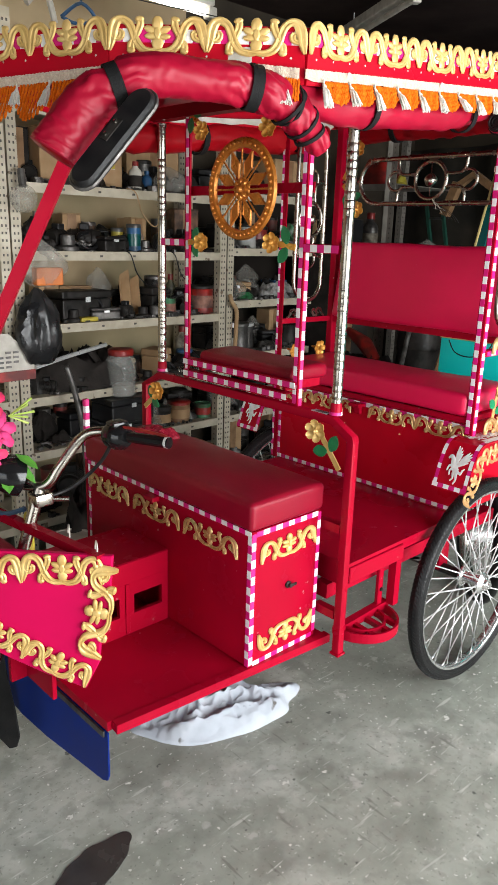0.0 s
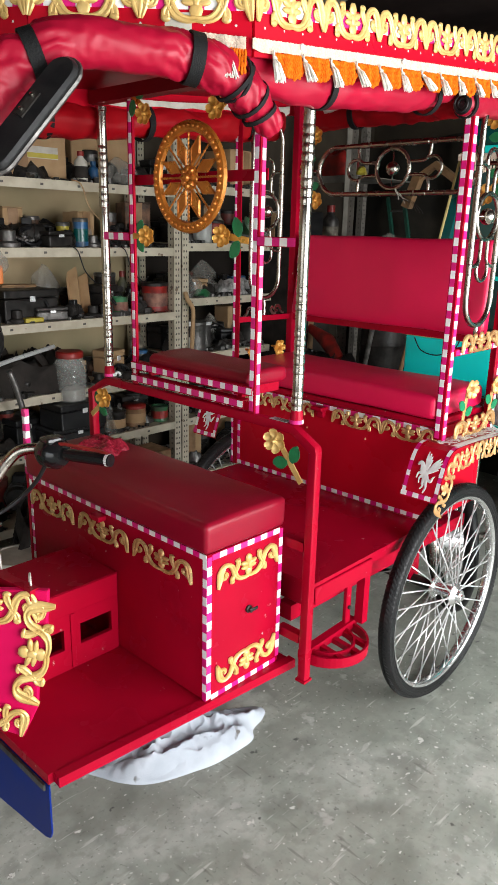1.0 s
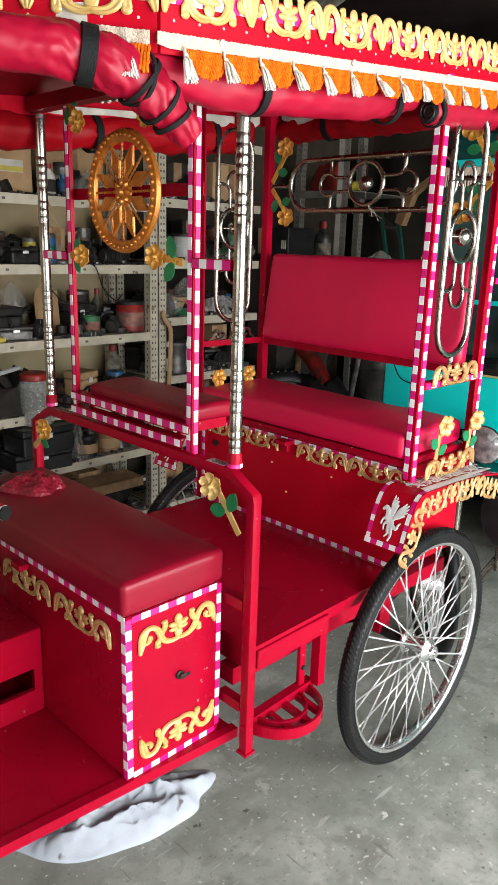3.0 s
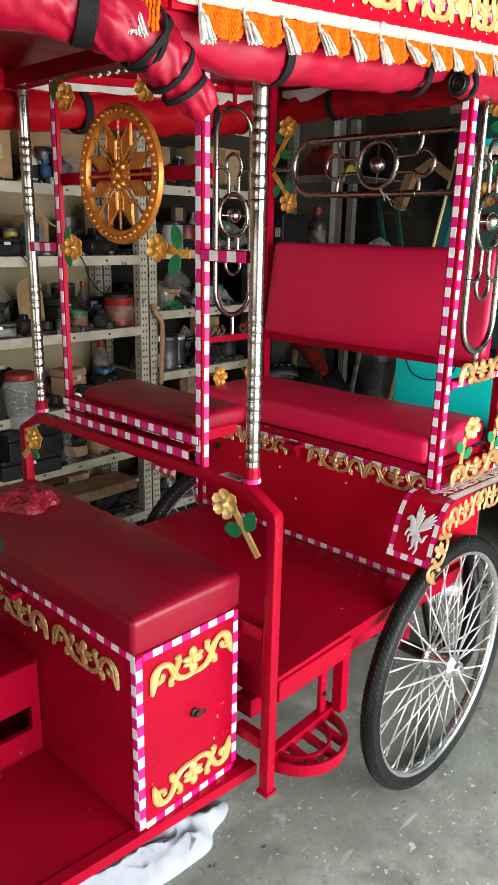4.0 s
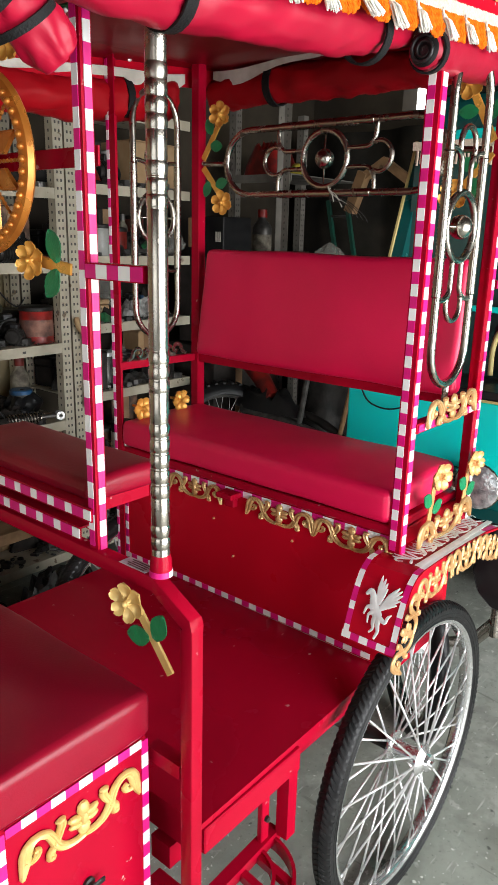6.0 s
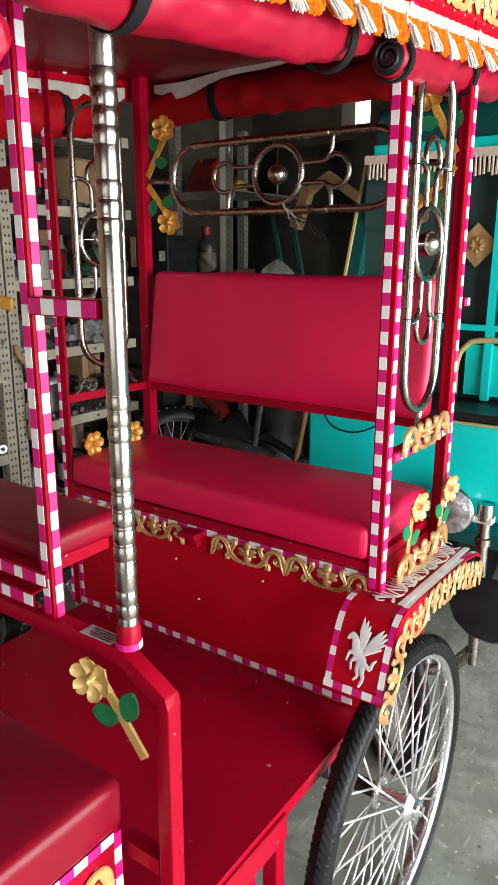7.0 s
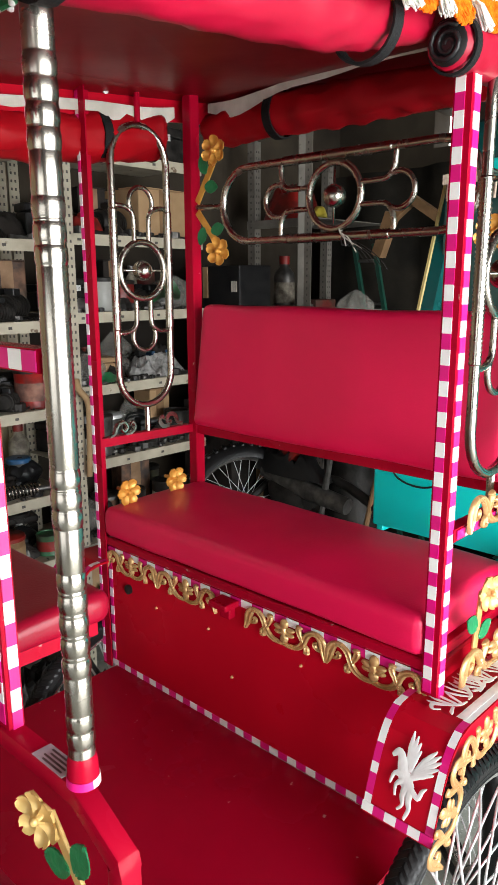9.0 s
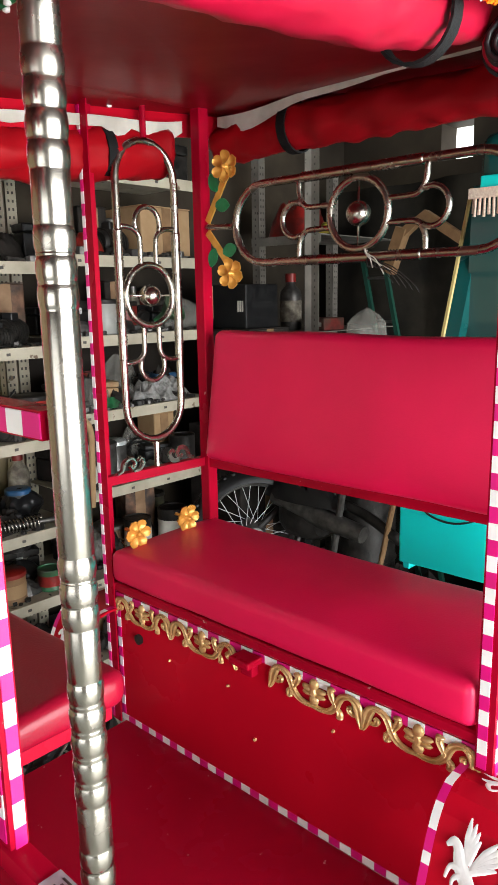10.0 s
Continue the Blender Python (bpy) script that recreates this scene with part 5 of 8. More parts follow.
OUT = [(2.285, 1.012), (1.085, 1.012), (0.835, 1.272), (0.705, 1.570), (1.085, 1.80), (2.285, 1.80)]
bm = bmesh.new()
lo = [bm.verts.new((x, y, 1.650 + rise(x))) for x, y in OUT]
hi = [bm.verts.new((x, y, 1.690 + rise(x))) for x, y in OUT]
bm.faces.new(lo)
bm.faces.new(hi[::-1])
for k in range(6):
    bm.faces.new((lo[k], lo[(k + 1) % 6], hi[(k + 1) % 6], hi[k]))
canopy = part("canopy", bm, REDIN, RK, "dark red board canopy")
for k in range(6):
    (xa, ya), (xb, yb) = OUT[k], OUT[(k + 1) % 6]
    d = Vector((xb - xa, yb - ya, 0)).normalized()
    nn = Vector((d.y, -d.x, 0)) * -0.006
    if nn.dot(Vector(((xa + xb) / 2 - 1.5, (ya + yb) / 2 - 1.415, 0))) < 0:
        nn = -nn
    bm = bmesh.new()
    vs = []
    for x, y in ((xa, ya), (xb, yb)):
        for o in (Vector((0, 0, 0)), nn):
            for z in (1.607, 1.702):
                vs.append(bm.verts.new((x + o.x + nn.x * 0.1, y + o.y + nn.y * 0.1, z + rise(x))))
    for f in ((0, 1, 5, 4), (2, 3, 7, 6), (0, 1, 3, 2), (4, 5, 7, 6), (1, 5, 7, 3), (0, 4, 6, 2)):
        bm.faces.new([vs[j] for j in f])
    val = part("valance", bm, REDP, canopy, "red board valance")
    o = nn * 1.12
    L = math.hypot(xb - xa, yb - ya)
    a, b = Vector((xa, ya, 1.683 + rise(xa))) + o, Vector((xb, yb, 1.683 + rise(xb))) + o
    if k != 5:
        tape(a, b, nn, 0.022, 0.025, canopy, k % 2)
    a, b = a + nn * 0.5, b + nn * 0.5
    n = {0: 6.5, 1: 2, 2: 1.5}.get(k, 0)
    a.z, b.z = 1.686 + rise(xa), 1.686 + rise(xb)
    if k == 0:
        e = a
        scroll_row(b, e, (0, 0, 1), 7, canopy, SCROLL_BOLD, tall=0.70, deep=0.35)
    elif k == 1:
        scroll_row(b, a, (0, 0, 1), 2, canopy, SCROLL_BOLD, tall=0.70, deep=0.35)
    elif k == 2:
        scroll_row(a + (b - a) * 1.08, a, (0, 0, 1), 2, canopy, SCROLL_BOLD, tall=0.70, deep=0.35)
    for i in range(int(L / 0.047)):
        p = Vector((xa, ya, 0)) + Vector((xb - xa, yb - ya, 0)) * ((i + 0.5) / int(L / 0.047))
        rv = lathe([(0, 0), (0.0022, 0), (0.0016, 0.0012), (0, 0.0015)], 6, basis((p.x + o.x, p.y + o.y, 1.651 + rise(p.x)), d, (0, 0, 1)))
        if k < 3:
            part("rivet", rv, PAPER, canopy)
pb = Vector((-0.745, -0.667, 0)) * 0.009
ps = bmesh.new()                                              # pale sheet showing over the roll
pv = [ps.verts.new(Vector((x, y, z + rise(x))) + pb * k) for k in (1, 1.25) for x, y, z in ((0.885, 1.235, 1.622), (1.02, 1.084, 1.622), (1.02, 1.084, 1.668), (0.885, 1.235, 1.664))]
for f in ((0, 1, 2, 3), (4, 7, 6, 5), (0, 4, 5, 1), (1, 5, 6, 2), (2, 6, 7, 3), (3, 7, 4, 0)):
    ps.faces.new([pv[q] for q in f])
part("pale_sheet", ps, PAPER, canopy, "pale plastic sheet on the valance")
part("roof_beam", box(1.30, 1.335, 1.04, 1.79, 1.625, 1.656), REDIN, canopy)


# fringe: crochet band, orange cord swags, white tassels
def fringe(a, b, out, first=0.0, seed=1, drop=1.0, cords=15, thick=1.0):
    random.seed(seed)
    a, b, out = Vector(a), Vector(b), Vector(out).normalized()
    d = b - a
    L = d.length
    n = int(L / 0.004)
    bm = bmesh.new()
    rows = []
    for i in range(n + 1):
        p = a + d * (i / n) + out * (0.003 + 0.0012 * math.sin(i * 0.9))
        sc = 0.0045 * abs(math.sin(math.pi * i / 19))
        rows.append([bm.verts.new(p + Vector((0, 0, z))) for z in (0.001 + 0.001 * (i % 2), -0.007, -0.0145 - sc)])
    for r0, r1 in zip(rows, rows[1:]):
        for k in range(2):
            bm.faces.new((r0[k], r0[k + 1], r1[k + 1], r1[k]))
    g = bmesh.ops.extrude_face_region(bm, geom=bm.faces[:])
    bmesh.ops.translate(bm, verts=[v for v in g["geom"] if isinstance(v, bmesh.types.BMVert)], vec=out * 0.0018)
    band = part("crochet_band", bm, CREAM, canopy, "cream crochet fringe band")
    step = 0.0775
    k = 0
    while first + k * step < L:
        s0 = first + k * step
        if s0 + 0.02 < L:                                         # swag of hanging cords
            c = bmesh.new()
            m = cords
            for i in range(m):
                f = (i + 0.5) / m
                s = s0 + 0.004 + f * (step - 0.008)
                if s > L:
                    break
                ln = drop * (0.021 + 0.020 * math.sin(math.pi * min(1, f * 0.95 + 0.05)) ** 0.7) + random.uniform(-0.002, 0.002)
                p = a + d * (s / L) + out * 0.0055 + Vector((0, 0, -0.017))
                pts = [p + Vector((0, 0, -ln * q / 8)) + out * (0.45 * ln * q / 8) + d.normalized() * 0.0006 * math.sin(q * 2 + i) + out * (0.0012 * math.sin(q * 0.7 + i)) for q in range(9)]
                tube(pts, [thick * (0.0020 + 0.0008 * (q % 2)) for q in range(9)], 6, bm=c)
            part("cord_swag", c, ORANGE, band, "orange cord swag")
        p = a + d * (s0 / L) + out * 0.010 + Vector((0, 0, -0.014))
        t = bmesh.new()
        sway = d.normalized() * random.uniform(-0.008, 0.010) + out * random.uniform(0.014, 0.026)
        ln = random.uniform(0.040, 0.050)
        tube([p, p + Vector((0, 0, -0.008)), p + sway * 0.2 + Vector((0, 0, -0.014))], [0.002, 0.0022, 0.0042], 8, bm=t)
        for i in range(44):
            an = 2 * math.pi * i / 44 * 5
            rr = random.uniform(0.15, 1.0)
            e = p + sway + Vector((0, 0, -ln - random.uniform(-0.003, 0.003))) + (d.normalized() * math.cos(an) + out * math.sin(an) * 0.6) * 0.0130 * rr
            mid = p + sway * 0.4 + Vector((0, 0, -ln * 0.45)) + (d.normalized() * math.cos(an) + out * math.sin(an)) * 0.0068 * rr
            tube([p + Vector((0, 0, -0.010)), mid, e], [0.0011, 0.0013, 0.0010], 4, bm=t)
        part("tassel", t, TASSEL, band, "white thread tassel", True)
        k += 1
    return band


fringe((1.075, 1.004, 1.621), (2.285, 1.004, 1.735), (0, -1, 0), 0.045, 3)
fringe((0.820, 1.262, 1.618), (0.686, 1.572, 1.606), (-0.92, -0.40, 0), 0.045, 5, 1.7, 9, 1.15)
fringe((0.985, 1.105, 1.632), (1.072, 1.012, 1.622), (-0.74, -0.67, 0), 0.02, 8)
for x in (1.195, 1.515, 1.835, 2.12):
    part("press_stud", lathe([(0, 0), (0.0055, 0), (0.0055, 0.003), (0.003, 0.004), (0, 0.004)], 10, basis((x, 0.998, 1.629 + rise(x)), (1, 0, 0), (0, 0, 1))), STEEL, canopy)


# green strip with pale beads under the roof board
bs = part("beaded_strip", tube([(1.478, 1.345, 1.671), (1.478, 1.55, 1.671), (1.478, 1.75, 1.671)], 0.006, 8), GREEN, canopy, "green cord with pale beads")
BEAD = mesh_of(lathe([(0, -0.004), (0.004, -0.002), (0.004, 0.002), (0, 0.004)], 8), DECAL, True, "bead")
for k in range(24):
    inst("bead", BEAD, bs, Matrix.Translation((1.478 + 0.004 * (-1) ** k, 1.352 + k * 0.0165, 1.6655)))


# rolled-up rain curtains
def roll(pts, r, material, name, label, per=10, wob=0.12, seg=30, crease=0.10, pins=()):
    """A cloth roll: a tube whose skin sags, wrinkles and twists along its run."""
    P = smooth_path(pts, per)
    n = len(P)
    rs = []
    for i in range(n):
        t = i / (n - 1) * (len(r) - 1)
        k = min(int(t), len(r) - 2)
        rs.append(r[k] + (r[k + 1] - r[k]) * (t - k))
    bm = tube(P, rs, seg, wob=wob)
    vs = list(bm.verts)
    for i in range(n):
        for k in range(seg):
            v = vs[i * seg + k]
            d = v.co - P[i]
            a = 2 * math.pi * k / seg + i * 0.05
            q = Vector((math.cos(a) * 1.6, math.sin(a) * 1.6, i * 0.16 + len(pts)))
            fold = 1 - abs(noise.noise(q * 1.5)) * 3.2
            fine = noise.noise(Vector((math.cos(a) * 3.5, math.sin(a) * 3.5, i * 0.07)) + q * 0.3)
            near = max([math.exp(-((P[i] - Vector(p)).length / 0.042) ** 2) for p in pins] or [0.0])
            tight = max([math.exp(-((P[i] - Vector(p)).length / 0.016) ** 2) for p in pins] or [0.0])
            pleat = math.sin(a * 7 + 4 * noise.noise(q * 0.8)) * near * (1 - tight)
            v.co = P[i] + d * ((1 + crease * (0.5 * fold + 0.5 * fine) * (1 - tight) + 0.13 * pleat) * (1 - 0.13 * tight))
    return part(name, bm, material, canopy, label, True)


def strap(c, d, r, parent, w=0.011):
    """A webbing loop round a roll at c, whose axis is d."""
    d = Vector(d).normalized()
    a, b = frame_axes(d)
    bm = bmesh.new()
    rings = []
    for k in range(24):
        t = 2 * math.pi * k / 24
        u = a * math.cos(t) + b * math.sin(t)
        rings.append([bm.verts.new(Vector(c) + u * rr + d * s) for rr, s in ((r, -w), (r + 0.003, -w), (r + 0.003, w), (r, w))])
    for k in range(24):
        r0, r1 = rings[k], rings[(k + 1) % 24]
        for q in range(4):
            bm.faces.new((r0[q], r0[(q + 1) % 4], r1[(q + 1) % 4], r1[q]))
    return part("strap", bm, STRAP, parent, "black webbing strap", 2)


fr = roll([(0.680, 1.212, 1.452), (0.700, 1.203, 1.486), (0.742, 1.182, 1.545), (0.82, 1.138, 1.588), (0.91, 1.095, 1.590), (0.99, 1.058, 1.586), (1.055, 1.035, 1.566), (1.105, 1.028, 1.536), (1.160, 1.028, 1.500)],
          (0.047, 0.045, 0.040, 0.036, 0.034, 0.036, 0.036, 0.033, 0.022), REXINE, "front_curtain_roll", "rolled red rexine rain curtain", 22, 0.04, 52, 0.06,
          ((0.775, 1.165, 1.566), (0.995, 1.056, 1.585), (1.060, 1.033, 1.563), (1.124, 1.028, 1.520)))
# closed plug in the darker rexine, imitating shade in the open end
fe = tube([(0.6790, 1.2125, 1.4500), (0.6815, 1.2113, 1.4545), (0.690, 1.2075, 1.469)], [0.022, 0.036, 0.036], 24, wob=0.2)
part("roll_mouth_plug", fe, FARREX, fr, "darker plug painted as the roll's shaded hollow", True)
strap((0.775, 1.165, 1.566), (0.08, -0.045, 0.035), 0.0375, fr)
strap((0.995, 1.056, 1.585), (0.1, -0.045, -0.015), 0.0370, fr)
for c, dd in (((1.060, 1.032, 1.566), (0.8, 0.15, -0.1)), ((1.068, 1.032, 1.561), (0.8, -0.1, -0.6)), ((1.100, 1.028, 1.538), (0.8, 0.05, -0.5)), ((1.124, 1.028, 1.518), (0.7, 0, -0.8))):
    strap(c, dd, 0.0375 if c[0] < 1.09 else (0.034 if c[0] < 1.11 else 0.029), fr, 0.0035)


def zr(x):
    return 1.5975 + 0.090 * (x - 1.24)


r1 = roll([(1.07, 1.045, zr(1.07)), (1.25, 1.043, zr(1.25) - 0.016), (1.45, 1.040, zr(1.45) - 0.016), (1.62, 1.040, zr(1.62) - 0.014), (1.785, 1.046, zr(1.785) + 0.006)],
          (0.030, 0.034, 0.035, 0.034, 0.026), REXINE, "side_curtain_roll", "rolled red rexine side curtain", 16, 0.10)
r2 = roll([(1.79, 1.004, 1.616), (1.86, 1.018, 1.630), (2.05, 1.034, 1.652), (2.20, 1.036, 1.672), (2.325, 1.036, 1.682)], (0.024, 0.032, 0.035, 0.036, 0.035), REXINE, "side_curtain_roll", "rolled red rexine side curtain", 14, 0.10)
strap((1.305, 1.043, zr(1.305) - 0.015), (1, 0, 0.08), 0.0385, r1, 0.008)
strap((1.684, 1.043, zr(1.684) - 0.014), (1, 0, 0.08), 0.0375, r1, 0.008)
strap((2.118, 1.034, 1.661), (1, 0, 0.1), 0.039, r2, 0.008)
sp = bmesh.new()                                              # spiral end of the roll
pts = [(1.786 - 0.0003 * k, 1.004 + (0.004 + 0.00062 * k) * math.cos(k * 0.55), 1.616 + (0.004 + 0.00062 * k) * math.sin(k * 0.55)) for k in range(28)]
tube(pts, 0.0028, 6, bm=sp)
part("roll_end", sp, BLACK, r2, "dark spiral end of the roll", True)
strap((1.802, 1.005, 1.618), (1, 0, 0.1), 0.0275, r2, 0.006)
part("roll_core", lathe([(0, 0), (0.020, 0), (0.0225, 0.004), (0.020, 0.006), (0, 0.006)], 20, basis((1.790, 1.004, 1.616), (0, -1, 0), (0, 0, 1))), BLACK, r2, "", 2)
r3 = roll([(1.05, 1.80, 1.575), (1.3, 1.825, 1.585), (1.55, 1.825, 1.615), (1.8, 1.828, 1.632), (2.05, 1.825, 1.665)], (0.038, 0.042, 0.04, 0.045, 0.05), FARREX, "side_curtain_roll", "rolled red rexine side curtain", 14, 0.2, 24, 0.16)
for x, z in ((1.18, 1.582), (1.50, 1.607), (1.905, 1.645)):
    strap((x, 1.826, z), (1, 0, 0.1), 0.047, r3, 0.010)
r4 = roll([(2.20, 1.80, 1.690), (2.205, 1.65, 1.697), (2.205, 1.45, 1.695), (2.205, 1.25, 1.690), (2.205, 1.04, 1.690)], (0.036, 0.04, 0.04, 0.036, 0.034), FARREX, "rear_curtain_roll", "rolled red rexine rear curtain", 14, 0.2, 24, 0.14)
strap((2.205, 1.605, 1.696), (0, 1, 0), 0.044, r4, 0.010)
lin = bmesh.new()                                            # pale lining showing along the far and rear edges
for P in ([(1.30, 1.787, 1.640), (1.6, 1.787, 1.662), (1.85, 1.787, 1.690), (2.0, 1.787, 1.70), (2.08, 1.787, 1.712)],
          [(2.17, 1.78, 1.732), (2.165, 1.68, 1.728), (2.165, 1.50, 1.742), (2.165, 1.3, 1.748), (2.165, 1.05, 1.75)]):
    Q = smooth_path(P, 5)
    vs = [(lin.verts.new(p + Vector((0, 0, 0.006))), lin.verts.new(p + Vector((0, 0, -0.008 - 0.012 * abs(noise.noise(p * 9)) - (0.040 * max(0, 1 - abs(p.x - 1.99) / 0.10) if p.y > 1.785 else 0.016 * max(0, 1 - abs(p.y - 1.70) / 0.1)))))) for p in Q]
    for v0, v1 in zip(vs, vs[1:]):
        lin.faces.new((v0[0], v1[0], v1[1], v0[1]))
g = bmesh.ops.extrude_face_region(lin, geom=lin.faces[:])
bmesh.ops.translate(lin, verts=[v for v in g["geom"] if isinstance(v, bmesh.types.BMVert)], vec=(0.002, 0.002, 0))
part("curtain_lining", lin, PAPER, canopy, "pale curtain lining")
for x, y, z, dx in ((1.91, 1.793, 1.722, 0), (1.45, 1.793, 1.672, 0), (2.277, 1.56, 1.738, 1), (2.277, 1.28, 1.738, 1)):
    m = basis((x, y, z), (1, 0, 0) if not dx else (0, -1, 0), (0, 0, 1))
    part("press_stud", lathe([(0, 0), (0.0065, 0), (0.0065, 0.003), (0.003, 0.004), (0, 0.004)], 10, m), STEEL, canopy)

# ---- the driver's end ----
rod = part("windscreen_pillar", tube([(0.810, 1.262, 1.60), (0.510, 1.50, 0.80)], 0.012, square=True), RED, RK, "slanting red windscreen pillar")
part("pillar_seal", tube([(0.806, 1.283, 1.585), (0.506, 1.521, 0.785)], 0.007, 6), BLACK, rod)
mt, mb = Vector((0.795, 1.092, 1.552)), Vector((0.672, 1.128, 1.398))
d = (mb - mt)
fc = Vector((-0.93, -0.28, 0.05))
m = basis((mt + mb) / 2, d, fc.cross(d))
out = []
for s in (1, -1):
    for k in range(9):
        a = math.pi * k / 8 - math.pi / 2
        out.append((s * (d.length / 2 - 0.024 + 0.026 * math.cos(a)), s * 0.026 * math.sin(a)))
mir = part("mirror", plate(out, 0.024, m @ Matrix.Translation((0, 0, -0.012)), bevel=0.005), BLACK, RK, "long black mirror housing", 2)
part("mirror_plate", plate([(-0.022, -0.008), (0.022, -0.008), (0.022, 0.008), (-0.022, 0.008)], 0.003, m @ Matrix.Translation((-0.008, -0.006, 0.0125))), GREASE, mir)
for k in (-1, 1):
    part("mirror_bolt", lathe([(0, 0), (0.004, 0), (0.003, 0.004), (0, 0.005)], 8, m @ Matrix.Translation((-0.008 + 0.013 * k, -0.006, 0.0155))), CHROME, mir)
part("mirror_edge", tube([m @ Vector((x * 1.01, y * 1.02, 0.0)) for x, y in out], 0.004, 6, closed=True), GREYM, mir, "grey rubber edge")

U, ZA = Vector((-0.69, 0.724, 0)), Vector((0, 0, 1))
G0 = Vector((0.739, 1.155, 0))
gm = basis(G0, U, ZA)
go = [(0.0, 0.697), (0.012, 0.56), (0.028, 0.52), (0.034, 0.45), (0.064, 0.385), (0.15, 0.415), (0.24, 0.455), (0.36, 0.53), (0.36, 0.697)]
gd = part("leg_guard", plate(go, 0.014, gm @ Matrix.Translation((0, 0, 0.0)), bevel=0.002), GUARDP, RK, "hot red leg guard with gold scroll border")


def on_guard(u, z, du, dz, width, flip=1, tall=0.80):
    x = (U * du + ZA * dz).normalized()
    nrm = U.cross(ZA)
    y = nrm.cross(x) * flip
    o = G0 + U * u + ZA * z
    if flip < 0:
        x = -x
    mm = basis(o - nrm * 0.004, -x, y) if nrm.dot(Vector((-0.7, -0.7, 0))) < 0 else basis(o + nrm * 0.016, x, y)
    inst("scroll_ornament", SCROLL_BOLD, gd, mm @ Matrix.Diagonal((width, width * tall, width * 0.5, 1)))


on_guard(0.103, 0.667, 1, 0, 0.170)
on_guard(0.271, 0.662, 1, 0, 0.170)
on_guard(0.034, 0.572, 0.20, -1, 0.215, 1, 0.56)
on_guard(0.122, 0.448, 1, 0.47, 0.152)
on_guard(0.250, 0.512, 1, 0.50, 0.150)
part("apron_tube", tube([(0.722, 1.172, 0.690), (0.662, 1.60, 0.690)], 0.010, square=True), RED, RK, "red square tube behind the guard")
part("battery_cover", pillow(0.560, 0.655, 1.34, 1.74, 0.50, 0.665, 0.025, (4, 10, 4)), BOXVINYL, RK, "rounded maroon cover behind the guard", 2)
part("apron_panel", box(0.657, 0.668, 1.28, 1.74, 0.33, 0.560, 0.002), RED, RK)
for y in (1.19, 1.30):
    part("cable_hook", tube(smooth_path([(0.725, y, 0.694), (0.725, y, 0.712), (0.735, y + 0.02, 0.714), (0.735, y + 0.025, 0.694)], 4), 0.0018, 6), PAPER, RK, "", True)

hbar = part("handlebar", tube(smooth_path([(0.842, 1.301, 0.903), (0.836, 1.330, 0.905), (0.806, 1.368, 0.890), (0.760, 1.388, 0.828), (0.735, 1.402, 0.786), (0.715, 1.430, 0.775), (0.690, 1.50, 0.776),
                                           (0.700, 1.53, 0.80), (0.720, 1.57, 0.88), (0.745, 1.62, 0.90)], 6), 0.0115, 12), CHROME, RK, "curved chrome handlebar", True)
part("grip", tube([(0.845, 1.29, 0.903), (0.862, 1.24, 0.905), (0.888, 1.162, 0.908)], [0.0115, 0.0122, 0.0122], 14), GLOSSBLACK, hbar, "black rubber grip", 2)
part("grip_end", lathe([(0, 0), (0.0125, 0), (0.0125, 0.006), (0, 0.006)], 14, basis((0.887, 1.165, 0.908), (0, 0, 1), (0.95, 0.3, 0))), STEEL, hbar)
sw = lathe([(0, -0.028), (0.022, -0.028), (0.029, -0.018), (0.031, 0.0), (0.029, 0.018), (0.020, 0.028), (0, 0.028)], 16, basis((0.846, 1.292, 0.902), (0, 0, 1), (-0.95, -0.31, 0)))
box(0.826, 0.866, 1.274, 1.309, 0.922, 0.936, 0.006, bm=sw)
part("switch_pod", sw, GLOSSBLACK, hbar, "black switch pod", 2)
part("brake_lever", tube(smooth_path([(0.835, 1.30, 0.922), (0.855, 1.25, 0.926), (0.882, 1.18, 0.922), (0.886, 1.165, 0.916)], 4), 0.0035, 6), REDPLASTIC, hbar, "thin red lever")
part("cable", tube(smooth_path([(0.842, 1.315, 0.875), (0.836, 1.342, 0.835), (0.818, 1.375, 0.795), (0.785, 1.398, 0.765), (0.745, 1.41, 0.752), (0.715, 1.425, 0.745)], 6), 0.0045, 8, wob=0.1), BLACK, hbar, "black control cable", True)
cl = box(0.700, 0.745, 1.395, 1.44, 0.735, 0.765, 0.006)
tube([(0.735, 1.405, 0.748), (0.775, 1.385, 0.745)], 0.006, 8, bm=cl)
part("stem_clamp", cl, CHROME, hbar, "", 2)
stem = part("steering_stem", tube([(0.722, 1.418, 0.775), (0.625, 1.425, 0.48), (0.56, 1.425, 0.30)], [0.0135, 0.0150, 0.0150], 14), CHROME, RK, "chrome steering column", 2)
hl = lathe([(0, -0.045), (0.018, -0.044), (0.036, -0.030), (0.044, -0.004), (0.047, 0.010), (0.047, 0.020), (0.042, 0.022), (0, 0.026)], 22, basis((0.672, 1.452, 0.808), (0, 0.8, -0.5), (0.3, 0.3, 0.7)))
hlp = part("front_lamp", hl, GLOSSBLACK, RK, "black round lamp housing", 2)
part("lamp_ring", tube([(0.672 + 0.0, 1.452, 0.808)] + [(0.70, 1.44, 0.79), (0.715, 1.425, 0.78)], 0.006, 8), CHROME, hlp)
part("yellow_strap", tube(smooth_path([(0.695, 1.43, 0.715), (0.70, 1.44, 0.68), (0.69, 1.41, 0.63), (0.66, 1.40, 0.60)], 4), 0.008, 6, wob=0.4), YELLOWPL, stem, "yellow plastic strap")
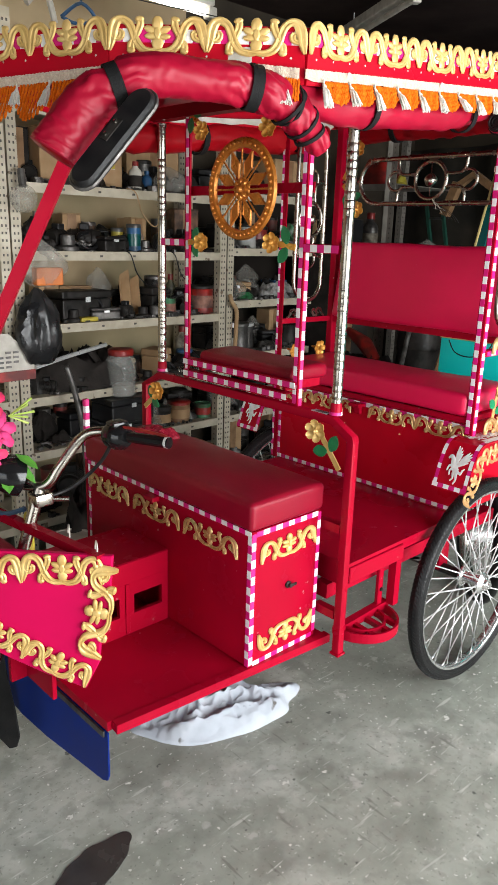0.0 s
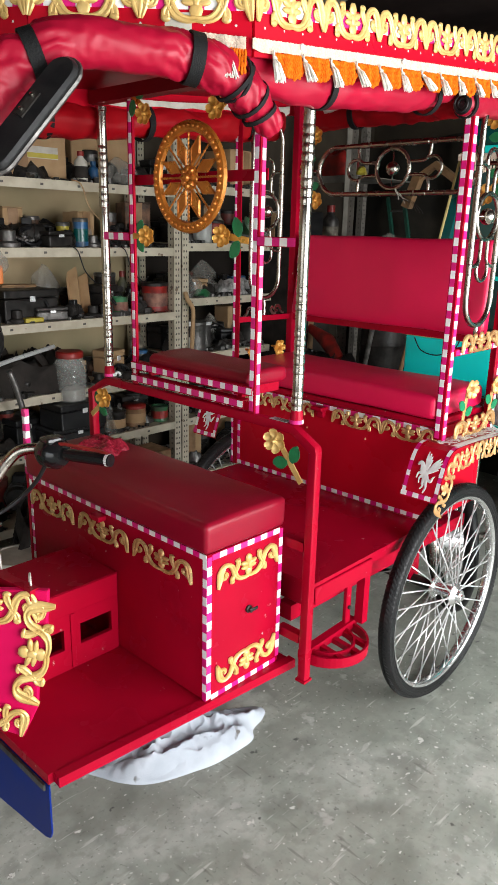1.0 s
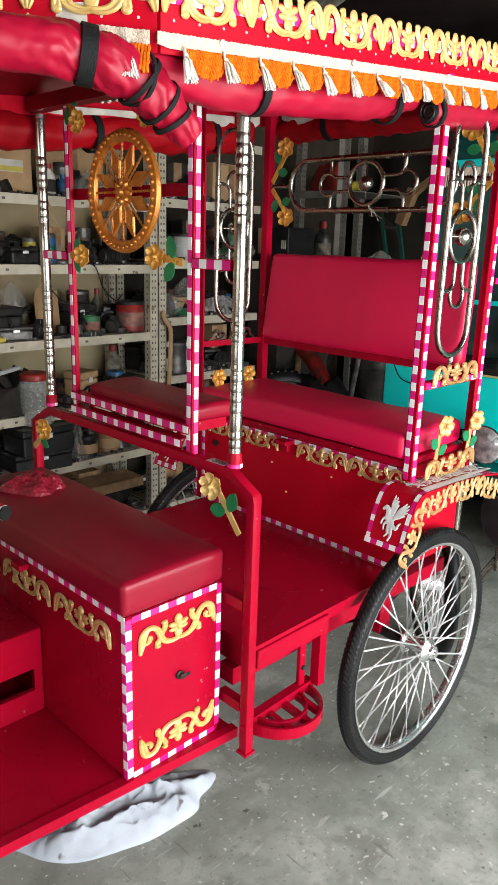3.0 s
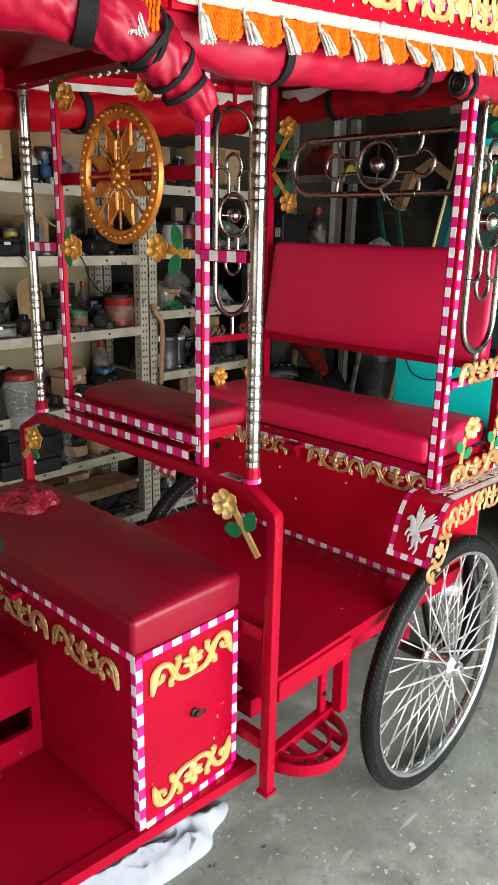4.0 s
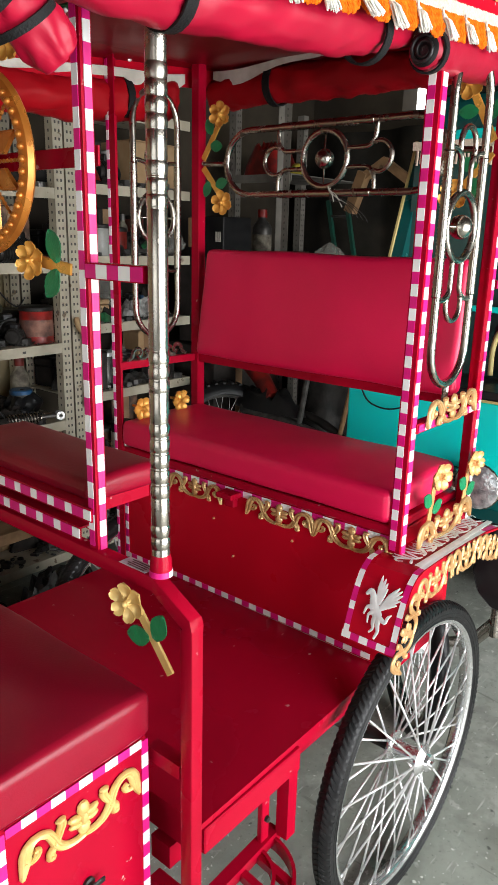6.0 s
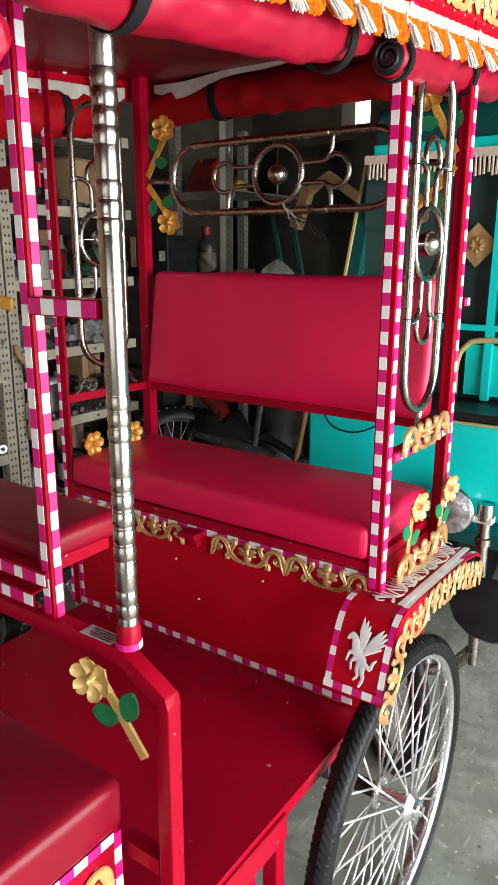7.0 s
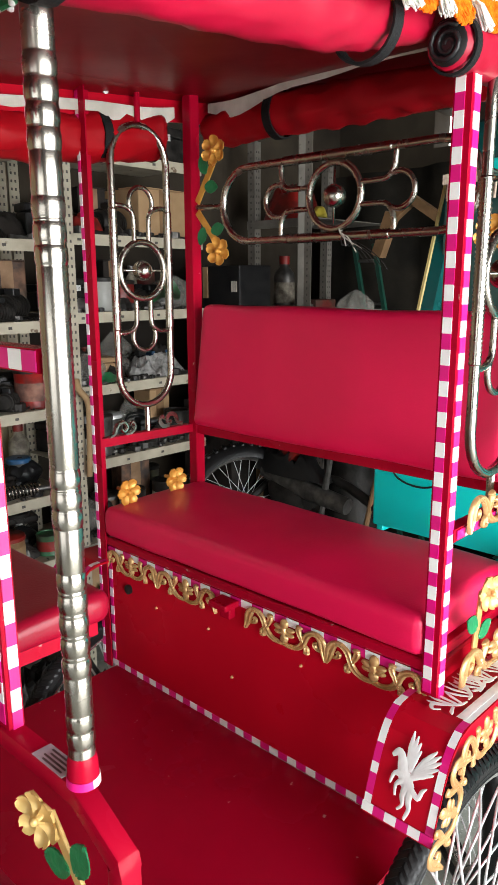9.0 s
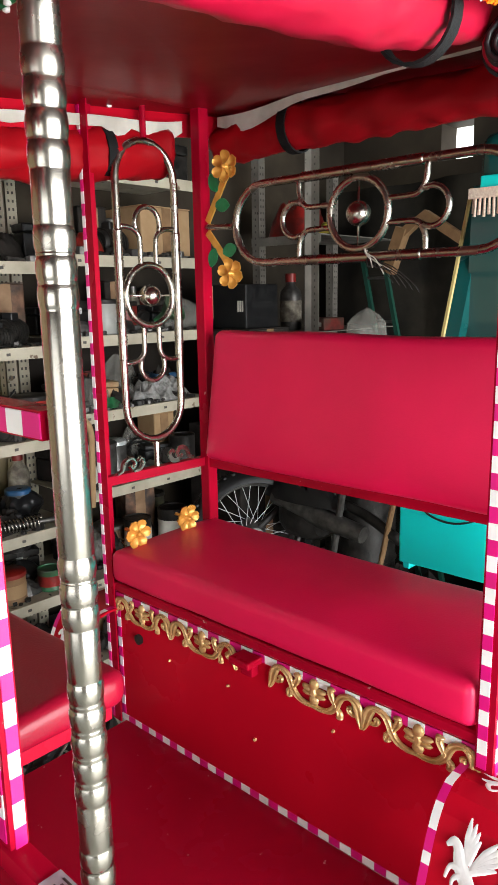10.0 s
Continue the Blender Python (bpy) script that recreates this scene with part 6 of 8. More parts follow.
part("blue_cable", tube(smooth_path([(0.70, 1.45, 0.72), (0.67, 1.50, 0.70), (0.66, 1.58, 0.70)], 4), 0.006, 6), BLUEPL, stem)

flap = plate([(1.140, 0.302), (1.140, 0.192), (1.147, 0.176), (1.165, 0.167), (1.28, 0.150), (1.42, 0.128), (1.55, 0.118), (1.64, 0.124), (1.68, 0.17), (1.70, 0.302)], 0.0035, basis((0.706, 0, 0), (0, 1, 0), (0, 0, 1)))
fp = part("mudflap", flap, BLUE, RK, "glossy navy blue plastic mudflap")
for y in (1.16, 1.30, 1.45):
    part("flap_bolt", lathe([(0, 0), (0.005, 0), (0.004, 0.003), (0, 0.004)], 8, basis((0.7055, y, 0.293), (0, -1, 0), (0, 0, 1))), STEEL, fp)
part("flap_strip", box(0.7005, 0.705, 1.15, 1.70, 0.288, 0.302), GREYM, fp, "thin grey clamping strip")
fw = Matrix.Translation((0.25, 1.425, 0.345)) @ Matrix.Rotation(radians(90), 4, 'X')
w = part("front_wheel", lathe([(0.286, -0.017), (0.300, -0.018), (0.296, 0.0), (0.300, 0.018), (0.286, 0.017), (0.282, 0.0), (0.286, -0.017)], 48, fw), GREYM, RK, "grey spoked front wheel", 2)
part("tyre", lathe([(0.300, -0.018)] + [(0.319 + 0.024 * math.sin(math.pi * k / 8), -0.023 * math.cos(math.pi * k / 8)) for k in range(9)] + [(0.300, 0.018), (0.300, -0.018)], 60, fw), RUBBER, w, "", 2)
part("hub", lathe([(0, -0.05), (0.02, -0.05), (0.03, -0.03), (0.018, -0.02), (0.018, 0.02), (0.03, 0.03), (0.02, 0.05), (0, 0.05)], 16, fw), STEEL, w, "", 2)
sme = mesh_of(tube([(0, 0, 0), (0, 0, 1)], 0.0018, 5), STEEL, True, "spoke")
for k in range(32):
    a = 2 * math.pi * k / 32
    s = 1 if k % 2 else -1
    h0 = Vector((0.026 * math.cos(a + s), 0.026 * math.sin(a + s), s * 0.028))
    dd = Vector((0.286 * math.cos(a), 0.286 * math.sin(a), 0)) - h0
    x, y = frame_axes(dd)
    mm = Matrix((x, y, dd)).transposed().to_4x4()
    mm.translation = h0
    inst("spoke", sme, w, fw @ mm)
for y in (1.385, 1.465):
    part("fork_leg", tube([(0.52, 1.425 + (y - 1.425) * 0.8, 0.42), (0.25, y, 0.345)], 0.010, 8), CHROME, stem)

fl = plate([(-0.045, 0.30), (0.012, 0.30), (0.020, 0.22), (0.034, 0.12), (0.040, 0.05), (0.030, 0.018), (0.010, 0.012), (-0.020, 0.05), (-0.040, 0.12)], 0.006, basis((0.672, 1.585, 0), (0.71, -0.70, 0), (0, 0, 1)), bevel=0.002)
part("splash_flap", fl, RUBBER, RK, "dark rubber splash flap behind the front wheel", 2)

# fabric flowers tied to the handlebar
def bloom(c, face, r, material, parent):
    face = Vector(face).normalized()
    a, b = frame_axes(face)
    bm = bmesh.new()
    for ring, n, rr, lift in ((0, 6, 1.0, 0.1), (1, 5, 0.62, 0.32)):
        for k in range(n):
            t = 2 * math.pi * (k + 0.4 * ring) / n
            u = a * math.cos(t) + b * math.sin(t)
            v = a * -math.sin(t) + b * math.cos(t)
            q = [Vector(c) + u * (r * rr * p) + v * (r * rr * s) + face * (r * (lift + h)) for p, s, h in
                 ((0.08, 0, 0), (0.45, -0.34, 0.12), (0.5, 0, 0.02), (0.45, 0.34, 0.12), (0.92, -0.22, 0.16), (1.05, 0, 0.10), (0.92, 0.22, 0.16))]
            vs = [bm.verts.new(p) for p in q]
            for f in ((0, 1, 2), (0, 2, 3), (1, 4, 5, 2), (2, 5, 6, 3)):
                bm.faces.new([vs[j] for j in f])
    g = bmesh.ops.extrude_face_region(bm, geom=bm.faces[:])
    bmesh.ops.translate(bm, verts=[w_ for w_ in g["geom"] if isinstance(w_, bmesh.types.BMVert)], vec=face * 0.0012)
    return part("bloom", bm, material, parent, "", True)


bq = root("artificial_flowers", 0.66, 1.48, 0.83, "bunch of red and pink fabric flowers tied to the handlebar", "flowers")
part("bunch_stem", tube([(0.68, 1.455, 0.80), (0.66, 1.47, 0.86), (0.655, 1.48, 0.94)], 0.005, 6), LEAFG, bq)
bloom((0.652, 1.468, 0.905), (0.2, -0.9, 0.35), 0.045, PETALPINK, bq)
bloom((0.640, 1.492, 0.968), (0.1, -0.8, 0.5), 0.045, PETALRED, bq)
bloom((0.626, 1.456, 0.86), (-0.3, -0.9, 0.2), 0.04, PETALRED, bq)
for c, dv in (((0.668, 1.450, 0.935), (0.45, -0.3, 0.1)), ((0.668, 1.450, 0.935), (0.4, -0.3, 0.4)), ((0.668, 1.450, 0.935), (0.4, -0.1, -0.2)), ((0.668, 1.450, 0.935), (0.25, -0.4, 0.3)), ((0.668, 1.450, 0.935), (0.3, -0.3, 0.0))):
    c = Vector(c) + Vector((0.004, -0.006, 0.006))
    e = Vector(c) + Vector(dv) * 0.10
    part("sprig", tube([c, e], [0.0012, 0.0028], 5), LIME, bq)
for c, dv in (((0.68, 1.44, 0.855), (0.3, -0.5, -0.3)), ((0.68, 1.44, 0.835), (0.35, -0.5, -0.6)), ((0.66, 1.45, 0.82), (-0.2, -0.6, -0.5))):
    bm = bmesh.new()
    dv = Vector(dv).normalized()
    a, b = frame_axes(dv)
    q = [bm.verts.new(Vector(c) + dv * l + a * s + b * h) for l, s, h in ((0, 0, 0), (0.022, -0.016, 0.004), (0.022, 0, 0), (0.022, 0.016, 0.004), (0.045, -0.012, 0.002), (0.045, 0.012, 0.002), (0.062, 0, 0))]
    for f in ((0, 1, 2), (0, 2, 3), (1, 4, 6, 2), (2, 6, 5, 3)):
        bm.faces.new([q[j] for j in f])
    g = bmesh.ops.extrude_face_region(bm, geom=bm.faces[:])
    bmesh.ops.translate(bm, verts=[w_ for w_ in g["geom"] if isinstance(w_, bmesh.types.BMVert)], vec=b * 0.001)
    part("leaf", bm, LEAFG, bq)


# crumpled cloth on the floor under the footboard
def crumple(cx, cy, rx, ry, h, n, seed, out_noise=0.25, z=0.0, freq=16, stretch=1.0):
    bm = bmesh.new()
    grid = []
    for i in range(n + 1):
        row = []
        for j in range(2 * n):
            a = 2 * math.pi * j / (2 * n)
            k = i / n
            o = 1 + out_noise * noise.noise(Vector((math.cos(a) * 1.3, math.sin(a) * 1.3, seed)))
            x, y = rx * k * o * math.cos(a), ry * k * o * math.sin(a)
            p = Vector((x * freq + seed, y * freq, seed))
            f = 1 - abs(noise.noise(Vector((p.x * stretch, p.y, p.z)))) * 2.6
            f2 = 1 - abs(noise.noise(p * 2.3 + Vector((4, 1, 0)))) * 2.0
            zz = max(0.0, h * (0.42 + 0.5 * f + 0.22 * f2) * (1 - k ** 5)) + 0.003
            row.append(bm.verts.new((cx + x, cy + y, z + (zz if i < n else 0.001))))
        grid.append(row)
    for r0, r1 in zip(grid, grid[1:]):
        for j in range(2 * n):
            f = (r0[j], r0[(j + 1) % (2 * n)], r1[(j + 1) % (2 * n)], r1[j])
            bm.faces.new(f)
    bmesh.ops.remove_doubles(bm, verts=grid[0], dist=1e-4)
    return bm


bm = crumple(0, 0, 0.235, 0.115, 0.058, 60, 2.3, 0.42, freq=15, stretch=0.45)
bmesh.ops.transform(bm, matrix=pose(1.228, 1.336, 0.0, 0, 0, -22), verts=bm.verts)
thing("cloth", bm, CLOTH, "crumpled grey-white cloth lying on the concrete", "cloth", smooth=2)
bm = crumple(1.185, 1.625, 0.062, 0.075, 0.030, 16, 7.1, 0.5, 0.762)
thing("tinsel", bm, mat("red_tinsel", (0.16, 0.004, 0.014), (0.34, 0.02, 0.04), 120, (0.15, 0.3), bump=0.8, bscale=140), "crumpled shiny red tinsel lying on the driver's cushion", "tinsel", smooth=False)


# ---- second rickshaw parked behind, teal ----
TK = root("teal_rickshaw", 3.2, 0.91, 0, "glossy teal cycle rickshaw with cream fringe parked behind the red one", "rickshaw")


def tpart(name, bm, m, label="", sm=False, parent=None):
    return part(name, bm, m, parent or TK, label, sm)


tpart("front_panel", box(2.348, 2.366, 0.38, 1.442, 0.820, 0.990, 0.004), TEAL, "bright teal front panel")
tpart("ledge", box(2.345, 2.66, 0.38, 1.445, 0.996, 1.016, 0.004), BLACK, "black rubber ledge")
tpart("gold_trim", tube([(2.343, 0.38, 0.993), (2.343, 1.44, 0.993)], 0.0035, 6), YELLOWPOLE, "gold trim line")
tpart("side_panel", box(2.366, 2.70, 1.425, 1.442, 0.80, 0.990, 0.003), TEAL)
tpart("lower_body", box(2.80, 3.9, 0.45, 1.30, 0.60, 0.80, 0.01), TEAL, "teal lower body")
tpart("floor_pan", box(2.70, 3.9, 0.42, 1.38, 0.56, 0.60, 0.004), TEALD)
for y in (0.42, 1.405):
    tpart("screen_pillar", tube([(2.40, y, 1.015), (2.60, y, 1.60)], 0.016, square=True), TEALD, "slanting teal pillar with gold edge")
    tpart("pillar_trim", tube([(2.385, y + (0.02 if y > 1 else -0.02), 1.015), (2.585, y + (0.02 if y > 1 else -0.02), 1.60)], 0.006, 6), YELLOWPOLE)
for y in (0.72, 1.047):
    tpart("screen_mullion", tube([(2.49, y, 1.02), (2.505, y, 1.60)], 0.009, square=True), TEAL, "teal mullion")
for z, x in ((1.19, 2.492),):
    tpart("screen_bar", tube([(x, 0.42, z), (x, 1.405, z)], 0.007, square=True), TEAL)
q = bmesh.new()
q.faces.new([q.verts.new(v) for v in ((2.515, 0.43, 1.02), (2.515, 1.395, 1.02), (2.525, 1.395, 1.585), (2.525, 0.43, 1.585))])
g = bmesh.ops.extrude_face_region(q, geom=q.faces[:])
bmesh.ops.translate(q, verts=[v for v in g["geom"] if isinstance(v, bmesh.types.BMVert)], vec=(0.004, 0, 0))
tpart("screen_glass", q, GLASSD, "dark tinted windscreen")
roofp = tpart("roof", box(2.52, 3.9, 0.34, 1.385, 1.585, 1.70, 0.03, 3), TEALD, "dark teal roof", 2)
tpart("roof_band", box(2.505, 2.52, 0.36, 1.37, 1.585, 1.612, 0.003), TEAL, "bright teal roof band", parent=roofp)
tb = tpart("fringe_band", box(2.497, 2.503, 0.36, 1.39, 1.568, 1.588), CREAM, "cream crochet fringe band")
random.seed(9)
for k in range(7):
    c = bmesh.new()
    for i in range(15):
        y = 0.37 + k * 0.145 + i * 0.0096
        ln = random.uniform(0.036, 0.046)
        tube([(2.499, y, 1.572), (2.498, y + random.uniform(-0.002, 0.002), 1.572 - ln)], [0.0026, 0.0034], 5, bm=c)
    tpart("cord_fringe", c, CREAM, "", parent=tb)
c = bmesh.new()
for i in range(22):
    x = 2.52 + i * 0.011
    tube([(x, 1.388, 1.59), (x, 1.389, 1.545 + random.uniform(-0.004, 0.004))], [0.0026, 0.0034], 5, bm=c)
tpart("cord_fringe", c, CREAM, "", parent=tb)
mm = basis((2.507, 1.098, 1.377), (0, -1, 0), (0, 0, 1))
dm = plate([(-0.05, 0), (0, -0.05), (0.05, 0), (0, 0.05)], 0.004, mm)
b = bmesh.new()
for k in range(8):
    petal(0.012 * math.cos(k * math.pi / 4), 0.012 * math.sin(k * math.pi / 4), 0.008, 0.005, k * math.pi / 4, 0.010, b, 6)
bmesh.ops.transform(b, matrix=mm, verts=b.verts)
join(dm, b)
tpart("gold_diamond", dm, PALEGOLD, "stamped gold diamond plate")
mm = basis((2.500, 0.985, 1.385), (0, -1, 0), (0, 0, 1))
tpart("gold_oval", lathe([(0.030, 0), (0.034, 0.006), (0.044, 0.006), (0.048, 0)], 28, mm @ Matrix.Diagonal((1, 1.5, 1, 1))), PALEGOLD, "gold oval frame", 2)
tpart("gold_plate", plate([(-0.035, -0.04), (0.035, -0.04), (0.035, 0.04), (-0.035, 0.04)], 0.004, basis((2.490, 0.995, 1.235), (0, -1, 0), (0, 0, 1))), PALEGOLD, "stamped gold plate")
tpart("seat_hoop", tube(smooth_path([(2.485, 1.118, 1.03), (2.485, 1.118, 1.10), (2.485, 1.10, 1.145), (2.485, 1.04, 1.163), (2.485, 0.75, 1.163)], 5), 0.007, 8), YELLOWPOLE, "gold tube hoop", True)
tpart("seat_back", box(2.493, 2.499, 0.70, 1.10, 1.03, 1.15), TEAL)
lamp = lathe([(0, -0.05), (0.02, -0.05), (0.04, -0.025), (0.052, 0.004), (0.054, 0.012), (0.048, 0.016), (0, 0.024)], 26, basis((2.322, 1.048, 0.800), (0, -0.95, 0.0), (0, 0, 1)))
bmesh.ops.transform(lamp, matrix=Matrix.Translation((-0.012, 0, 0)), verts=lamp.verts)
lp = tpart("headlamp", lamp, LENS, "round faceted chrome headlamp", 2)
tpart("lamp_rim", tube([(2.304, 1.048 + 0.053 * math.cos(a), 0.800 + 0.053 * math.sin(a)) for a in (2 * math.pi * k / 28 for k in range(28))], 0.004, 8, closed=True), CHROME, "", True, lp)
fk = tpart("fork_leg", lathe([(0, 0), (0.013, 0), (0.013, 0.30), (0.018, 0.302), (0.018, 0.318), (0.014, 0.32), (0.014, 0.36), (0.019, 0.362), (0.019, 0.40), (0, 0.40)], 16, Matrix.Translation((2.335, 0.975, 0.42))), CHROME, "chrome fork leg", 2)
tpart("fork_leg", lathe([(0, 0), (0.013, 0), (0.013, 0.40), (0, 0.40)], 16, Matrix.Translation((2.335, 1.125, 0.42))), CHROME, "", 2)
tpart("fork_bracket", box(2.320, 2.348, 0.955, 1.145, 0.775, 0.79, 0.003), STEEL)
tpart("front_flap", plate([(0.82, 0.655), (1.030, 0.655), (1.036, 0.585), (1.018, 0.535), (0.98, 0.505), (0.93, 0.500), (0.87, 0.52), (0.82, 0.56)], 0.02, basis((2.30, 0, 0), (0, 1, 0), (0, 0, 1)), bevel=0.006), BLACK, "dark rubber flap")
ww = Matrix.Translation((2.410, 1.225, 0.262)) @ Matrix.Rotation(radians(45), 4, 'Z') @ Matrix.Rotation(radians(90), 4, 'X') @ Matrix.Scale(0.87, 4)
for y, s in ((0.975, 1), (1.125, -1)):
    tpart("fork_slider", tube([(2.335, y, 0.455), (2.37 + 0.02 * s, y + 0.07, 0.35), (2.410 + 0.05 * s, 1.225 - 0.05 * s, 0.262)], [0.016, 0.016, 0.013], 12), CHROME, "pale grey fork slider", 2)
tpart("fork_axle", tube([(2.470, 1.165, 0.262), (2.350, 1.285, 0.262)], 0.009, 10), STEEL, "", 2)
w = tpart("front_wheel", lathe([(0.235, -0.02), (0.25, -0.022), (0.246, 0), (0.25, 0.022), (0.235, 0.02), (0.23, 0), (0.235, -0.02)], 40, ww), CHROME, "", 2)
tpart("tyre", lathe([(0.25, -0.022)] + [(0.268 + 0.031 * math.sin(math.pi * k / 8), -0.028 * math.cos(math.pi * k / 8)) for k in range(9)] + [(0.25, 0.022), (0.25, -0.022)], 48, ww), RUBBER, "", 2, w)
tpart("hub", lathe([(0, -0.05), (0.03, -0.05), (0.035, 0.05), (0, 0.05)], 16, ww), STEEL, "", 2, w)
for k in range(20):
    a = 2 * math.pi * k / 20
    sp = tube([(0.03 * math.cos(a + 0.6), 0.03 * math.sin(a + 0.6), 0.03 * (1 if k % 2 else -1)), (0.236 * math.cos(a), 0.236 * math.sin(a), 0)], 0.002, 5)
    bmesh.ops.transform(sp, matrix=ww, verts=sp.verts)
    tpart("spoke", sp, STEEL, "", False, w)
for x, y in ((3.5, 0.44), (3.5, 1.31)):
    wr = Matrix.Translation((x, y, 0.30)) @ Matrix.Rotation(radians(90), 4, 'X')
    tpart("rear_wheel", lathe([(0.0, -0.04), (0.04, -0.04), (0.03, -0.01), (0.24, -0.02), (0.268, -0.026), (0.295, -0.015), (0.30, 0), (0.295, 0.015), (0.268, 0.026), (0.24, 0.02), (0.03, 0.01), (0.04, 0.04), (0, 0.04)], 40, wr), RUBBER, "", 2)


# ---- things in the dark corner behind ----
def wheel_simple(m, R, r, parent, name="wheel"):
    w = part(name, lathe([(R - 0.06, -0.012), (R - 0.05, -0.016), (R - 0.046, 0), (R - 0.05, 0.016), (R - 0.06, 0.012), (R - 0.064, 0), (R - 0.06, -0.012)], 44, m), GREYM, parent, "", 2)
    tr = lathe([(R - 0.05, -0.016)] + [(R - r + r * math.sin(math.pi * k / 8), -r * math.cos(math.pi * k / 8)) for k in range(9)] + [(R - 0.05, 0.016), (R - 0.05, -0.016)], 60, m)
    part("tyre", tr, RUBBER, w, "", 2)
    for k in range(44):
        a = 2 * math.pi * k / 44
        for s in (-1, 1):
            bx = box(-0.010, 0.010, -0.006, 0.006, -0.002, 0.007, 0.0015, 1)
            bmesh.ops.transform(bx, matrix=m @ Matrix.Rotation(a, 4, 'Z') @ Matrix.Translation((R - 0.002, 0, s * 0.012)) @ Matrix.Rotation(radians(90), 4, 'Y'), verts=bx.verts)
            part("tread_block", bx, RUBBER, w)
    part("hub", lathe([(0, -0.05), (0.035, -0.05), (0.05, -0.03), (0.05, 0.03), (0.035, 0.05), (0, 0.05)], 18, m), GREYM, w, "", 2)
    for k in range(36):
        a = 2 * math.pi * k / 36
        s = 1 if k % 2 else -1
        sp = tube([(0.045 * math.cos(a + 0.7 * s), 0.045 * math.sin(a + 0.7 * s), s * 0.03), ((R - 0.06) * math.cos(a), (R - 0.06) * math.sin(a), 0)], 0.0012, 5)
        bmesh.ops.transform(sp, matrix=m, verts=sp.verts)
        part("spoke", sp, STEEL, w)
    return w


MB = root("motorcycle", 3.10, 2.40, 0, "dusty black motorcycle standing among the scrap", "motorcycle")
wheel_simple(Matrix.Translation((2.94, 2.42, 0.515)) @ Matrix.Rotation(radians(-30), 4, 'Z') @ Matrix.Rotation(radians(90), 4, 'X'), 0.245, 0.042, MB)
part("wheel_arm", tube([(2.94, 2.38, 0.545), (3.02, 2.36, 0.60), (3.07, 2.30, 0.62)], 0.014, 8), GREASE, MB)
part("frame", tube(smooth_path([(3.10, 2.56, 0.52), (3.08, 2.30, 0.62), (3.05, 2.05, 0.66), (3.05, 1.85, 0.58)], 4), 0.018, 8), GREASE, MB, "", True)
part("engine", lathe([(0, -0.08), (0.07, -0.08), (0.09, -0.05), (0.09, 0.05), (0.07, 0.08), (0, 0.08)], 18, basis((3.05, 2.24, 0.60), (0, 0, 1), (1, 0, 0))), GREASE, MB, "", 2)
part("cowl", crumple(3.02, 2.22, 0.06, 0.16, 0.10, 12, 5.5, 0.4, 0.66), BLACK, MB, "black plastic cowl", True)
part("stand", tube([(3.06, 2.3, 0.60), (3.0, 2.4, 0.0)], 0.012, 8), GREASE, MB)
part("exhaust", tube([(3.0, 2.35, 0.66), (2.98, 2.1, 0.62), (2.98, 1.95, 0.60)], [0.03, 0.035, 0.03], 12), GREYM, MB, "", 2)
part("tail", tube([(3.10, 2.48, 0.85), (3.05, 2.32, 0.80), (3.0, 2.2, 0.72)], [0.02, 0.04, 0.03], 10), REDPLASTIC, MB, "red tail cover", 2)
part("stand_leg", tube([(3.10, 2.56, 0.52), (3.10, 2.60, 0.0)], 0.014, 8), GREASE, MB)

# invented sheet: its near-black colour supplies the darkness of the back corner
dark_sheet = bmesh.new()
rows = []
for i in range(26):
    row = []
    for j in range(14):
        y, z = 1.50 + i * 0.055, 0.0 + j * 0.143
        row.append(dark_sheet.verts.new((4.02 + 0.10 * noise.noise(Vector((y * 4, z * 1.3, 2.2))) + 0.03 * noise.noise(Vector((y * 14, z * 3, 5))), y, z)))
    rows.append(row)
for a, b in zip(rows, rows[1:]):
    for k in range(13):
        dark_sheet.faces.new((a[k], a[k + 1], b[k + 1], b[k]))
tp = thing("tarpaulin", dark_sheet, mat("corner_dark_sheet", (0.034, 0.029, 0.022), (0.010, 0.009, 0.007), 4, (0.5, 0.7), bump=0.6, bscale=24, spec=0.1, big=(0.012, 0.011, 0.010), bigscale=3.0), "added dark sheet standing for the darkness of the corner", "tarpaulin", smooth=True)

rk = root("steel_shelf_rack", 3.7, 2.68, 0, "cream slotted-angle steel rack, toned down for the dark corner", "shelf", "slotted-angle steel racks")
# same cream steel as the other racks, its shade painted in as grey
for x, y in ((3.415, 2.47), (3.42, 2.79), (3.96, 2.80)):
    upright(x, y, 0, 1.95, rk, SHELFDIM, -1 if y < 2.5 else 1)
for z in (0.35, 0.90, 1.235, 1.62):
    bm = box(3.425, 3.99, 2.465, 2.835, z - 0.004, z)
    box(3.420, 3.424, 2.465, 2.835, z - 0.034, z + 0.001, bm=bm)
    part("shelf_board", bm, SHELFDIM, rk)

ld = root("ladder", 3.40, 2.12, 0, "narrow green steel ladder leaning by the rack", "ladder")
A0, A1, B0, B1 = Vector((3.40, 1.90, 0)), Vector((3.52, 2.33, 1.51)), Vector((3.40, 1.80, 0)), Vector((3.52, 2.235, 1.51))
part("rail", tube([A0, A1], 0.008, square=True), DARKGREEN, ld)
part("rail", tube([B0, B1], 0.008, square=True), DARKGREEN, ld)
for k in range(9):
    t = (k + 0.6) / 9
    part("rung", tube([A0.lerp(A1, t), B0.lerp(B1, t)], 0.006, 8), GREYM, ld)
wb = bmesh.new()
tube([(3.50, 2.14, 1.60), (3.50, 2.05, 1.66), (3.50, 1.80, 1.50)], 0.017, square=True, bm=wb)
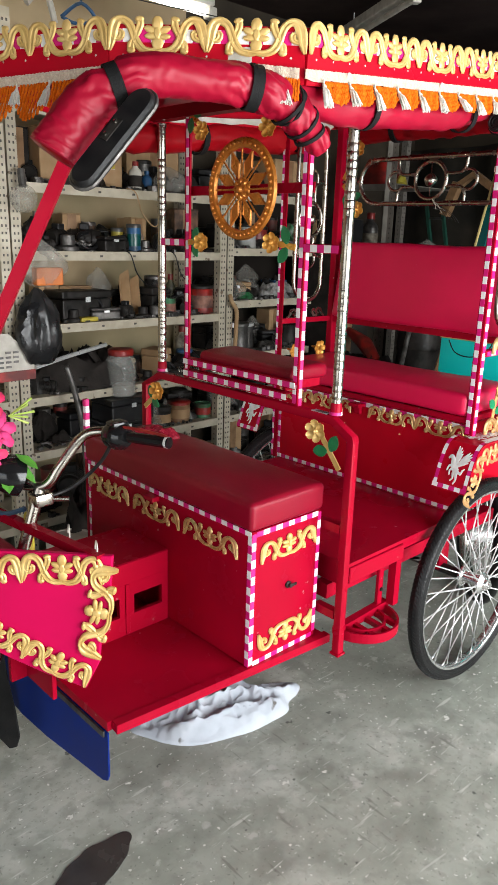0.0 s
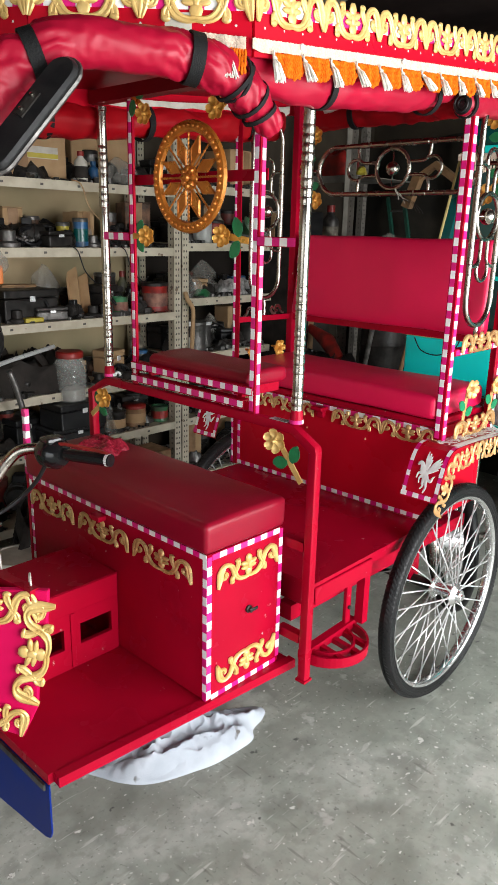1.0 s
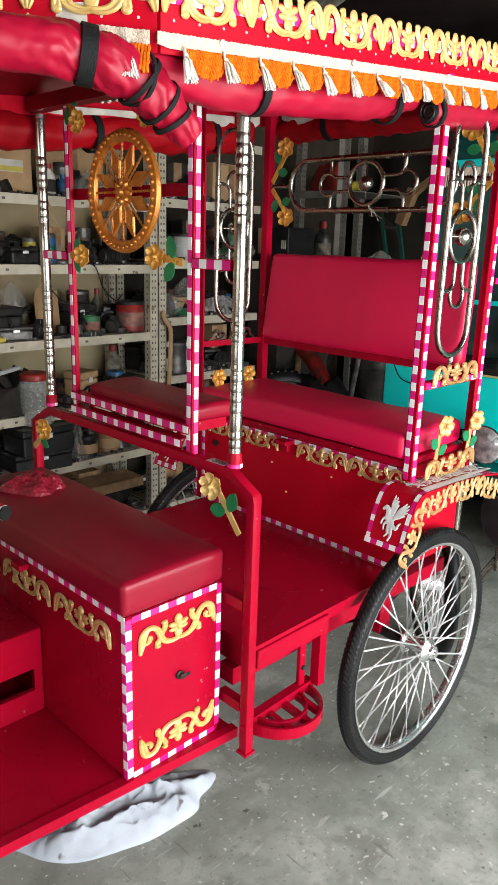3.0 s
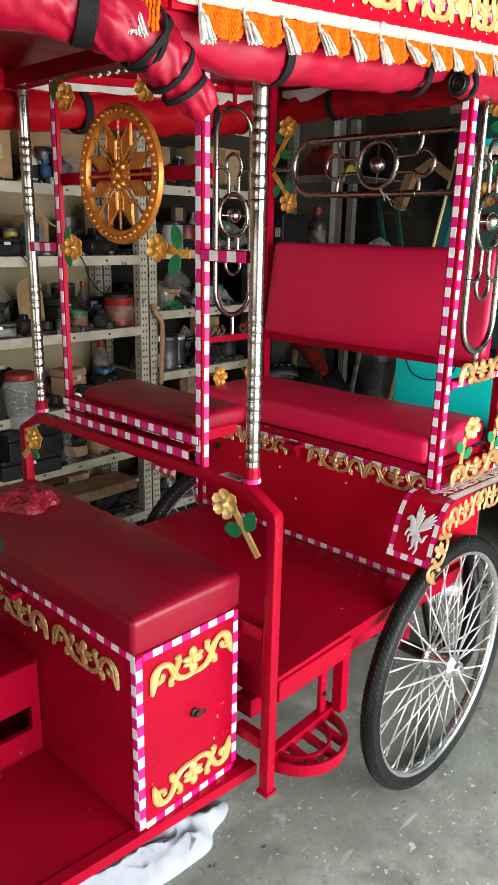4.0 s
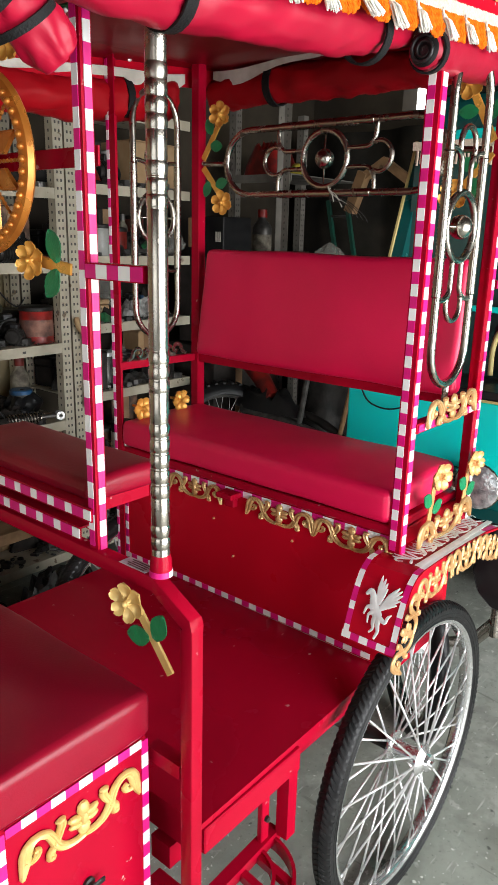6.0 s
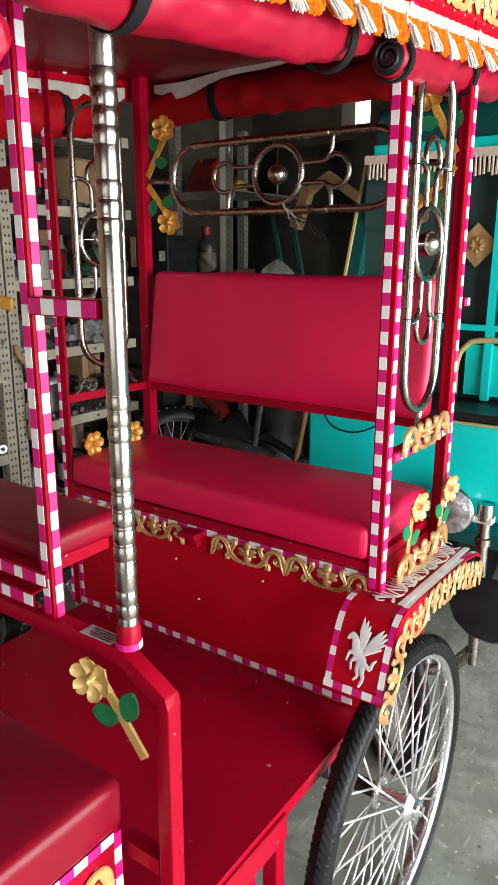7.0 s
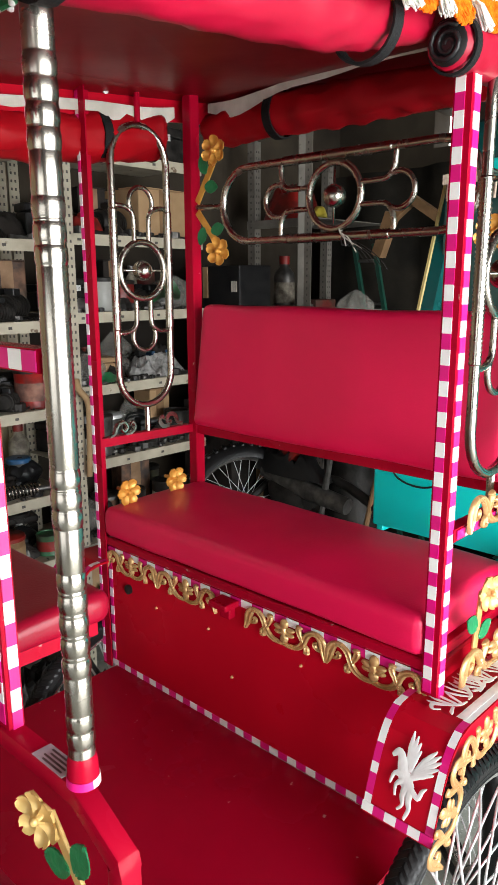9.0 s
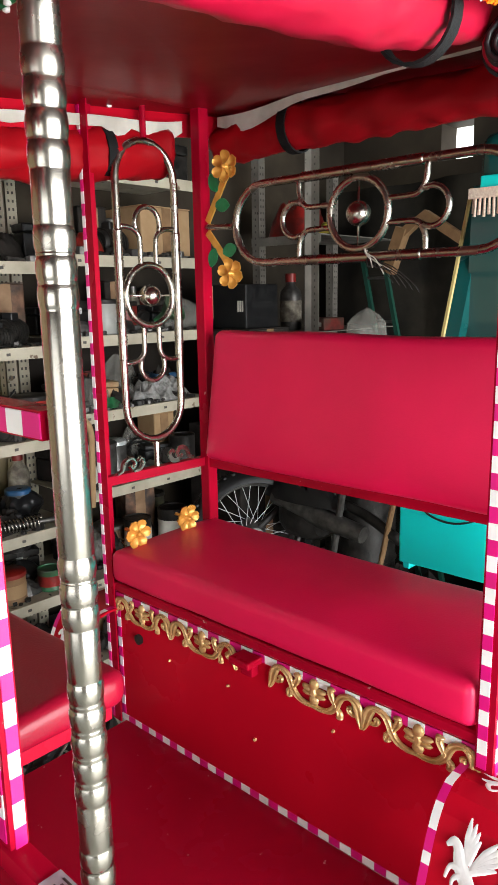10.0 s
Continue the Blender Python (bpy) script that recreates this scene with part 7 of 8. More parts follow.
tube([(3.50, 2.14, 1.62), (3.50, 2.20, 1.46)], 0.022, square=True, bm=wb)
thing("wooden_bracket", wb, WOOD, "bent brown wooden bracket propped on the wall", "bracket")


# ---- things on the shelves ----
def solid(bm, m):
    bmesh.ops.transform(bm, matrix=m, verts=bm.verts)
    return bm


def tin(x, y, z, r, h, body, label, band=None, lid=None, dent=0.0):
    rt = root("tin_can", x, y, z, label, "tin")
    T = Matrix.Translation((x, y, z))
    part("can_body", lathe([(0, 0), (r, 0), (r * 1.03, 0.003), (r, 0.006), (r, h - 0.006), (r * 1.03, h - 0.003), (r, h), (r * 0.9, h), (r * 0.88, h - 0.004), (0, h - 0.004)], 22, T), body, rt, "", 2)
    if band:
        part("paper_band", lathe([(r * 1.006, h * 0.22), (r * 1.012, h * 0.22), (r * 1.012, h * 0.72), (r * 1.006, h * 0.72)], 22, T), band, rt, "", 2)
    if lid:
        part("lid", lathe([(0, h), (r * 1.05, h - 0.002), (r * 1.05, h + 0.010), (r * 0.95, h + 0.014), (0, h + 0.014)], 22, T), lid, rt, "", 2)
    return rt


def bottle(x, y, z, r, h, body, cap, label, band=None):
    rt = root("bottle", x, y, z, label, "bottle")
    T = Matrix.Translation((x, y, z))
    part("bottle_body", lathe([(0, 0), (r * 0.95, 0), (r, 0.004), (r, h * 0.62), (r * 0.9, h * 0.70), (r * 0.45, h * 0.80), (r * 0.42, h * 0.86), (0, h * 0.86)], 20, T), body, rt, "", 2)
    part("cap", lathe([(0, h * 0.85), (r * 0.5, h * 0.85), (r * 0.5, h), (0, h)], 16, T), cap, rt, "", 2)
    if band:
        part("paper_band", lathe([(r * 1.004, h * 0.14), (r * 1.012, h * 0.14), (r * 1.012, h * 0.52), (r * 1.004, h * 0.52)], 20, T), band, rt, "", 2)
    return rt


def carton(x, y, z, sx, sy, sz, rot, label, sticker=False, material=None):
    rt = root("cardboard_box", x, y, z, label, "box")
    T = pose(x, y, z, 0, 0, rot)
    part("carton", solid(box(-sx / 2, sx / 2, -sy / 2, sy / 2, 0, sz, 0.003, 1), T), material or CARD, rt)
    part("flap", solid(box(-sx / 2, sx / 2, -sy / 2 - 0.002, -sy / 2 + sy * 0.48, sz + 0.001, sz + 0.004), T @ Matrix.Rotation(0.0, 4, 'X')), material or CARD, rt)
    part("packing_tape", solid(box(-0.02, 0.02, -sy / 2 - 0.0015, -sy / 2, 0, sz), T), WOOD, rt)
    if sticker:
        part("sticker", solid(box(sx * 0.05, sx * 0.40, -sy / 2 - 0.0028, -sy / 2 - 0.0005, sz * 0.36, sz * 0.56), T), [PAPER], rt, "white sticker")
        part("sticker_stripe", solid(box(sx * 0.05, sx * 0.40, -sy / 2 - 0.0038, -sy / 2 - 0.0028, sz * 0.37, sz * 0.45), T), YELLOWPL, rt, "yellow stripe")
    return rt


def motor(x, y, z, s, rot, label, seed=0, material=None):
    rt = root("machine_part", x, y, z, label, "spare part")
    T = pose(x, y, z, 0, 0, rot) @ Matrix.Scale(s, 4)
    rnd = random.Random(seed)
    mt = material or GREASE
    L = rnd.uniform(0.8, 1.3)
    prof = [(0, -L / 2), (0.30, -L / 2), (0.34, -L / 2 + 0.05)]
    n = rnd.randint(4, 8)
    for k in range(n):
        q = -L / 2 + 0.12 + (L - 0.24) * k / n
        prof += [(0.36, q), (0.40, q + 0.01), (0.40, q + 0.05), (0.36, q + 0.06)]
    prof += [(0.34, L / 2 - 0.05), (0.22, L / 2), (0.10, L / 2 + 0.02), (0.10, L / 2 + 0.18), (0, L / 2 + 0.18)]
    part("casing", lathe(prof, 16, T @ Matrix.Translation((0, 0, 0.40)) @ Matrix.Rotation(radians(90), 4, 'Y')), mt, rt, "", 2)
    part("foot", solid(box(-0.35, 0.35, -0.36, 0.36, 0.0, 0.10, 0.02, 1), T), mt, rt)
    part("terminal_box", solid(box(-0.16, 0.2, -0.18, 0.18, 0.74, 0.98, 0.03, 1), T), BLACK, rt)
    return rt


def block(x, y, z, sx, sy, sz, rot, m, label, name="parts_case"):
    rt = root(name, x, y, z, label, "case")
    T = pose(x, y, z, 0, 0, rot)
    part("case_body", solid(box(-sx / 2, sx / 2, -sy / 2, sy / 2, 0, sz * 0.72, 0.006), T), m, rt)
    part("case_lid", solid(box(-sx / 2 - 0.002, sx / 2 + 0.002, -sy / 2 - 0.002, sy / 2 + 0.002, sz * 0.74, sz, 0.006), T), m, rt)
    part("clasp", solid(box(-0.012, 0.012, -sy / 2 - 0.006, -sy / 2 - 0.002, sz * 0.62, sz * 0.80, 0.001, 1), T), STEEL, rt)
    return rt


def heap(x, y, z, rx, ry, h, m, label, seed, name="rag", cat="rag", n=14, smooth=True):
    return thing(name, crumple(x, y, rx, ry, h, n, seed, 0.5, z), m, label, cat, smooth=smooth, kind="stuff" if name.endswith("heap") else "")


def bag(x, y, z, r, h, m, label, seed, n=12):
    """A tied bag: pinched at the top, with sharp creases running down from the knot."""
    b = bmesh.new()
    bmesh.ops.create_icosphere(b, subdivisions=4, radius=1)
    for v in b.verts:
        c = v.co.copy()
        a = math.atan2(c.y, c.x)
        up = max(0.0, c.z)
        k = 1 + 0.22 * noise.noise(c * 1.4 + Vector((seed, 0, 0))) + 0.20 * (0.5 - abs(noise.noise(Vector((math.cos(a) * 2.2, math.sin(a) * 2.2, c.z * 0.9 + seed)))) * 2) + 0.05 * noise.noise(c * 6.0 + Vector((0, seed, 4)))
        k *= 1 - 0.45 * up ** 2 + 0.12 * up * math.sin(a * 7 + seed + c.z * 2)
        v.co = Vector((c.x * r * k, c.y * r * k * 0.8, max(0.0, (c.z * (1 + 0.15 * noise.noise(c * 2.5)) + 0.85) * h * 0.54)))
    bmesh.ops.translate(b, verts=b.verts, vec=(x, y, z))
    return thing("plastic_bag", b, m, label, "bag", smooth=2)


def wire_coil(x, y, z, r, m, label, seed):
    """A slack coil of cable or inner tube leaning on what stands behind it."""
    rnd = random.Random(seed)
    b = bmesh.new()
    th = rnd.uniform(0.004, 0.010)
    T = pose(x, y, z + r * 0.75, rnd.uniform(40, 75), rnd.uniform(-12, 12), rnd.uniform(-30, 30))
    pts = []
    for k in range(66):
        a = k * 0.29
        rr = r * (1 + 0.10 * math.sin(a * 0.37 + seed))
        pts.append(T @ Vector((rr * math.cos(a), rr * math.sin(a) * 0.8, 0.016 * math.sin(a * 0.31 + seed))))
    for p in pts:
        p.z = max(p.z, z + th)
    tube(pts, th, 7, bm=b)
    return thing("cable_coil", b, m, label, "coil", smooth=True)


def tangle(x, y, z, r, m, label, seed):
    """A springy tangle of thin bright wire."""
    rnd = random.Random(seed)
    b = bmesh.new()
    for q in range(9):
        pts = []
        for k in range(6):
            pts.append((x + rnd.uniform(-r, r), y + rnd.uniform(-r, r) * 0.6, z + 0.004 + rnd.uniform(0, r * 1.1)))
        tube(smooth_path(pts, 6), 0.0022, 5, bm=b)
    return thing("wire_tangle", b, m, label, "wire", smooth=True)


def spring_strut(x, y, z, length, rot, label):
    rt = root("shock_absorber", x, y, z, label, "spare part")
    T = pose(x, y, z + 0.022, 0, 0, rot)
    coil = [(length * (-0.25 + 0.5 * k / 130), 0.019 * math.cos(k * 0.55), 0.019 * math.sin(k * 0.55)) for k in range(131)]
    part("coil", solid(tube(coil, 0.0032, 6), T), CHROME, rt, "", True)
    part("damper", solid(tube([(-length / 2, 0, 0), (-length * 0.2, 0, 0), (length * 0.2, 0, 0), (length / 2, 0, 0)], [0.010, 0.012, 0.008, 0.008], 12), T), GREYM, rt, "", 2)
    for s in (-1, 1):
        part("eye_mount", solid(lathe([(0.007, -0.012), (0.016, -0.012), (0.016, 0.012), (0.007, 0.012)], 14, Matrix.Translation((s * length / 2, 0, 0)) @ Matrix.Rotation(radians(90), 4, 'X')), T), STEEL, rt, "", 2)
    return rt


def gear(x, y, z, r, m, label, tilt=0):
    n = 18
    out = []
    for k in range(n * 4):
        a = 2 * math.pi * k / (n * 4)
        rr = r if (k // 2) % 2 else r * 0.86
        out.append((rr * math.cos(a), rr * math.sin(a)))
    b = plate(out, 0.008, pose(x, y, z, tilt, 0, 20))
    lathe([(0, 0), (r * 0.4, 0), (r * 0.4, 0.016), (r * 0.2, 0.018), (r * 0.2, 0.005), (0, 0.005)], 16, pose(x, y, z, tilt, 0, 20), bm=b)
    return thing("sprocket", b, m, label, "sprocket")


def cable(pts, r, m, label):
    return thing("cable", tube(smooth_path(pts, 5), r, 6), m, label, "cable", smooth=True)


FADEBAND = mat("stained_paper_band", (0.34, 0.16, 0.11), (0.18, 0.07, 0.05), 30, (0.6, 0.8), big=(0.10, 0.05, 0.04), bigscale=22)
RUSTY = mat("rusty_tin", (0.20, 0.10, 0.055), (0.09, 0.05, 0.032), 30, (0.5, 0.75), metal=0.3, bump=0.3, bscale=90, big=(0.05, 0.035, 0.028), bigscale=20)
FADEDRED = mat("faded_red_tin", (0.26, 0.03, 0.022), (0.14, 0.022, 0.018), 22, (0.45, 0.65), big=(0.09, 0.05, 0.035), bigscale=18)
OLIVE = mat("olive_tin", (0.13, 0.13, 0.06), (0.07, 0.07, 0.035), 22, (0.45, 0.65), big=(0.05, 0.045, 0.03), bigscale=18)
SMUDGED = mat("smudged_label", (0.40, 0.36, 0.28), (0.20, 0.17, 0.13), 40, (0.6, 0.8), big=(0.10, 0.08, 0.06), bigscale=24)
# named pieces that stand out
carton(1.62, 2.80, 1.492, 0.36, 0.24, 0.21, -3, "brown cardboard box with a white and yellow sticker on the shelf", True)
carton(2.05, 2.88, 1.492, 0.30, 0.14, 0.20, 3, "worn brown cardboard box on the shelf")
bottle(1.855, 2.665, 1.492, 0.026, 0.115, PAPER, REDPLASTIC, "white plastic bottle with red cap and dark label", GREYFAB)
bottle(1.93, 2.69, 1.492, 0.022, 0.085, BLUEPL, BLUEPL, "small blue plastic bottle on the shelf")
bag(2.06, 2.70, 1.492, 0.075, 0.11, BAG, "crumpled clear plastic bag of bright metal bits", 1.7)
tin(1.835, 2.655, 1.247, 0.030, 0.098, BLUEPL, "tall blue-green aerosol tin with a grey lid", TEALD, GREYM)
tin(1.795, 2.72, 1.247, 0.026, 0.080, YELLOWPL, "yellow-green tin behind the aerosol", None, GREYM)
jar_root = root("plastic_jar", 1.735, 2.62, 0.640, "clear ribbed plastic jar with a red screw lid", "jar")
T = Matrix.Translation((1.735, 2.62, 0.640))
JARM = mat("clear_jar_plastic", (0.60, 0.61, 0.56), (0.5, 0.5, 0.46), 14, (0.08, 0.2), alpha=0.30)
jp = [(0, 0.001), (0.060, 0.001), (0.066, 0.008)]
for k in range(6):
    jp += [(0.066, 0.014 + 0.022 * k), (0.063, 0.020 + 0.022 * k), (0.063, 0.026 + 0.022 * k), (0.066, 0.032 + 0.022 * k)]
jp += [(0.065, 0.150), (0.056, 0.166), (0.051, 0.172), (0.051, 0.180), (0, 0.180)]
part("jar_body", lathe(jp, 28, T), JARM, jar_root, "", 2)
lp = [(0, 0.176), (0.054, 0.176)] + [(0.0555 if k % 2 else 0.0545, 0.178 + 0.004 * k) for k in range(6)] + [(0.050, 0.203), (0, 0.203)]
part("lid", lathe(lp, 28, T), REDPLASTIC, jar_root, "red screw lid", 2)
part("contents", lathe([(0, 0.004), (0.056, 0.004), (0.058, 0.050), (0.030, 0.062), (0, 0.058)], 18, T), SHELFDIM, jar_root, "pale grey powder", 2)
tin(2.225, 2.675, 0.967, 0.058, 0.115, REDPLASTIC, "round red tin with a stained band on the shelf", FADEBAND, GREASE)
tin(2.02, 2.66, 0.967, 0.036, 0.075, GREENPL, "green and cream tin on the shelf", FADEBAND)
tin(1.94, 2.645, 0.967, 0.028, 0.045, GREYM, "small grey metal cup on the shelf")
tin(2.21, 2.78, 0.682, 0.040, 0.085, GREYM, "pale green tin with a blue lid", PAPER, BLUEPL)
tin(2.10, 2.68, 0.457, 0.052, 0.085, WOOD, "brown paint tin with a paper label", CARD, REDPLASTIC)
tin(1.98, 2.66, 0.457, 0.046, 0.080, GREASE, "dark red tin with a paper band", CARD, GREASE)
tin(2.24, 2.67, 0.457, 0.040, 0.07, GREENPL, "green and red tin on the low shelf", REDPLASTIC)
spring_strut(2.13, 2.64, 0.682, 0.26, -14, "chrome coil shock absorber lying on the shelf")
heap(1.60, 2.74, 0.682, 0.34, 0.12, 0.16, GREYFAB, "dark greasy canvas bundle on the shelf", 3.3, "canvas_roll", "bundle")
heap(2.10, 2.70, 0.682, 0.12, 0.06, 0.05, GREYFAB, "grey greasy rag on the shelf", 6.1)
heap(1.95, 2.66, 0.457, 0.07, 0.05, 0.13, BAG, "pale crumpled plastic sack", 8.8, "plastic_sack", "sack")
block(1.74, 2.62, 0.535, 0.22, 0.16, 0.104, 2, BLACK, "black plastic tool case under the jar", "tool_case")
block(1.74, 2.66, 0.457, 0.24, 0.18, 0.078, -2, BLACK, "black plastic tool case on the low shelf", "tool_case")
block(1.60, 2.74, 0.967, 0.24, 0.16, 0.12, 4, GREASE, "black radio-like machine case on the shelf", "machine_case")
block(1.68, 2.66, 0.967, 0.13, 0.06, 0.05, -8, GREYM, "grey metal control box on the shelf", "control_box")
thing("sponge", box(1.545, 1.625, 2.61, 2.65, 0.967, 0.985, 0.005), YELLOWPL, "green and yellow sponge on the shelf edge", "sponge")
pf = bmesh.new()
rows = [[pf.verts.new((1.80 + 0.026 * i + 0.012 * k, 2.70 + 0.028 * (i % 2) + 0.03 * k, 0.968 + 0.075 * k + 0.012 * (i % 3) * k)) for k in range(3)] for i in range(5)]
for r0, r1_ in zip(rows, rows[1:]):
    for k in range(2):
        pf.faces.new((r0[k], r1_[k], r1_[k + 1], r0[k + 1]))
g = bmesh.ops.extrude_face_region(pf, geom=pf.faces[:])
bmesh.ops.translate(pf, verts=[v for v in g["geom"] if isinstance(v, bmesh.types.BMVert)], vec=(0, 0.002, 0))
thing("paper_scrap", pf, CARD, "folded brown paper leaning on the shelf", "paper")
for i, (x, s, r) in enumerate(((1.52, 0.105, 20), (1.64, 0.11, -30), (1.74, 0.075, 10), (2.06, 0.09, 40))):
    motor(x, 2.73, 1.247, s, r, "greasy black motor casing on the shelf", i + 1)
block(1.72, 2.655, 1.247, 0.11, 0.07, 0.06, 5, GREASE, "dark metal switch box with red mark", "switch_box")
motor(2.16, 2.76, 0.967, 0.10, 75, "greasy black coil casing on the shelf", 8)
gear(1.58, 2.65, 1.275, 0.04, GREYM, "grey sprocket lying on the shelf", 12)
motor(2.20, 2.72, 1.247, 0.10, 25, "dark greasy gearbox on the shelf", 9)
carton(2.17, 2.86, 1.765, 0.22, 0.14, 0.12, 6, "brown carton on the top shelf")

# second rack
tin(2.47, 2.68, 0.762, 0.055, 0.13, GREYM, "tall grey metal can on the shelf", None, GREYM)
tin(2.63, 2.70, 0.457, 0.05, 0.14, GREASE, "dark can with a white and red label", PAPER)
tin(2.78, 2.68, 0.457, 0.055, 0.15, GREASE, "dark can with a white and red label", PAPER)
tin(2.55, 2.72, 0.762, 0.05, 0.12, GREYM, "grey metal can with lid on the shelf", None, STEEL)
tin(2.86, 2.70, 0.762, 0.05, 0.11, GREASE, "black tin on the shelf")
bottle(2.40, 2.64, 0.762, 0.022, 0.15, GREASE, STEEL, "dark spray bottle with a pale label", PAPER)
heap(2.75, 2.70, 1.022, 0.13, 0.08, 0.07, mat("lumpy_grey_castings", (0.42, 0.41, 0.39), (0.22, 0.21, 0.20), 60, (0.4, 0.6), metal=0.3, bump=0.9, bscale=120), "heap of small grey castings on the shelf", 12.1, "casting_heap", "castings", 18, False)
block(2.84, 2.80, 1.022, 0.10, 0.10, 0.08, 0, BLUEPL, "blue plastic crate on the shelf", "crate")
bag(2.45, 2.70, 1.022, 0.07, 0.10, BAG, "clear plastic bag of green fittings", 5.2)
heap(2.50, 2.66, 1.022, 0.05, 0.03, 0.03, GREENPL, "green plastic fittings heap", 9.9, "fittings", "fittings", 10, False)
tin(2.50, 2.66, 1.267, 0.045, 0.10, CLEAR, "cloudy clear jar on the shelf", None, GREASE)
tin(2.62, 2.72, 1.267, 0.055, 0.09, REDPLASTIC, "dusty red tin on the shelf", None, GREASE)
bag(2.86, 2.70, 1.267, 0.10, 0.12, BAG, "clear plastic bag of dark parts", 3.1)
thing("green_funnel", lathe([(0.012, 0), (0.014, 0.04), (0.05, 0.09), (0.054, 0.092), (0.05, 0.094), (0.01, 0.045), (0.008, 0)], 20, pose(2.74, 2.68, 1.30, 60, 0, 20)), GREENPL, "green plastic funnel lying on the shelf", "funnel", smooth=2)
motor(2.60, 2.74, 1.517, 0.12, 15, "greasy dark engine casing on the shelf", 12)
carton(2.79, 2.78, 1.517, 0.24, 0.22, 0.17, 4, "dim brown cardboard box on the shelf")
heap(2.47, 2.70, 1.517, 0.07, 0.05, 0.07, REDPLASTIC, "red plastic lamp cover", 2.9, "lamp_cover", "cover")
heap(2.70, 2.72, 1.777, 0.08, 0.06, 0.09, BLUEPL, "blue plastic bag on the top shelf", 7.7, "plastic_bag", "bag")
block(2.82, 2.76, 1.777, 0.18, 0.18, 0.13, 3, GREASE, "black case on the top shelf", "machine_case")
carton(2.52, 2.80, 1.777, 0.20, 0.2, 0.14, -4, "dark brown carton on the top shelf")
motor(2.80, 2.75, 0.18, 0.16, 30, "greasy dark casing on the lowest shelf", 15)
motor(1.95, 2.75, 0.18, 0.15, -20, "greasy dark casing on the lowest shelf", 16)
motor(1.55, 2.75, 0.18, 0.15, 50, "greasy dark casing on the lowest shelf", 17)

# first rack at the far left: hanging bags and papers
bag(1.345, 2.55, 1.12, 0.085, 0.17, BAG, "crumpled clear bag with an orange card inside", 2.2)
thing("orange_card", box(1.30, 1.41, 2.50, 2.54, 1.125, 1.19, 0.006), ORANGEPL, "faded orange card box in a bag", "card")
bag(1.325, 2.55, 0.83, 0.085, 0.28, mat("black_polythene", (0.010, 0.010, 0.011), (0.02, 0.02, 0.02), 12, (0.2, 0.4), bump=0.6, bscale=40), "hanging crumpled black polythene bag", 4.9)
pt = bmesh.new()
q = [pt.verts.new(v) for v in ((1.02, 2.54, 0.78), (1.29, 2.54, 0.79), (1.30, 2.55, 0.86), (1.20, 2.55, 0.95), (1.02, 2.55, 0.97))]
pt.faces.new(q)
g = bmesh.ops.extrude_face_region(pt, geom=pt.faces[:])
bmesh.ops.translate(pt, verts=[v for v in g["geom"] if isinstance(v, bmesh.types.BMVert)], vec=(0, 0.003, 0))
pz = thing("printed_sheet", pt, PAPER, "white sheet with a red lower border and rows of small print", "sheet")
part("red_border", box(1.02, 1.295, 2.536, 2.539, 0.775, 0.812), REDPLASTIC, pz)
for i in range(4):
    for j in range(6):
        if (i * 7 + j * 3) % 5:
            part("print_bar", box(1.06 + j * 0.030, 1.08 + j * 0.030, 2.5365, 2.5395, 0.825 + i * 0.018, 0.833 + i * 0.018), GREYM, pz)
lv = thing("steel_lever", tube(smooth_path([(1.41, 2.51, 0.815), (1.44, 2.50, 0.70), (1.468, 2.49, 0.50), (1.48, 2.48, 0.0)], 5), 0.012, 8), GREYM, "bent grey steel lever standing on the floor", "lever", smooth=True)
thing("grey_pipe", tube([(1.30, 2.55, 0.815), (1.50, 2.64, 0.830), (1.72, 2.71, 0.850)], 0.009, 8), STEEL, "long grey metal pipe resting on the shelf", "pipe")
hb = root("hanging_bulb_rack", 1.10, 2.60, 1.40, "hanging clear glass bulb on the rack post", "bulb")
b = bmesh.new()
bmesh.ops.create_uvsphere(b, u_segments=14, v_segments=10, radius=0.05)
bmesh.ops.translate(b, verts=b.verts, vec=(1.29, 2.55, 1.43))
part("glass_bulb", b, BAG, hb, "", True)
part("bulb_cap", tube([(1.29, 2.55, 1.47), (1.29, 2.56, 1.53)], 0.014, 10), GREYM, hb)

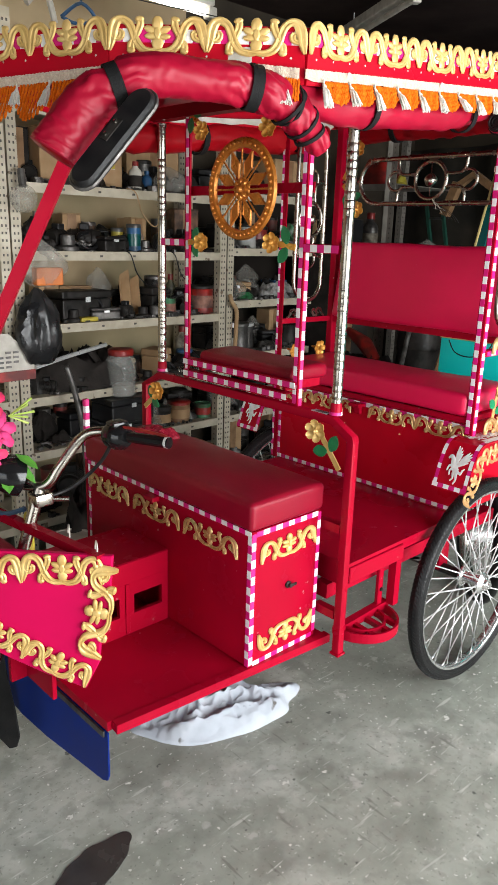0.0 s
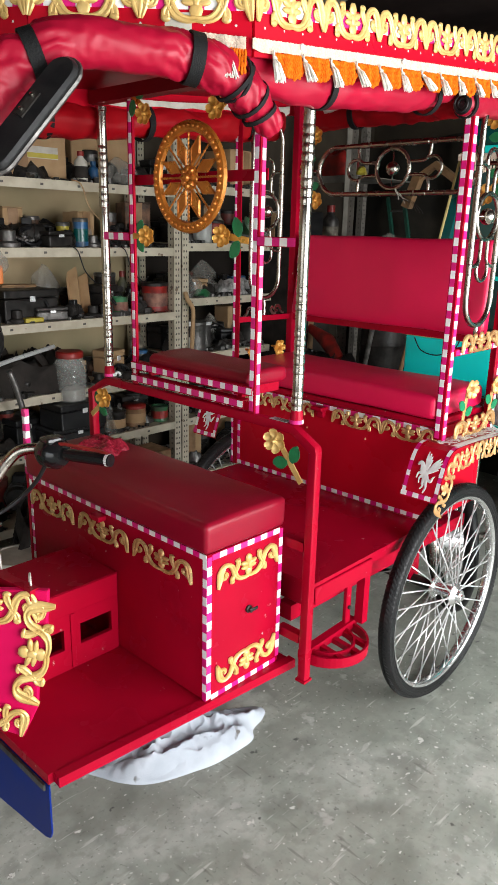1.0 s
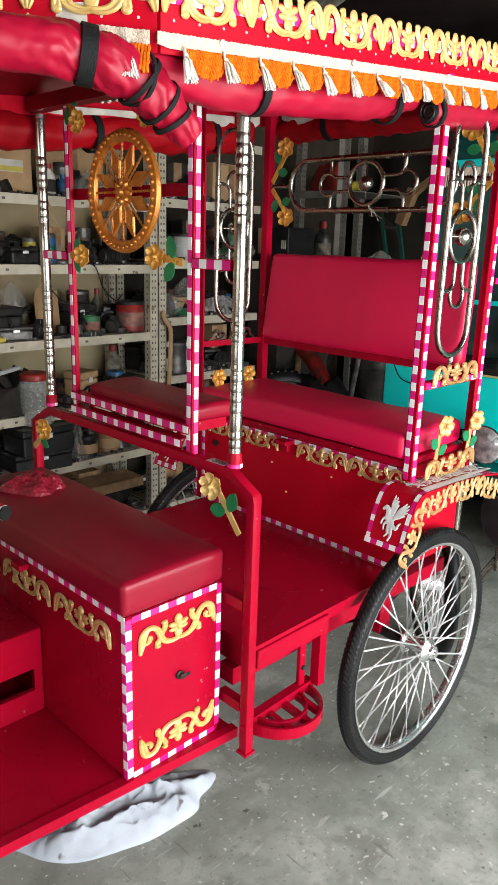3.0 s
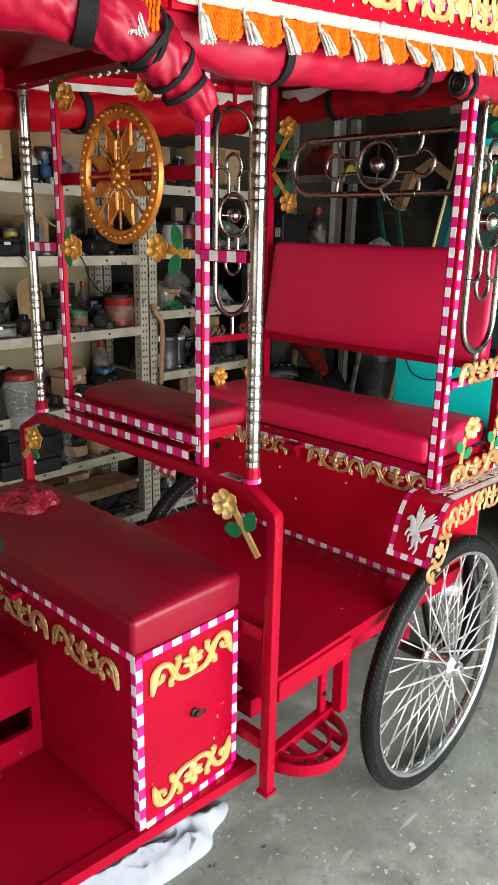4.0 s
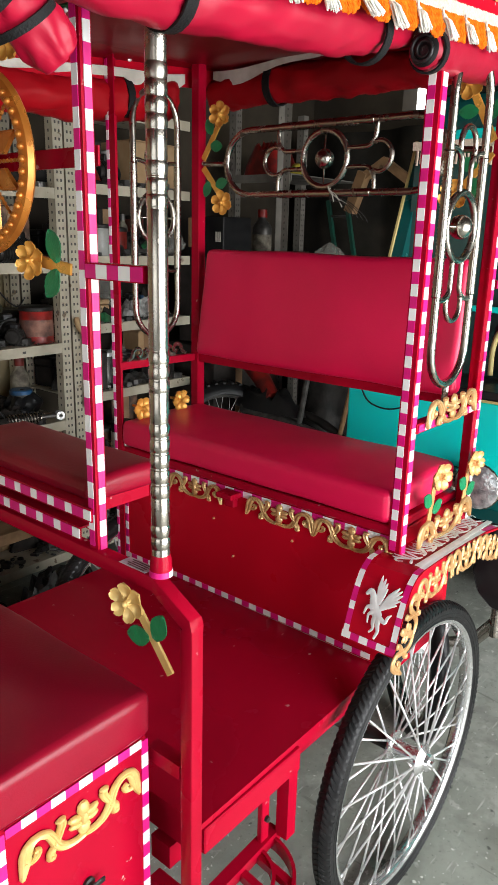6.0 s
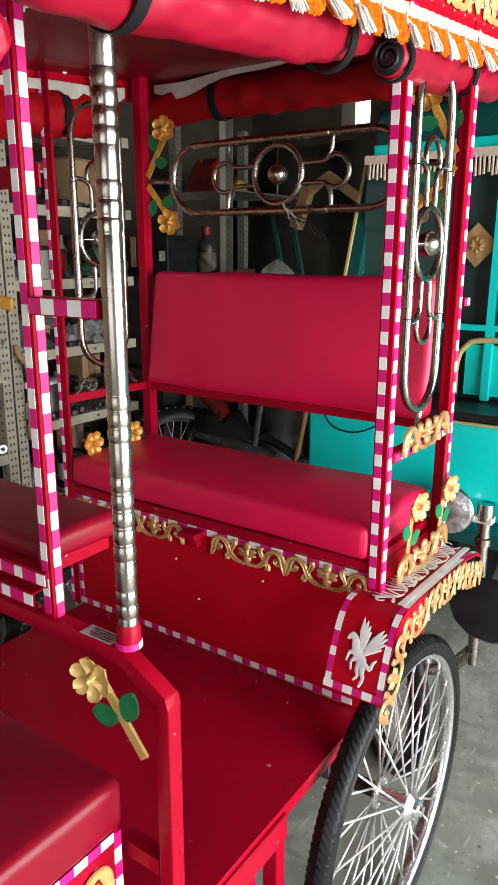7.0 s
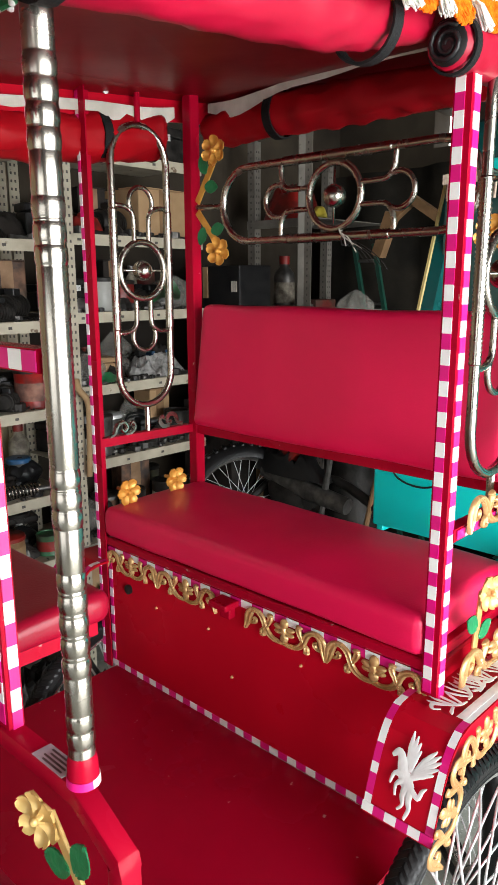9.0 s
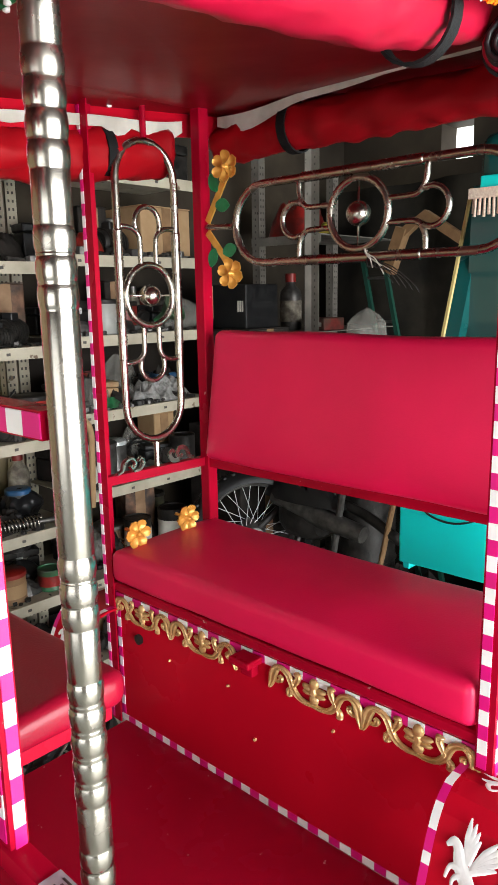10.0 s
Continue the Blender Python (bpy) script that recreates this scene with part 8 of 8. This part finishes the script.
# scattered small parts on every shelf
random.seed(21)
for x0, x1, levels in ((1.32, 2.26, LEVELS), (2.38, 2.87, (0.16, 0.455, 0.76, 1.02, 1.265, 1.515))):
    for z in levels:
        b = bmesh.new()
        for k in range(140):
            x, y, s = random.uniform(x0, x1), random.uniform(2.612, 2.80), random.uniform(0.005, 0.014) * random.choice((1, 1, 1.9))
            if k % 3 == 0:
                lathe([(0, 0), (s, 0), (s, s * 0.9), (s * 0.5, s), (s * 0.5, 0.001), (0, 0.001)], 8, pose(x, y, z + 0.001, 0, 0, 0), bm=b, mi=k % 4)
            elif k % 3 == 1:
                a = random.uniform(0, 6.3)
                tube([(x, y, z + 0.005), (x + 2.5 * s * math.cos(a), y + s * math.sin(a), z + 0.005 + random.uniform(0, 0.006))], s * 0.3, 6, bm=b, mi=k % 4)
            else:
                bb = box(-s, s, -s * 0.5, s * 0.5, 0, s * random.uniform(0.4, 1.0), 0.002, 1)
                bmesh.ops.transform(bb, matrix=pose(x, y, z, random.uniform(0, 12), random.uniform(0, 12), random.uniform(0, 180)), verts=bb.verts)
                join(b, bb, k % 4)
        thing("small_parts", b, [GREASE, GREYM, GREYM, GREASE], "scatter of small greasy nuts, bolts and fittings", "small parts", kind="stuff")
        for k in range(4):
            x = x0 + (x1 - x0) * (k + random.uniform(0.1, 0.9)) / 4
            heap(x, random.uniform(2.68, 2.76), z + 0.001, random.uniform(0.04, 0.08), random.uniform(0.03, 0.05), random.uniform(0.03, 0.075), random.choice((GREASE, GREYFAB, GREASE, GREYM)), "small greasy heap of worn parts on the shelf", x * 7 + z * 3, "greasy_lump", "parts", 9, False)
        for k in range(5):                                        # larger dark pieces at the back
            x = x0 + (x1 - x0) * (k + random.uniform(0.15, 0.85)) / 5
            s = random.uniform(0.06, 0.10)
            if k % 2:
                motor(x, 2.86, z + 0.002, s, random.uniform(0, 90), "dim greasy casing at the back of the shelf", int(x * 100), random.choice((GREASE, GREASE, GREYM)))
            else:
                block(x, 2.86, z + 0.002, s * 1.5, s, s * random.uniform(0.8, 1.3), random.uniform(-15, 15), random.choice((GREASE, BLACK, GREYFAB)), "dim dark case at the back of the shelf", "machine_case")
for k, (xa, za) in enumerate(((1.75, 1.247), (1.98, 1.247), (1.78, 1.49))):
    cable([(xa, 2.62, za + 0.006), (xa + 0.02, 2.585, za - 0.01), (xa + 0.05, 2.58, za - 0.09), (xa + 0.11, 2.585, za - 0.14), (xa + 0.15, 2.60, za - 0.12)], 0.0025, BLACK if k < 2 else CARD, "thin cable hanging over the shelf edge")
cable([(2.335, 2.59, 1.05), (2.33, 2.57, 1.02), (2.36, 2.57, 0.98), (2.37, 2.58, 0.90), (2.36, 2.58, 0.72)], 0.011, CARD, "brown twine and strap tied to the rack post")
# clutter on the dark rack and floor
bottle(3.50, 2.685, 1.237, 0.046, 0.235, GREYM, REDPLASTIC, "grey gas canister with a red valve on the rack", SMUDGED)
tin(3.50, 2.68, 0.902, 0.05, 0.12, GREASE, "dark paint tin on the rack")
rb = thing("flat_box", box(3.46, 3.60, 2.475, 2.56, 1.237, 1.287, 0.003, 1), FADEDRED, "small red cardboard box with pale print on the rack", "box")
for k in range(3):
    part("print_bar", box(3.4585, 3.4605, 2.49 + 0.02 * k, 2.505 + 0.02 * k, 1.252, 1.270), PAPER, rb)
bk = thing("black_carton", box(3.02, 3.20, 2.50, 2.70, 1.262, 1.425, 0.004, 1), BLACK, "black carton with white print on a stack of boxes", "box")
for k in range(3):
    part("print_bar", box(3.0185, 3.0205, 2.515 + 0.011 * k, 2.522 + 0.011 * k, 1.325, 1.365), PAPER, bk)
part("pale_edge", box(3.017, 3.0205, 2.672, 2.70, 1.30, 1.42), CARD, bk, "torn brown edge")
# cartons in near-black instead of cardboard brown: the corner's dimness painted on
carton(3.11, 2.60, 0.90, 0.24, 0.26, 0.36, 3, "brown carton under the black one, dimness in its colour", False, GREYFAB)
carton(3.11, 2.62, 0.0, 0.30, 0.30, 0.89, -4, "tall carton standing on the floor, dimness in its colour", False, GREYFAB)
heap(3.52, 2.66, 1.622, 0.10, 0.12, 0.14, REDPLASTIC, "red plastic fairing on the rack", 5.0, "fairing", "fairing")
heap(3.50, 2.50, 1.622, 0.04, 0.04, 0.05, YELLOWPL, "yellow plastic piece on the rack", 3.7, "plastic_piece", "plastic")
block(3.30, 2.86, 1.20, 0.12, 0.14, 0.02, 0, CARD, "flat brown carton on the wall side", "flat_box")
bag(3.30, 2.16, 1.18, 0.085, 0.15, BAG, "clear plastic bag of fittings by the ladder", 6.6)
dr = lathe([(0, 0), (0.115, 0), (0.119, 0.012), (0.115, 0.024), (0.115, 0.38), (0.121, 0.39), (0.115, 0.40), (0.115, 0.77), (0.121, 0.78), (0.115, 0.79), (0.115, 1.16), (0.119, 1.172), (0.115, 1.18), (0, 1.178)], 26, Matrix.Translation((3.31, 2.16, 0)))
thing("oil_drum", dr, GREASE, "narrow dark oil drum under the plastic bag", "drum", smooth=2)
heap(3.25, 2.0, 0.0, 0.3, 0.35, 0.35, GREYFAB, "dark heap of scrap and rags on the floor", 11.0, "scrap_heap", "scrap", 18, False)
heap(2.75, 2.2, 0.0, 0.20, 0.25, 0.30, GREYFAB, "dark heap of sacking on the floor", 13.0, "sacking", "sacking", 16, False)
thing("pipe", tube([(3.05, 2.20, 0.0), (2.95, 1.98, 0.95)], 0.012, 8), GREYM, "dark steel pipe leaning in the corner", "pipe")
thing("pipe", tube([(3.10, 2.05, 0.0), (3.00, 1.80, 0.98)], 0.010, 8), WOOD, "brown rod leaning in the corner", "pipe")
# floor items under the racks at the left
tin(1.28, 2.30, 0.0, 0.09, 0.20, PAPER, "dirty white paint bucket on the floor", None, None)
heap(1.45, 2.40, 0.0, 0.16, 0.12, 0.34, GREYFAB, "dark sack standing on the floor", 15.0, "sack", "sack", 16)
heap(1.75, 2.35, 0.0, 0.22, 0.14, 0.20, GREASE, "greasy scrap heap on the floor", 17.0, "scrap_heap", "scrap", 16, False)
heap(2.05, 2.35, 0.0, 0.22, 0.14, 0.22, GREASE, "greasy scrap heap on the floor", 19.0, "scrap_heap", "scrap", 16, False)
thing("wooden_plank", box(1.60, 2.10, 2.42, 2.56, 0.36, 0.40, 0.004), WOOD, "worn wooden plank lying on scrap", "plank")

# more of the crowd on the shelves: coils, tangles, dark bags and boxes
random.seed(77)
for x0, x1, levels in ((1.30, 2.26, LEVELS[1:6]), (2.38, 2.87, (0.455, 0.76, 1.02, 1.265, 1.515))):
    for z in levels:
        for k in range(5):
            x = x0 + (x1 - x0) * (k + random.uniform(0.2, 0.8)) / 5
            y = random.uniform(2.74, 2.80)
            q = random.randint(0, 5)
            if q == 0:
                wire_coil(x, y, z + 0.002, random.uniform(0.05, 0.075), random.choice((BLACK, RUBBER, GREASE)), "slack black coil of cable on the shelf", int(x * 1000))
            elif q == 1:
                bag(x, y, z + 0.001, random.uniform(0.05, 0.08), random.uniform(0.08, 0.13), random.choice((BLACK, GREYFAB, BAG)), "crumpled bag of spare parts on the shelf", x * 9)
            elif q == 2:
                tangle(x, y - 0.04, z + 0.001, random.uniform(0.045, 0.07), random.choice((STEEL, GREYM, WOOD)), "springy tangle of thin wire on the shelf", int(x * 777))
            elif q == 3:
                motor(x, y, z + 0.002, random.uniform(0.08, 0.12), random.uniform(0, 180), "greasy dark motor body on the shelf", int(x * 333))
            elif q == 4:
                block(x, y, z + 0.002, random.uniform(0.10, 0.16), 0.10, random.uniform(0.07, 0.13), random.uniform(-20, 20), random.choice((BLACK, GREASE, CARD)), "dusty dark parts box on the shelf", "parts_case")
            else:
                heap(x, y, z + 0.001, random.uniform(0.07, 0.11), 0.05, random.uniform(0.07, 0.12), random.choice((GREYFAB, GREASE)), "dark oily rag bundle on the shelf", x * 5, "rag", "rag")

# taller tins, jars, bottles and boxes standing at the backs of the shelves
random.seed(314)
for x0, x1, levels, gaps in ((1.31, 2.27, LEVELS[:6], (0.26, 0.20, 0.25, 0.25, 0.22, 0.24)), (2.37, 2.88, (0.16, 0.455, 0.76, 1.02, 1.265, 1.515), (0.26, 0.27, 0.23, 0.21, 0.22, 0.23))):
    for z, gap in zip(levels, gaps):
        x = x0 + random.uniform(0.02, 0.05)
        while x < x1 - 0.03:
            w = random.uniform(0.035, 0.07)
            h = gap * random.uniform(0.45, 0.85)
            y = random.uniform(2.80, 2.88)
            q = random.choice((0, 0, 1, 2, 2, 3, 4))
            if z == 0.68 and x < 2.05:                            # only low lumps beside the jar
                q, h = 4, 0.08
                w = min(w, 0.045)
            if q == 0:
                tin(x + w, y, z + 0.001, w * 0.85, h * 0.8, random.choice((RUSTY, FADEDRED, OLIVE, GREYM, GREASE)), "grimy old tin standing at the back of the shelf", random.choice((None, SMUDGED, RUSTY)), random.choice((None, GREYM, GREASE)))
            elif q == 1:
                bottle(x + w * 0.7, y, z + 0.001, w * 0.6, h, random.choice((CLEAR, GREENPL, OLIVE, SMUDGED)), random.choice((REDPLASTIC, BLACK, GREYM)), "dusty plastic bottle at the back of the shelf", random.choice((None, SMUDGED)))
            elif q == 2:
                carton(x + w, y, z + 0.001, w * 2, 0.10, h, random.uniform(-14, 14), "dusty cardboard box at the back of the shelf", False, random.choice((CARD, RUSTY, GREYFAB)))
            elif q == 3:
                bag(x + w, y, z + 0.001, w * 1.1, h, random.choice((BAG, BLACK, GREYFAB)), "dusty crumpled bag at the back of the shelf", x * 11)
            else:
                motor(x + w, y, z + 0.002, w * 1.9, random.uniform(0, 180), "dark worn casing at the back of the shelf", int(x * 500 + z * 90), random.choice((GREASE, GREYM, RUSTY)))
            x += 2 * w + random.uniform(0.0, 0.03)

# front row of greasy pieces on the left rack
random.seed(5)
for z in (0.682, 0.967, 1.247):
    for k in range(7):
        x = 1.40 + k * 0.125 + random.uniform(-0.03, 0.03)
        s = random.uniform(0.045, 0.075)
        if k % 3 == 0:
            motor(x, 2.665, z, s, random.uniform(0, 180), "small greasy casting at the shelf edge", k * 31 + int(z * 50))
        elif k % 3 == 1:
            bm = lathe([(0, 0), (s * 0.6, 0), (s * 0.62, s * 0.2), (s * 0.4, s * 0.3), (s * 0.4, s * 0.8), (s * 0.2, s * 0.85), (0, s * 0.85)], 14, pose(x, 2.655, z, 0, 0, 0))
            thing("hub_casting", bm, random.choice((GREASE, GREYM)), "worn metal hub casting at the shelf edge", "casting", smooth=2)
        else:
            wire_coil(x, 2.69, z, s * 0.8, random.choice((BLACK, GREASE)), "small black coil of cable on the shelf", k + int(z * 100))

# plastic hangers and a strap hanging over the canopy
HX, HY, HZ = 1.46, 2.40, 2.04
hg = root("plastic_hanger", HX, HY, HZ, "blue plastic clothes hanger hooked over a wire", "hanger")
part("hanger_bar", tube(smooth_path([(HX - 0.075, HY, HZ - 0.035), (HX, HY, HZ + 0.02), (HX + 0.055, HY, HZ - 0.02), (HX - 0.02, HY, HZ - 0.045), (HX - 0.075, HY, HZ - 0.035)], 4), 0.006, 8), BLUEPL, hg, "", True)
part("hook", tube(smooth_path([(HX, HY, HZ + 0.02), (HX + 0.01, HY, HZ + 0.08), (HX + 0.04, HY, HZ + 0.10)], 4), 0.004, 6), BLUEPL, hg, "", True)
thing("white_strap", tube([(HX - 0.20, HY, HZ - 0.02), (HX - 0.13, HY, HZ + 0.05), (HX - 0.10, HY, HZ - 0.06)], [0.012, 0.016, 0.010], 6), PAPER, "white plastic strap hanging over a wire", "strap")
thing("wire", tube(smooth_path([(HX - 0.6, HY + 0.02, HZ + 0.10), (HX, HY + 0.01, HZ + 0.075), (HX + 0.6, HY, HZ + 0.10)], 5), 0.002, 5), GREASE, "thin line strung under the ceiling", "wire")

# loose cable hanging behind the bench
thing("cable", tube(smooth_path([(2.335, 1.40, 0.985), (2.333, 1.40 - 0.03, 0.945), (2.333, 1.40 - 0.09, 0.935), (2.333, 1.40 - 0.15, 0.96), (2.335, 1.40 - 0.17, 0.995)], 5), 0.0022, 6), BLACK, "thin black cable looped on the teal panel", "cable", smooth=True)
